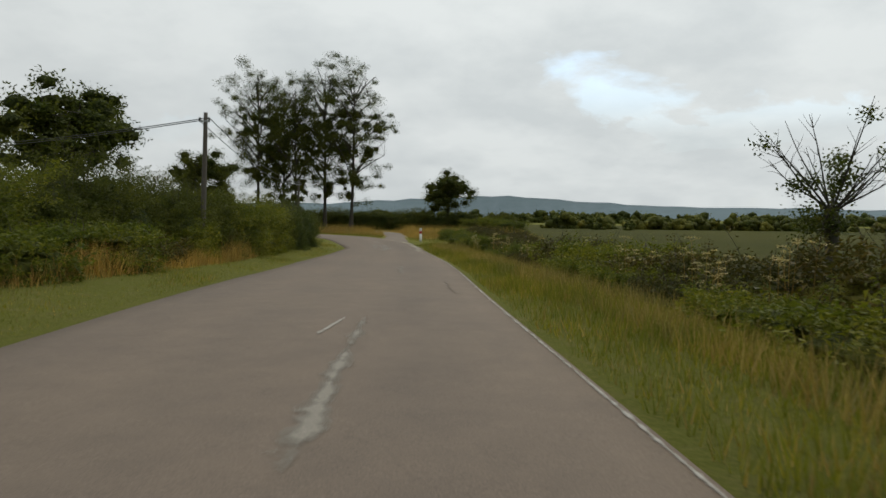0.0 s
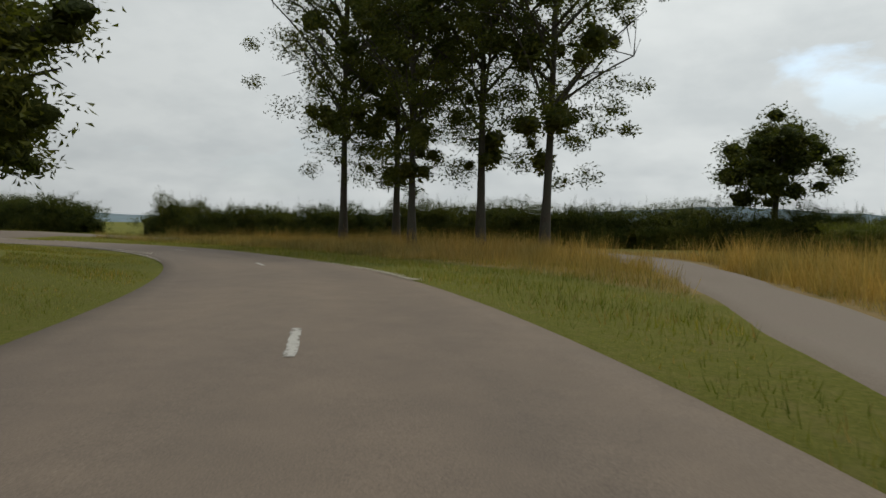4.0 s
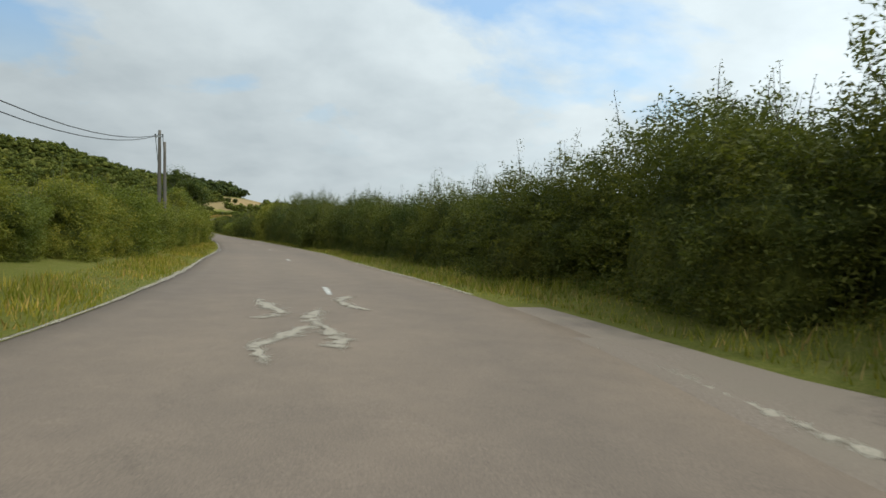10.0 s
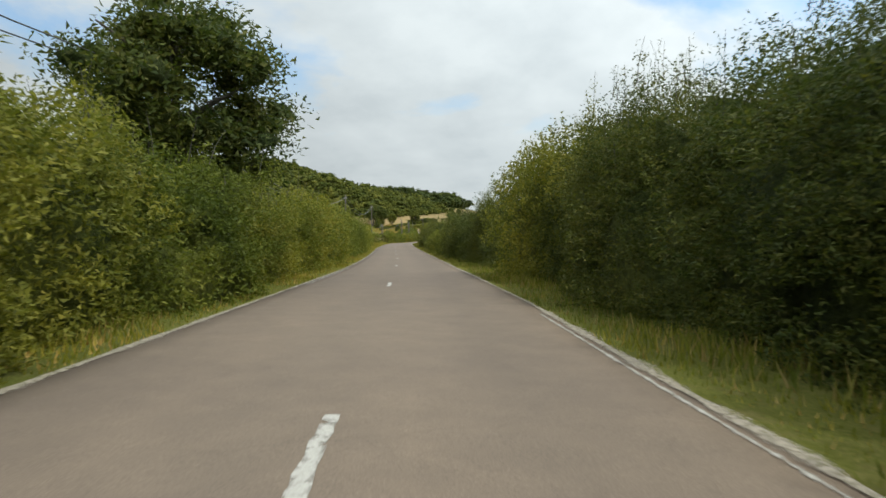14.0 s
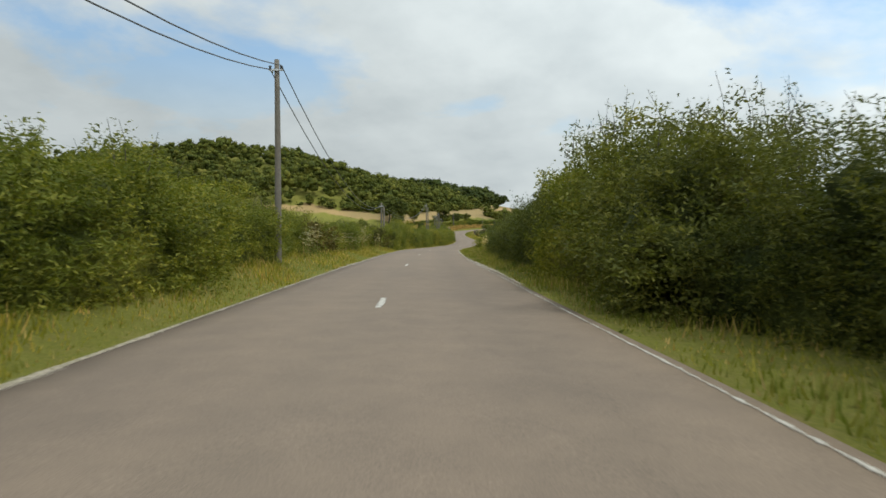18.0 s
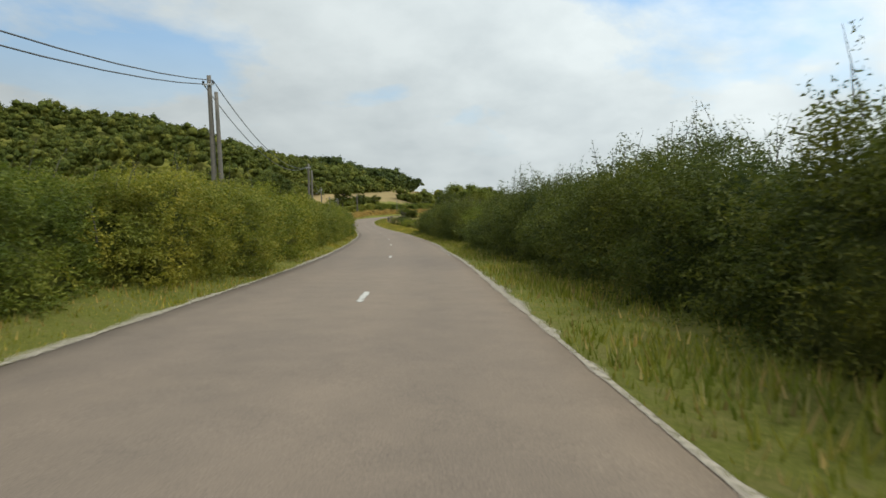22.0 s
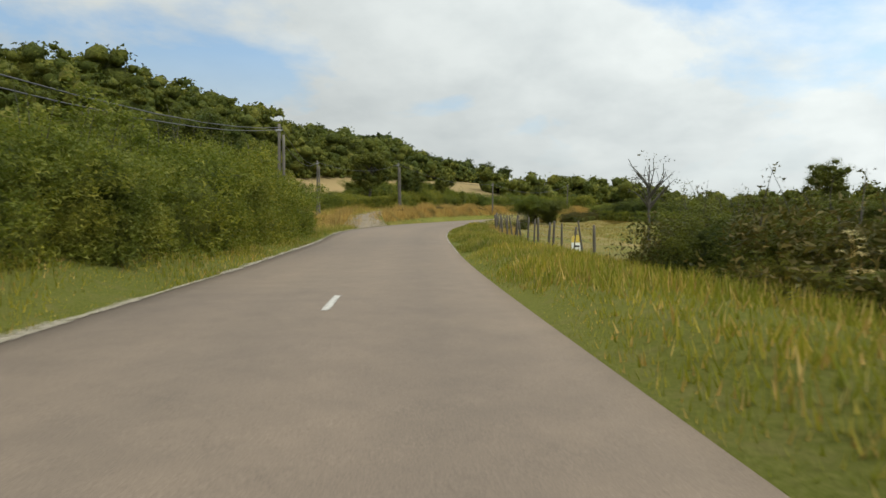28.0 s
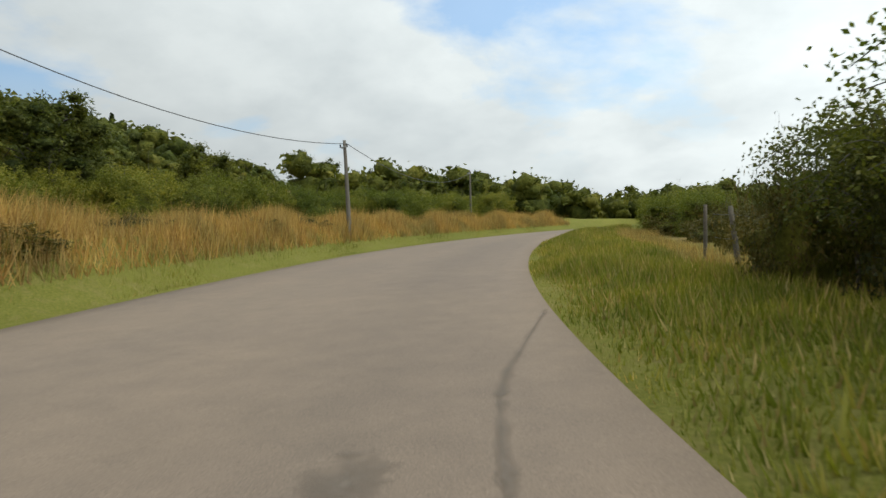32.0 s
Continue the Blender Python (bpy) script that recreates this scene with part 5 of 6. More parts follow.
YELLOW_PETAL = leaf_material("yellow_petal", (0.5, 0.34, 0.02), (0.62, 0.45, 0.03), (0.7, 0.55, 0.06), 0.2)


def ragwort(x, y, seed):
    """A clump of branched stems with flat heads of small yellow flowers."""
    r = np.random.default_rng(seed)
    ob = new("ragwort")
    stems, heads, green = [], [], []
    for i in range(9):
        a, lean = r.uniform(0, 6.28), r.uniform(0.05, 0.35)
        h = r.uniform(0.5, 0.85)
        top = np.array([math.cos(a) * lean, math.sin(a) * lean, h])
        stems.append(tube_arrays(top * np.linspace(0, 1, 4)[:, None], np.linspace(0.007, 0.004, 4), 4))
        heads.append(top + r.normal(size=(26, 3)) * np.array([0.07, 0.07, 0.02]))
        green.append(top * r.uniform(0.1, 0.9, (30, 1)) + r.normal(size=(30, 3)) * 0.05)
    v, q = joined(stems)
    part_of("stems", mesh_of("stems", v, q, LEAF), ob)
    v, q = leaves(r, np.concatenate(green), 0.05, 2.2)
    part_of("foliage", mesh_of("foliage", v, q, LEAF), ob)
    v, q = leaves(r, np.concatenate(heads), 0.03, 1.0)
    part_of("flower_heads", mesh_of("flower_heads", v, q, YELLOW_PETAL), ob, "flat heads of yellow flowers")
    ob.matrix_basis = Matrix.Translation(at_xy(x, y, 0.05)) @ Matrix.Scale(0.5, 4)
    return tagged(ob, "clump of yellow-flowered ragwort in the verge grass", "wildflower", "ragwort clumps")


def weed_patch(s0, s1, lat, n, scale, rnd):
    """A stretch of tall weeds as one thing."""
    kinds = ([], [], [])
    for i in range(n):
        st = s0 + (s1 - s0) * (i + rnd.random()) / n
        m = Matrix.Translation(on_ground(st, lat + rnd.uniform(-0.5, 0.7), 0.02)) @ Matrix.Rotation(rnd.uniform(0, 6.28), 4, "Z") @ Matrix.Scale(scale * rnd.uniform(0.7, 1.25), 4)
        a = np.array(m)
        for got, (v, q) in zip(kinds, rnd.choice(WEEDS)):
            got.append((v @ a[:3, :3].T + a[:3, 3], q))
    flat = [joined(k) for k in kinds]
    v, q = joined(flat)
    me = mesh_of("roadside_weeds", v, q, STRAW)
    me.materials.append(UMBEL)
    me.materials.append(LEAF)
    me.polygons.foreach_set("material_index", np.repeat(np.arange(3, dtype=np.int32), [len(f) for _, f in flat]))
    return tagged(new("roadside_weeds", me), "tall dry hogweed with flat pale seed heads", "weeds", kind="stuff")


# ---- poles and cables along the left side ----
def pole_at(s, lat):
    x, y, _ = road_xy(s, lat)
    return float(x), float(y)


tops = []
for (x, y), h, lean, stub in (
        (pole_at(24.5, -6.6), 5.1, (0.03, 0.0), False), ((-46.0, 36.0), 5.6, (0.0, 0.0), False), ((-10.6, 48.8), 4.3, (0.02, 0.0), False), ((-44.9, 80.1), 5.1, (-0.01, 0.0), False),
        ((-63.5, 80.2), 5.3, (-0.02, 0.0), True), ((-96.4, 72.3), 5.5, (-0.02, 0.0), True), (pole_at(206.0, -6.6), 5.4, (0.0, 0.0), False), ((-187.5, 32.3), 5.6, (0.0, 0.0), False),
        ((-215.6, 21.2), 5.9, (-0.01, 0.0), False), ((-253.2, 4.5), 3.8, (0.0, 0.0), True), ((-292.6, -8.7), 5.8, (-0.03, 0.0), True), ((-318.7, -18.1), 5.2, (0.0, 0.0), True),
        ((-355.6, -34.3), 5.3, (-0.03, 0.0), False), ((-413.4, -57.7), 5.4, (0.0, 0.0), True), ((-442.6, -73.0), 5.5, (0.0, 0.0), True), ((-458.6, -71.4), 5.7, (-0.02, 0.0), True),
        ((-475.5, -64.7), 4.3, (0.0, 0.0), False), ((-508.0, -60.0), 4.8, (0.03, 0.0), False)):
    tops.append(utility_pole(x, y, h, lean, stub))
for k, ((a0, a1), (b0, b1)) in enumerate([*zip(tops, tops[1:]), (tops[0], tops[2])]):
    if k in (1, 2):
        continue
    long = (a0 - b0).length
    slack = {4: 0.85, 7: 0.8, 8: 0.5, 9: 0.4, 10: 0.55}.get(k, 0.55 if 14 <= k < 17 else 0.0)
    cable(a0, b0, 0.0006 * long * long + 0.12 + slack)
    if k < 14 or k == 17:
        cable(a1, b1, 0.0006 * long * long + 0.14 + slack)

# ---- signs, posts, stones ----
marker_post(51.0, 4.8)
marker_post(128.5, 4.35)
yield_sign(-62.4, 92.3, radians(75), 1.2, True)
milestone(-407.2, -42.2)

# ---- lane dashes and edge lines ----
MARKS = (59.0, 124.15, 149.65, 163.3, 178.0, 218.0, 280.75, 319.75, 359.0, 397.9, 478.3, 491.0)
for a, b in zip(MARKS, MARKS[1:]):
    n = max(1, round((b - a) / 13.0))
    for i in range(n):
        s = a + (b - a) * i / n
        dash(s - 0.7, -0.4 if s > 500 else 0.04 * math.sin(s), 1.45, 0.1, int(s * 10))
shoulder(-1, 150.0, 290.0, 0.1, 1)
shoulder(-1, 290.0, 484.0, 0.26, 2)
shoulder(1, 137.0, 270.5, 0.16, 5)
shoulder(1, 285.0, 431.0, 0.22, 6)
shoulder(-1, 483.0, 520.0, 0.3, 7)
shoulder(-1, 74.0, 92.0, 0.16, 9)
shoulder(-1, 98.0, 128.0, 0.5, 10)
shoulder(-1, 128.0, 150.0, 0.16, 12)
shoulder(1, 66.0, 76.0, 0.3, 11)


# ---- the side track ----
def side_road(width0, width1):
    h = np.gradient(SIDE[:, :2], axis=0)
    h /= np.linalg.norm(h, axis=1)[:, None]
    f = ease(0.45, 0.85, np.linspace(0, 1, len(SIDE)))
    la = np.linspace(-0.5, 0.5, 9)
    wide = (width0 + (width1 - width0) * f)[:, None] * la + 0.12 * np.sin(np.arange(len(SIDE)) * 0.9)[:, None] * np.abs(la)
    x, y = SIDE[:, None, 0] + h[:, None, 1] * wide, SIDE[:, None, 1] - h[:, None, 0] * wide
    d, zr, s = road_near(x, y)
    off = np.maximum(d - RIGHT_EDGE, 0)
    near = zr + np.where(d > RIGHT_EDGE, bank(1, s, off) + 0.04, -0.012)
    z = np.where(d < 10, near, ground_z(x.ravel(), y.ravel()) + 0.09) - 0.16 * (np.abs(np.tile(la, len(SIDE))) > 0.45)
    n, k = x.shape
    i, j = np.meshgrid(np.arange(n - 1), np.arange(k - 1), indexing="ij")
    q = np.stack([i * k + j, i * k + j + 1, (i + 1) * k + j + 1, (i + 1) * k + j], -1).reshape(-1, 4)
    me = mesh_of("side_road", np.stack([x.ravel(), y.ravel(), z], 1), q, SCOURED, True)
    return tagged(new("side_road", me), "narrow dusty side track of worn asphalt and grit", "road", kind="structure")


side_road(2.2, 4.0)
# the mouth of the side road at the second junction, as far as its outer edge
MOUTH = ([108.5, 112.5, 116.5, 122.0, 127.0, 132.0], [2.5, 3.8, 5.0, 4.4, 3.6, 2.6])
strip("junction_apron", 108.5, 132.0, 0.7, lambda s: np.linspace(2.35, float(np.interp(s, *MOUTH)) + 0.25 * math.sin(s * 1.3), 7),
      lambda s: np.r_[-0.03, bank(1, s, np.linspace(2.35, float(np.interp(s, *MOUTH)), 7) - 2.5)[1:-1] + 0.05, bank(1, s, np.interp(s, *MOUTH) - 2.5) - 0.05], SCOURED,
      "worn dusty asphalt mouth of the side road", "road", 3)
GRIT = "pale gravel washed over the edge of the junction"
patch_line(((-4.3, 51.2), (-3.2, 48.6), (-2.35, 46.3), (-1.9, 43.0), (-1.6, 41.0), (-1.4, 38.5), (-1.2, 35.5)), 0.5, 0.75, WASH, GRIT, 1, "gravel_streak", category="gravel")
patch_line(((-4.0, 39.0), (-4.05, 40.4), (-4.35, 42.6), (-4.1, 44.0)), 0.35, 0.5, SCOUR, "pale scoured streak in the asphalt", 2, "scoured_streak")
patch_line(((-3.2, 36.0), (-3.35, 39.3), (-3.45, 40.6), (-3.85, 42.9), (-3.7, 44.0)), 0.7, 0.8, SCOUR, "pale scoured streak in the asphalt", 3, "scoured_streak")
patch_line(((-1.15, 18.0), (-1.25, 20.0), (-1.4, 23.0)), 0.22, 0.26, SCOUR, "pale scoured streak in the asphalt", 5, "scoured_streak", 0.3)
patch_line(((-4.95, 48.0), (-4.6, 46.8), (-4.3, 45.8)), 0.09, 0.1, PAINT, "worn white line piece at the junction", 6)
patch_line(((-71.9, 88.2), (-69.0, 88.9), (-66.6, 89.5)), 0.18, 0.3, WASH, GRIT, 7, "gravel_streak", 0.5, category="gravel")
patch_line(((-66.0, 89.7), (-64.4, 89.75), (-62.6, 89.7)), 0.2, 0.35, SCOUR, "pale scoured streak in the asphalt", 8, "scoured_streak")
patch_line(((-67.0, 90.6), (-64.0, 90.5), (-61.4, 90.4), (-59.4, 90.3), (-57.6, 89.9), (-55.0, 89.6)), 0.3, 1.0, WASH, GRIT, 9, "gravel_streak", 0.6, category="gravel")
patch_line(((-62.0, 90.15), (-60.4, 90.2), (-58.4, 90.5)), 0.2, 0.3, PAINT, "worn white line along the junction mouth", 10)
p = [road_xy(80.0 + 13.0 * f, -1.95 - 0.1 * math.sin(3 * f)) for f in (0, 0.25, 0.5, 0.75, 1)]
patch_line([(float(x), float(y)) for x, y, _ in p], 0.35, 0.6, WASH, "pale grit on the inside of the bend", 16, "gravel_streak", category="gravel")
p = [road_xy(101.5 + (116.0 - 101.5) * f, 2.5) for f in (0, 0.25, 0.5, 0.75, 1)]
patch_line([(float(x), float(y)) for x, y, _ in p], 0.5, 0.8, WASH, GRIT, 12, "gravel_streak", category="gravel")
for k, (s, lat, ln) in enumerate(((133.0, -0.9, 2.6), (131.0, -0.15, 3.4), (134.0, 0.25, 2.2), (130.5, -0.5, 2.4), (121.5, -1.4, 1.2))):
    p = [road_xy(s + ln * f, lat + 0.2 * math.sin(k + 5 * f)) for f in (0, 0.33, 0.66, 1)]
    patch_line([(float(x), float(y)) for x, y, _ in p], 0.3, 0.42, WASH, "scattered remains of worn white paint", 20 + k, ragged=0.5)

# ---- the field track that leaves on the left before the last bend ----
def track_lats(s):
    wide = np.interp(s - 512.5, [7, 12, 16, 20, 26, 48], [0.8, 3.6, 5.2, 4.0, 3.0, 2.4])
    return np.minimum(track_lat(s) + wide * np.linspace(-0.5, 0.5, 6), float(left_edge(s)) + 0.2)


strip("field_track", 512.5 + 7, 512.5 + 42, 0.5, track_lats, lambda s: bank(-1, s, np.maximum(-track_lats(s) + float(left_edge(s)), 0)) + np.array([0.0, 0.03, 0.04, 0.04, 0.03, 0.0]),
      TRACK_DIRT, "pale gravel field track joining the road", "track", 4)

# ---- trees ----
OAK = limb_tree(101, 11.0, 5.0, 2.2, 0.34, 0.19, 14000, LEAF_DARK, 12, 60)
OAK_B = limb_tree(102, 8.8, 3.6, 1.6, 0.26, 0.15, 14000, LEAF_DARK, 12, 55)
WALNUT = limb_tree(103, 8.0, 4.5, 0.5, 0.30, 0.15, 22000, LEAF_LIGHT, 14, 70)
POPLARS = [limb_tree(110 + i, 25.2, 7.0, 1.6, 0.24, 0.13, 27000, LEAF_DARK, 36, 150, 1.0, 2.0, 0.0, clump=(0.06, 0.17)) for i in range(3)]


def mistletoe(seed, r):
    rng = np.random.default_rng(seed)
    u = rng.normal(size=(190, 3))
    u /= np.linalg.norm(u, axis=1)[:, None]
    v, q = leaves(rng, u * r * rng.uniform(0.35, 1.0, (190, 1)), 0.13, 2.2)
    bv, bf = blob(rng, (0, 0, 0), (r * 0.6,) * 3, 0.3)
    return mesh_of("mistletoe", np.concatenate([v, bv]), [q, bf + len(v)], LEAF_DARK)


MISTLETOE = [mistletoe(i, 0.7) for i in range(3)]


def poplar(x, y, height, seed):
    rng = random.Random(seed)
    k = seed % 3
    sc = height / 22.5
    ob = tree_thing("poplar_tree", POPLARS[k], at_xy(x, y), rng.uniform(0, 6), "tall thin poplar with sparse leaves and mistletoe balls", "poplars on the grass island", sc)
    for _ in range(20):
        z = rng.uniform(4.5, 15.5)
        r = (0.5 + 3.3 * math.sin(min(1, (z - 3.5) / 6) * 1.4)) * rng.uniform(0.25, 1.0)
        a = rng.uniform(0, 6.28)
        m = part_of("mistletoe", rng.choice(MISTLETOE), ob, "dark round mistletoe ball")
        f = rng.uniform(0.5, 1.4)
        m.matrix_basis = Matrix.Translation((math.cos(a) * r, math.sin(a) * r, z)) @ Matrix.Diagonal((f, f, f * 0.95, 1))


for i, (x, y, h) in enumerate(((-24.9, 90.3, 22.5), (-21.6, 90.8, 21.0), (-18.8, 86.0, 20.0), (-15.3, 86.9, 22.5), (-11.9, 86.4, 22.5))):
    poplar(x, y, h, i)
tree_thing("oak_tree", OAK, at_xy(-26.0, 47.8), 0.4, "large dark oak standing behind the hedge", "field oaks", 1.05)
tree_thing("oak_tree", OAK_B, at_xy(-21.5, 30.0), 2.0, "large dark oak standing behind the hedge", "field oaks", 0.88)
tree_thing("oak_tree", OAK_B, at_xy(-22.8, 65.2), 2.4, "broad oak leaning over the inside of the bend", "field oaks", 1.0)
tree_thing("oak_tree", OAK, at_xy(0.5, 101.0), 1.1, "round dark oak beside the side road", "field oaks", 0.85)
p = on_ground(204.5, -5.1)
tree_thing("oak_tree", limb_tree(104, 8.8, 3.5, 1.2, 0.26, 0.115, 30000, LEAF_PLUM, 16, 90, 1.0, 1.0, 0.34), p, 3.3, "dense dark oak rising over the roadside hedge", "field oaks", 0.9)
p = at_xy(-374.0, -18.6)
tree_thing("walnut_tree", WALNUT, p, 1.0, "broad light green walnut standing in the pasture")
p = on_ground(420.5 + 78, 48.0)
tree_thing("oak_tree", OAK, p, 5.0, "round dark oak far out in the pasture", "field oaks", 0.85)
tree_thing("oak_tree", OAK, at_xy(-524.0, -16.0), 4.0, "round dark oak beyond the pasture hedge", "field oaks", 0.95)
for x, y, sc in ((-469.8, -81.0, 0.8), (-470.8, -75.6, 0.56), (-487.0, -76.0, 0.5), (-512.0, -66.0, 0.42)):
    tree_thing("oak_tree", OAK_B, at_xy(x, y), x, "green oak in the thicket above the straw bank", "field oaks", sc * 1.25)
tree_thing("ash_tree", OAK, at_xy(-512.0, -106.0), 2.0, "tall broad ash at the foot of the wooded hill", "field oaks", 0.72)
for x, y, turn, sc in ((-453.5, -94.5, 0.5, 1.0), (-458.5, -99.0, 2.5, 0.95), (-448.0, -96.0, 4.0, 1.0), (-465.0, -103.0, 1.2, 0.85)):
    tree_thing("oak_tree", OAK, at_xy(x, y), turn, "tall dark oak at the edge of the hillside wood", "trees above the field track", sc)
tree_thing("ash_tree", limb_tree(105, 9.0, 3.0, 0.8, 0.2, 0.13, 16000, LEAF_LIGHT, 14, 60, 1.0, 1.3, 0.35), at_xy(-453.0, -87.0), 1.0, "light green ash at the edge of the hillside wood", "trees above the field track", 1.0)
for x, y, sc in ((-541.9, -85.7, 0.56), (-549.0, -83.0, 0.5)):
    tree_thing("oak_tree", OAK, at_xy(x, y), x, "tall dark oak at the end of the far wood", "field oaks", sc)
for x, y, sc in ((-556.8, -121.5, 1.0), (-561.5, -117.0, 0.75)):
    tree_thing("spruce_tree", conifer(int(-x), 11.0, 2.6, LEAF_FAR_DARK), at_xy(x, y), x, "dark pointed spruce standing out of the hillside wood", "spruces on the hill", sc)
p = on_ground(490.5, 8.2)
tree_thing("dead_tree", limb_tree(160, 3.9, 1.1, 1.2, 0.07, 0.05, 260, LEAF_THORN, 16, 20, 1.0, 1.4, 0.0), p, 0.7, "bare dead young tree standing in the pasture scrub", "", 1.0)
pollard(17.0, 29.5, 400)
YOUNG = [limb_tree(140 + i, 6.0, 1.6, 1.0, 0.1, 0.1, 6000, LEAF_DARK, 12, 46, 1.0, 1.6, 0.0) for i in range(2)]
for k, (st, lat, sc) in enumerate(((219.5, 6.2, 0.8), (274.5, 7.4, 0.8), (399.0, 6.3, 0.6), (167.0, 5.8, 0.56), (417.0, 6.6, 0.88))):
    tree_thing("young_ash_tree", YOUNG[k % 2], on_ground(st, lat), st, "slender young ash rising out of the hedge", "young ashes in the hedge", sc)
SAPLINGS = [limb_tree(145 + i, 4.6, 1.1, 0.8, 0.06, 0.085, 6000, LEAF_LIGHT, 12, 40, 1.0, 1.6, 0.0) for i in range(2)]
for k, (st, lat, sc) in enumerate(((179.5, -5.4, 0.88), (186.0, -5.2, 0.8), (196.0, -5.5, 0.95), (232.5, -5.4, 0.7), (168.0, -5.2, 0.74), (172.5, -5.3, 0.85), (176.0, -4.9, 0.78), (183.5, -5.2, 1.0), (191.0, -5.0, 0.95), (162.5, -6.2, 0.62), (508.5, -6.6, 0.7))):
    tree_thing("ash_sapling", SAPLINGS[k % 2], on_ground(st, lat), st, "light green ash sapling standing up out of the hedge", "saplings in the hedge", sc)


# ---- hedges, left side ----
# the leading dark rows have their backlit shade put into the leaf colour
for kind, s0, s1, lat, height, step, seed, jitter, mix in (
        ("dark", -14, 33.0, -8.1, (2.2, 2.4), 2.2, 1, 0.5, "hedge"), ("dark", 31.5, 43.5, (-6.4, -5.1), 2.2, 2.0, 13, 0.3, "hedge"),
        ("bramble", -12, 34.0, -6.8, (0.8, 1.0), 2.6, 2, 0.4, "thorn_bramble"), ("hedge", 60.0, 68.0, -7.5, 2.4, 2.2, 3, 0.35, None),
        ("hedge", 87.0, 109.5, -8.6, (1.3, 1.7), 2.4, 4, 0.35, None), ("light", 112.0, 139.5, -7.1, (1.8, 2.1), 2.2, 5, 0.3, "hedge"),
        ("light", 139.5, 165.0, (-6.9, -5.4), (1.8, 2.0), 2.0, 6, 0.25, "hedge"), ("light", 165.0, 192.0, (-5.4, -4.6), (2.4, 2.7), 2.0, 47, 0.25, "hedge"),
        ("light", 192.0, 222.0, -4.45, (2.6, 2.9), 2.0, 48, 0.25, "hedge"), ("hedge", 222.0, 262.0, -4.5, (2.9, 2.6), 2.1, 7, 0.25, "light"),
        ("hedge", 262.0, 293.0, -4.8, (2.3, 1.9), 2.1, 49, 0.25, "light"), ("hedge", 294.0, 299.0, -5.4, (1.7, 1.6), 2.4, 46, 0.2, "thorn_bramble"),
        ("hedge", 300.5, 322.0, -4.9, (1.5, 1.3), 2.6, 8, 0.4, "thorn_bramble"), ("hedge", 321.5, 372.0, -4.3, (1.5, 1.8), 2.1, 9, 0.25, "light"),
        ("light", 335.5, 337.0, -4.8, 2.3, 2.0, 19, 0.35, None), ("hedge", 372.0, 416.5, -4.25, (1.95, 1.75), 2.1, 20, 0.25, "light"),
        ("hedge", 418.5, 470.0, -4.9, (1.8, 1.75), 2.1, 10, 0.35, "light"), ("light", 470.0, 484.5, -5.2, (1.9, 2.2), 2.0, 11, 0.35, "hedge"),
        ("light", 486.5, 504.5, (-5.2, -6.6), (2.8, 2.8), 1.8, 14, 0.3, "hedge"), ("light", 515.5, 520.0, -11.2, (1.5, 1.2), 1.8, 56, 0.3, "hedge"), ("dark", 530.5, 531.5, -18.5, 3.0, 2.0, 57, 0.2, None), ("light", 505.5, 511.0, -8.4, (1.7, 1.0), 1.9, 15, 0.3, "hedge"),
        ("hedge", 423.0, 501.5, -9.0, 2.4, 4.2, 16, 1.0, "dark"), ("bramble", 498.0, 511.0, -6.9, 0.9, 2.6, 17, 0.5, None),
        ("light", 555.0, 534.5 + 66, (-15.0, -13.5), (2.6, 3.4), 1.9, 12, 0.8, "hedge"), ("light", 541.0, 553.0, (-18.0, -17.5), (1.6, 2.2), 2.2, 55, 0.6, "hedge")):
    hedge_row(kind, s0, s1, lat, height, step, seed, jitter, mix)
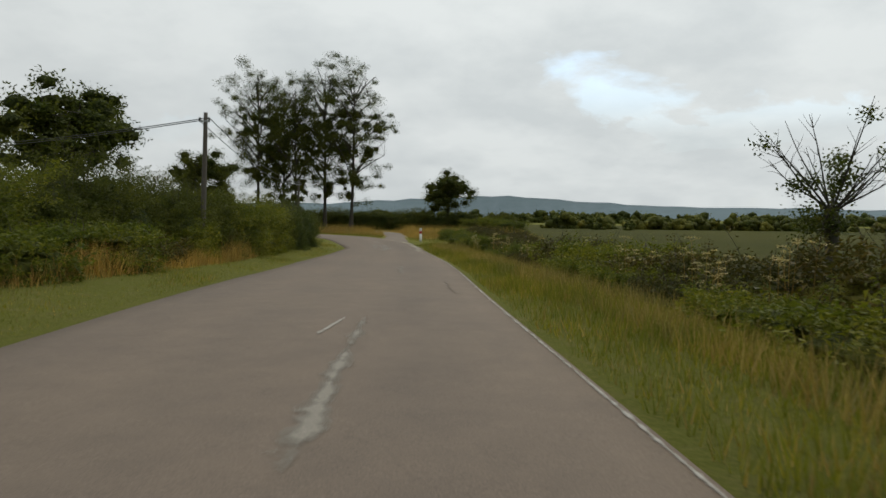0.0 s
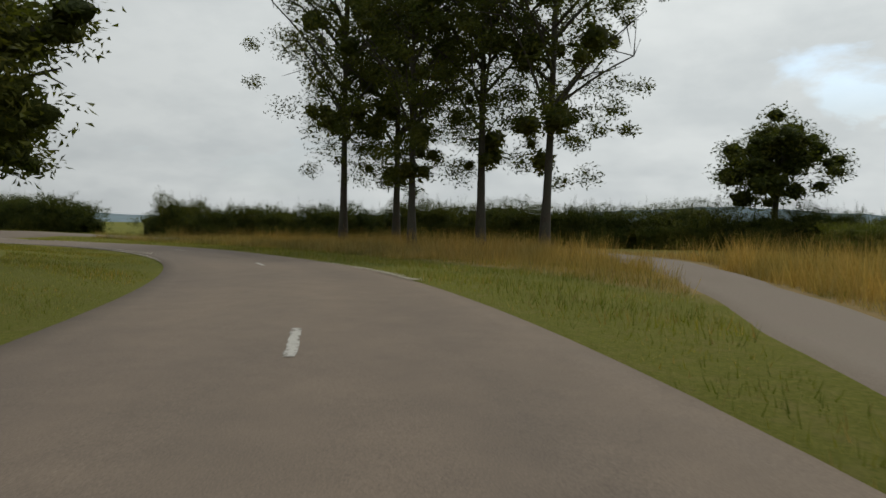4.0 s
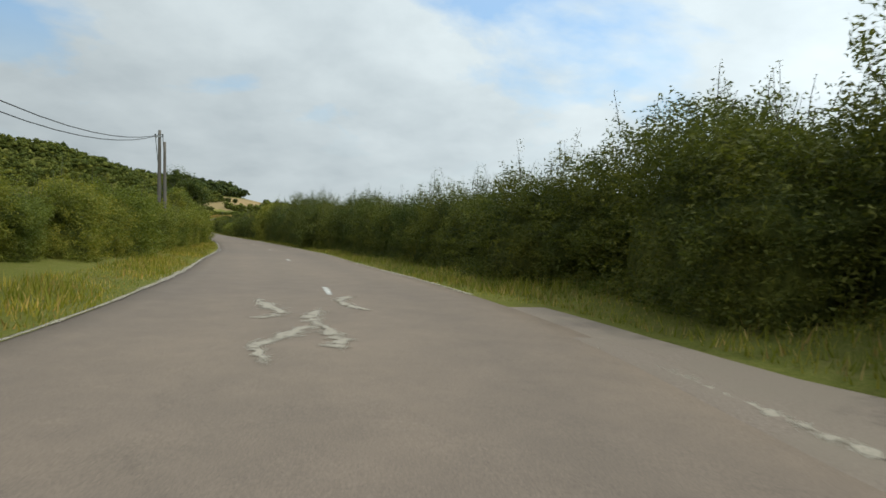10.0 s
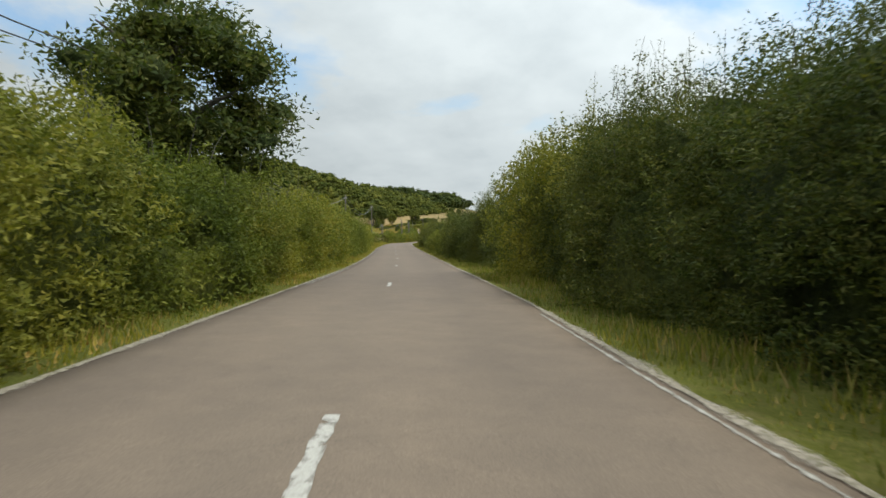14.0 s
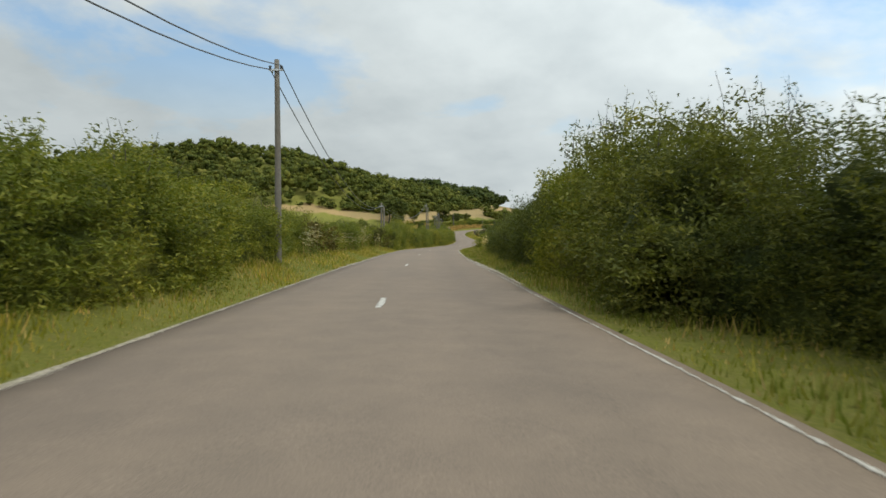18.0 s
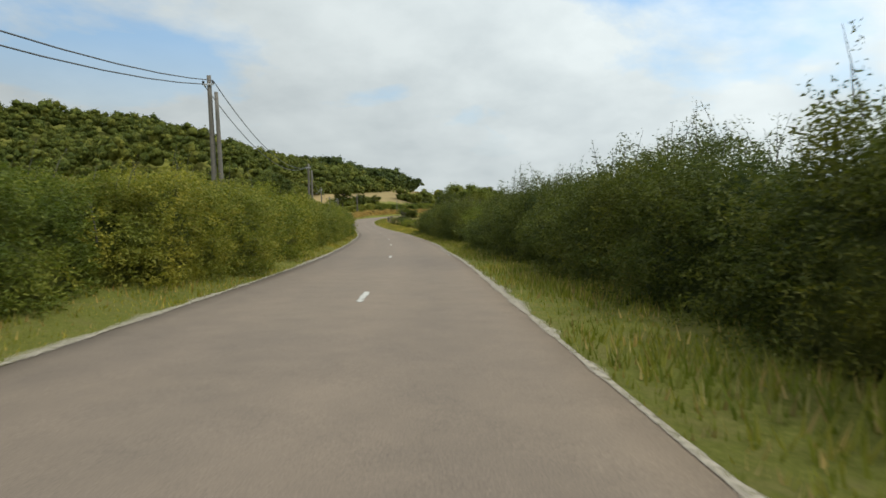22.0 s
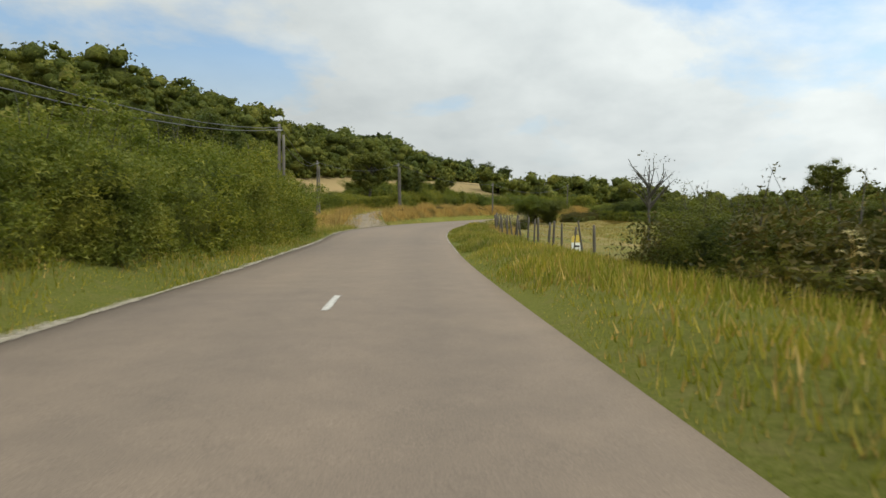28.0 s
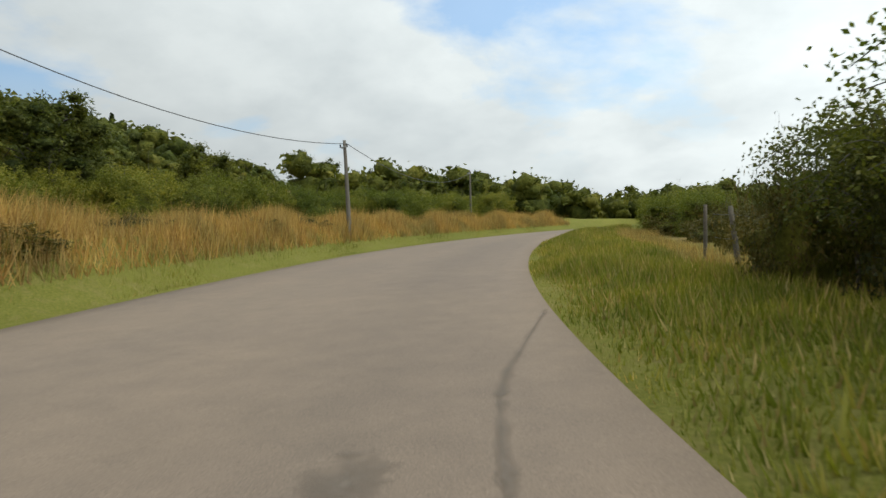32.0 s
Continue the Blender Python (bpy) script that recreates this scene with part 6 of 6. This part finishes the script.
# ---- hedges, right side ----
for kind, s0, s1, lat, height, step, seed, jitter, mix in (
        ("thorn_bramble", -12, 40.5, 7.7, (1.5, 1.1), 1.9, 21, 0.7, "bramble"), ("bramble", -7, 37.0, 6.5, (0.95, 0.65), 2.6, 41, 0.5, "thorn_bramble"),
        ("dark", 131.0, 145.0, (6.4, 5.7), (2.6, 2.45), 2.0, 22, 0.25, None), ("dark", 147.0, 163.0, (5.6, 5.2), (2.3, 2.6), 2.0, 42, 0.25, None),
        ("dark", 165.0, 180.0, 5.1, (2.9, 3.3), 2.0, 43, 0.25, "tall"), ("tall", 180.0, 207.0, 5.2, (3.4, 3.7), 2.2, 23, 0.25, None),
        ("light", 208.0, 210.5, 5.6, (4.1, 3.6), 2.0, 38, 0.2, None), ("tall", 218.0, 223.0, 5.4, (3.3, 3.0), 2.2, 24, 0.2, None),
        ("dark", 223.0, 238.0, 5.3, (2.9, 3.0), 2.2, 34, 0.3, None), ("light", 240.0, 256.0, 5.3, (2.0, 2.2), 2.2, 40, 0.4, "hedge"),
        ("dark", 258.0, 276.0, 5.4, (2.7, 2.2), 2.2, 25, 0.3, "hedge"), ("dark", 277.0, 280.0, 5.6, (2.2, 2.4), 2.0, 50, 0.2, "hedge"),
        ("dark", 282.0, 294.0, 5.3, (2.9, 2.8), 2.1, 44, 0.15, "hedge"), ("dark", 296.0, 303.0, 5.3, (2.6, 2.4), 2.0, 26, 0.2, None),
        ("dark", 304.0, 317.2, 5.5, (2.1, 1.5), 2.1, 51, 0.15, None), ("bramble", 321.5, 332.0, 5.8, (0.7, 0.95), 2.2, 27, 0.3, "thorn_bramble"),
        ("dark", 331.5, 332.5, 6.4, 2.0, 2.1, 39, 0.1, None), ("dark", 341.0, 352.0, 5.3, (1.9, 1.9), 2.1, 28, 0.3, "hedge"),
        ("bramble", 331.0, 343.0, 4.9, 0.9, 2.3, 37, 0.4, "thorn_bramble"), ("dark", 353.0, 379.0, 4.9, (2.1, 2.2), 2.0, 29, 0.25, None),
        ("hedge", 382.5, 390.0, 5.4, (2.0, 2.4), 2.0, 52, 0.3, "dark"), ("dark", 391.0, 413.0, 5.2, (2.5, 2.4), 2.1, 30, 0.3, None), ("dark", 414.0, 414.5, 5.2, 2.5, 2.1, 53, 0.1, None), ("dark", 418.2, 418.4, 5.3, 2.4, 2.1, 54, 0.1, None),
        ("bramble", 437.0, 451.0, 9.0, 1.2, 3.0, 31, 0.5, None), ("hedge", 456.5, 462.5, 6.4, 1.5, 2.1, 32, 0.2, None),
        ("dark", 468.0, 483.5, 7.2, (1.7, 1.6), 1.6, 33, 0.4, "thorn_bramble"), ("thorn_bramble", 548.0, 534.5 + 38, 8.2, (1.0, 1.3), 2.6, 36, 0.8, None), ("hedge", 534.5 + 30, 534.5 + 80, 7.5, (1.6, 2.4), 2.6, 35, 1.0, None)):
    hedge_row(kind, s0, s1, lat, height, step, seed, jitter, mix)
ARCHING = [arching_shrub(150 + i, 74, 2.2, 2.5, LEAF_DARK if i else LEAF) for i in range(2)]
for k, (x, y, turn, sc) in enumerate(((-449.6, -53.7, 0.4, 1.15), (-452.4, -54.2, 1.9, 0.88), (-455.4, -53.0, 3.0, 0.6), (-450.9, -51.8, 4.2, 1.0))):
    shrub("arching_bush", ARCHING[k % 2], "dark arching shrub with thin leafy shoots by the fence", "bush", "shrubs by the fence",
          Matrix.Translation(at_xy(x, y)) @ Matrix.Rotation(turn, 4, "Z") @ Matrix.Diagonal((sc, sc, sc, 1)))

for x, y, h in ((-451.6, -54.2, 1.9), (-454.4, -54.4, 1.7), (-456.8, -53.0, 1.5), (-442.2, -52.4, 0.8), (-431.6, -51.4, 0.7), (-435.4, -51.0, 0.6)):
    shrub("thorn_bush", SHRUBS["thorn_bramble"][int(-x) % 3], "dark dense thorn bush growing into the fence", "bush", "shrubs by the fence",
          Matrix.Translation(at_xy(x, y)) @ Matrix.Rotation(x, 4, "Z") @ Matrix.Diagonal((0.2 + 0.14 * h, 0.25 + 0.2 * h, h / 1.3, 1)))
for k in range(2):
    ragwort(-429.4 - 0.6 * k, -53.0 + 0.25 * math.sin(k * 2.0) - 0.12 * k, 500 + k)
fence_strainer(-443.2, -53.6, along(531.5), 3)
strip("edge_line", 490.0, 518.5, 0.5, lambda s: float(right_edge(s)) + np.array([-0.075, -0.045, -0.015]), lambda s: camber(float(right_edge(s)) + np.array([-0.075, -0.045, -0.015])) + 0.006, FADED, "thin worn white line along the road edge", "road marking", 6)
for side, s0, s1 in ((1, 268.0, 303.0), (1, 158.0, 165.0), (1, 187.0, 198.0), (1, 373.0, 381.0), (-1, 158.5, 163.0), (-1, 205.0, 216.0)):
    edge = right_edge if side > 0 else left_edge
    strip("edge_line", s0, s1, 0.5, lambda s: float(edge(s)) - side * np.array([0.16, 0.12, 0.08]), lambda s: camber(float(edge(s)) - side * np.array([0.16, 0.12, 0.08])) + 0.006, FADED, "thin worn white line along the road edge", "road marking", int(s0))
strip("edge_line", -6.0, 36.5, 0.5, lambda s: float(right_edge(s)) + np.array([-0.075, -0.045, -0.015]), lambda s: camber(float(right_edge(s)) + np.array([-0.075, -0.045, -0.015])) + 0.006, FADED, "thin worn white line along the road edge", "road marking", 8)
patch_line(((-0.7, 2.6), (-0.75, 4.0), (-0.85, 5.7), (-0.98, 8.8)), 0.3, 0.18, SCOUR, "pale crumbled seam in the asphalt", 14, "scoured_streak", 0.25)
patch_line(((-1.3, 6.9), (-1.25, 7.7), (-1.2, 8.5)), 0.08, 0.08, FADED, "worn white line piece on the old asphalt", 15)

TAR = worn_material("tarred_repair", (0.1, 0.079, 0.061), (0.15, 0.12, 0.094), 0.58, 1.0, 4.0)
patch_line(((-449.0, -59.25), (-447.0, -58.95), (-444.8, -58.5)), 0.5, 0.35, TAR, "dark tarred repair in the worn asphalt", 21, "road_repair", 0.3, "road repair")
patch_line(((-453.8, -57.85), (-451.2, -58.3), (-449.8, -58.5), (-447.6, -58.5)), 0.09, 0.12, TAR, "dark tarred seam in the worn asphalt", 22, "road_repair", 0.3, "road repair")
patch_line(((-445.6, -59.9), (-444.4, -59.3), (-443.0, -59.2)), 0.7, 0.5, SCOUR, "pale scoured patch in the asphalt", 23, "scoured_streak")
patch_line(((0.05, 15.6), (0.1, 14.4), (0.15, 13.0), (0.3, 11.6)), 0.1, 0.12, TAR, "dark crumbling crack in the asphalt", 24, "road_repair", 0.5, "road repair")

# ---- hedges round the grass island ----
def hedge_line(kind, x0, y0, x1, y1, height, step, seed):
    rng = random.Random(seed)
    n = int(math.hypot(x1 - x0, y1 - y0) / step / 1.3)
    for i in range(n + 1):
        f = i / max(1, n)
        x, y = x0 + (x1 - x0) * f + rng.uniform(-0.4, 0.4), y0 + (y1 - y0) * f + rng.uniform(-0.4, 0.4)
        base = SHRUB_BASE[kind]
        sz = height / base * rng.uniform(0.85, 1.15)
        wide = max(0.8, sz) * rng.uniform(0.9, 1.2)
        m = Matrix.Translation(at_xy(x, y)) @ Matrix.Rotation(math.atan2(y1 - y0, x1 - x0) + rng.uniform(-0.3, 0.3), 4, "Z") @ Matrix.Diagonal((wide, wide, sz, 1))
        shrub("hedge_shrub", rng.choice(SHRUBS[kind]), SHRUB_LABEL[kind], "bush", "field hedges", m)


hedge_line("dark", 8, 99.5, -14, 98.9, 2.7, 3.0, 50)
hedge_line("dark", -18, 98.8, -43.0, 98.4, 3.1, 3.0, 56)
hedge_line("dark", -53, 97.2, -61, 97.0, 2.8, 3.0, 51)
hedge_line("dark", -64, 96.6, -75, 92.6, 2.8, 3.0, 52)
hedge_line("hedge", 4, 94, 8, 78, 1.8, 3.4, 53)
hedge_line("bramble", 0.5, 58, 3, 74, 0.9, 3.2, 54)
hedge_line("bramble", 2.9, 44.5, 1.2, 60, 1.0, 2.1, 62)
hedge_line("thorn_bramble", 5.0, 43.5, 3.4, 63, 1.15, 2.1, 63)
hedge_line("light", -438, -86, -476, -87, 1.3, 3.4, 55)
hedge_line("light", -479, -86.5, -502, -85, 2.6, 3.4, 58)
hedge_line("tall", -443, -91, -458, -96, 4.6, 3.2, 57)

hedge_line("dark", -468.5, -47.5, -404, -10, 2.0, 2.9, 60)
hedge_line("bramble", -466, -47.5, -404, -11.5, 1.1, 3.4, 61)

# ---- fences ----
def row_places(s0, s1, lat, step, seed, wob=0.15):
    rng = random.Random(seed)
    out = []
    s = s0
    while s < s1:
        la = lat if not isinstance(lat, tuple) else lat[0] + (lat[1] - lat[0]) * min(1.0, (s - s0) / 30)
        x, y, _ = road_xy(s, la + rng.uniform(-wob, wob))
        out.append((float(x), float(y)))
        s += step * rng.uniform(0.85, 1.15)
    return out


fence("pasture_fence", row_places(431.0, 481.0, 8.6, 2.6, 61), 1.25, 3, 61, "old pasture fence of grey stakes and wire")
fence("pasture_fence", row_places(489.5, 531.0, (6.2, 5.0), 1.25, 62, 0.08) + row_places(531.5, 548.0, 5.9, 1.7, 64, 0.6), 0.97, 3, 62, "old pasture fence of grey leaning stakes and wire", 0.048)
fence("field_fence", row_places(-10, 42.5, 9.4, 3.0, 63), 1.1, 2, 63, "low field fence of grey stakes behind brambles")

# ---- woods on the hill and far tree lines ----
rng = np.random.default_rng(7)
gx, gy = np.meshgrid(np.arange(-820, -230, 7.2), np.arange(-420, -80, 7.2), indexing="ij")
gx = gx.ravel() + rng.uniform(-2.6, 2.6, gx.size)
gy = gy.ravel() + rng.uniform(-2.6, 2.6, gy.size)
dd, _, ss = road_near(gx, gy)
hh = hill(gx, gy)
keep = (hh > 2.0) & (dd < np.where(ss > 400.0, -36, -80)) & (gy < wood_foot(gx) - 2.5)
# trees behind the crest cannot be told apart from the road: leave them out
keep &= ~((gy < -300) & (gx > -640)) & ~((gy < -230) & (gx < -640))
gx, gy = gx[keep], gy[keep]
gz = ground_z(gx, gy)
hts = rng.uniform(7.0, 12.5, len(gx))
# the trees grow lower towards the wood's open edge
hts *= 0.58 + 0.42 * np.clip((wood_foot(gx) - gy) / 22.0, 0, 1)
# bushes along the wood's lower edge
ex = np.arange(-598, -440, 2.6)
ex = ex[wood_foot(ex) > -200]
ex = np.concatenate([ex, ex + 1.1, ex + 0.5])
ey = wood_foot(ex) - rng.uniform(0.5, 3.5, len(ex)) - np.repeat([0.0, 3.6, 7.6], len(ex) // 3)
gx, gy, gz, hts = np.r_[gx, ex], np.r_[gy, ey], np.r_[gz, ground_z(ex, ey) - 0.3], np.r_[hts, rng.uniform(2.6, 6.0, len(ex))]
wide = np.clip(rng.uniform(0.36, 0.56, len(gx)) * hts, 1.6, 5.6)
dark = (gx < -606) & (gy > -215)
for pick, leaf_mat, lift, label in ((~dark, LEAF_FAR, 1.0, "dense green broadleaf wood covering the hillside"), (dark, LEAF_FAR_DARK, 1.45, "dark broadleaf wood on the rise behind the stubble field")):
    crowns("hill_wood" if lift == 1.0 else "far_wood", list(zip(gx[pick], gy[pick], gz[pick] - 0.5)), wide[pick] * lift, hts[pick] * lift, leaf_mat, label, "wood", 270, 0.068, 8, 11)


def tree_line(name, x0, y0, x1, y1, n, deep, h0, h1, seed, mat=LEAF_FAR, clumps=230, wide=1.0):
    r = np.random.default_rng(seed)
    f = r.uniform(0, 1, n)
    ux, uy = x1 - x0, y1 - y0
    ln = math.hypot(ux, uy)
    o = r.uniform(-deep / 2, deep / 2, n)
    x, y = x0 + ux * f - uy / ln * o, y0 + uy * f + ux / ln * o
    h = r.uniform(h0, h1, n) * 1.22
    crowns(name, list(zip(x, y, ground_z(x, y) - 0.38 * h)), h * r.uniform(0.34, 0.5, n) * wide, h, mat, "distant line of dark green broadleaf trees", "wood", clumps, 0.07, seed, 8)


tree_line("far_wood", -540, 60, -740, -70, 90, 30, 9, 13, 73)
tree_line("far_wood", -420, 130, -560, 60, 70, 26, 9, 12, 74)
tree_line("far_wood", -455, 75, -680, -30, 110, 26, 10, 14, 87)
tree_line("far_wood", -395, -82, -440, -104, 16, 6, 4, 5.5, 88)
tree_line("far_hedge", -40, 330, 420, 300, 230, 10, 5, 9.5, 75, LEAF_FAR, 60, 1.6)
tree_line("far_hedge", 30, 130, 60, 320, 60, 14, 3, 7, 76)
tree_line("far_hedge", 14, 150, 460, 140, 170, 3, 2.6, 4.6, 77, LEAF_FAR, 60, 1.9)
tree_line("far_wood", -590, -70, -720, -30, 70, 26, 7, 10, 79)
tree_line("far_wood", -480, 20, -560, -40, 60, 20, 6, 9, 86)
tree_line("far_wood", -522, -76, -562, -44, 34, 9, 7.5, 9.5, 90)

# ---- grass ----
blades("verge_grass", -8, 125.5, -2.3, -6.6, 700, 0.12, GRASS, "green mown grass on the verge", 81)
blades("verge_grass", 125.5, 496.5, -2.0, -4.8, 440, 0.2, GRASS, "green grass on the verge", 82, 0.0135)
blades("dry_grass", -8, 44.0, 3.6, 6.2, 420, 0.46, STRAW, "long pale seeded grass along the ditch", 99, 0.009)
blades("verge_grass", -8, 44.0, 2.5, 6.0, 1000, 0.34, GRASS, "long pale green grass on the verge", 83)
blades("verge_grass", 52.0, 112.0, 2.2, 10.5, 850, 0.2, GRASS, "short green grass of the junction island", 84)
blades("verge_grass", 116.0, 423.0, 2.0, 5.2, 470, 0.24, GRASS, "green grass on the verge", 85, 0.0135)
blades("verge_grass", 423.0, 490.0, 1.9, 6.6, 1100, 0.24, GRASS, "long green grass on the verge", 86, 0.012)
blades("verge_grass", 490.0, 534.5 + 40, 1.9, 4.9, 1600, 0.24, GRASS, "long green grass on the verge", 100, 0.013)
blades("verge_grass", 114.5, 135.5, 5.0, 8.6, 420, 0.24, GRASS, "long green grass beside the junction sign", 93)
blades("dry_grass", 520.0, 534.5 + 70, -6.5, -13.0, 1350, 0.85, WITHERED, "tall straw-brown withered grass on the bank", 87, 0.014)
hedge_row("thorn_bramble", 541.0, 534.5 + 50, (-8.4, -9.4), (0.5, 0.8), 4.2, 18, 0.6)
blades("dry_grass", 493.0, 540.0, -5.2, -24.0, 520, 0.5, STRAW, "dry grass beside the field track", 91, 0.011)
blades("dry_grass", 520.0, 556.0, -12.0, -32.0, 600, 0.7, WITHERED, "tall withered grass of the rough field", 102, 0.014)
blades("verge_grass", 520.0, 552.0, -10.0, -34.0, 1200, 0.5, GRASS, "rough green grass of the field", 103, 0.016)
blades("verge_grass", 493.0, 530.0, -4.0, -20.0, 1200, 0.4, GRASS, "yellowing grass beside the field track", 92)
blades("verge_grass", 488.0, 534.5 + 60, -2.6, -6.8, 900, 0.2, GRASS, "yellowing grass on the verge", 88)
blades("dry_grass", 427.0, 534.5 + 30, 5.4, 30.0, 520, 0.15, PASTURE, "thin brownish grass of the grazed pasture", 94, 0.014)
blades("dry_grass", 327.5, 345.0, 4.5, 6.8, 900, 0.75, STRAW, "tall dry grass among the weeds", 95)
blades("dry_grass", 506.0, 534.5 + 34, 4.7, 6.4, 300, 0.34, WITHERED, "brown withered weeds along the pasture fence", 96)
blades("dry_grass", -8, 33.0, -5.4, -7.0, 420, 0.62, WITHERED, "brown withered weeds at the foot of the hedge", 97)
blades("dry_grass", 56.0, 106.0, 6.8, 20.0, 1300, 0.55, STRAW, "dry seeded grass of the junction island", 89)
blades("dry_grass", 56.0, 106.0, 9.5, 18.0, 900, 1.0, STRAW, "tall brown seeded grass along the side track", 98, 0.01)
blades("dry_grass", 76.0, 107.0, 5.6, 13.0, 1200, 0.55, STRAW, "dry seeded grass of the junction island", 101, 0.009)
blades("dry_grass", 429.0, 481.0, 5.8, 9.5, 256, 0.50, STRAW, "dry grass along the pasture fence", 90)

# ---- far blue ridge on the horizon, the haze of distance put into its colour ----
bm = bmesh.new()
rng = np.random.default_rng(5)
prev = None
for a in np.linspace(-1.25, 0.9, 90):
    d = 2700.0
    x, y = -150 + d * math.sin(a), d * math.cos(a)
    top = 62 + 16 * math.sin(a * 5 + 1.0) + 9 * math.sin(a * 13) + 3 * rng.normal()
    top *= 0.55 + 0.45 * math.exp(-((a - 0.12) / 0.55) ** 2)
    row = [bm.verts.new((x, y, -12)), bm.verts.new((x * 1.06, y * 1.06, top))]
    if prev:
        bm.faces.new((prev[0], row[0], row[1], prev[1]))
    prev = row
# blue-grey base colour stands in for the air between
RIDGE = two_scale("haze_tinted_ridge", (0.13, 0.18, 0.2), (0.17, 0.22, 0.25), (0.15, 0.2, 0.22), 1.0, 0.02, 0.004, relief=0.0)
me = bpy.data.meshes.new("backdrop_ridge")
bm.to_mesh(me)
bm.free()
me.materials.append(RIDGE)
tagged(new("backdrop_ridge", me), "wooded ridge on the far horizon, its colour tinted with blue haze", "backdrop", kind="structure")

# ---- tall weeds ----
rnd = random.Random(9)
for s0, s1, lat, n, sc in ((4, 45.0, 6.4, 18, 0.8), (318.0, 345.0, 4.4, 34, 0.72), (462.5, 477.5, 6.2, 10, 0.75), (293.0, 318.0, -4.2, 16, 0.8), (493.0, 512.5, -6.4, 16, 0.7), (515.5, 523.0, 4.2, 7, 0.36), (515.0, 519.0, 5.2, 9, 0.5), (523.0, 538.0, 5.6, 46, 0.62)):
    weed_patch(s0, s1, lat, n, sc, rnd)
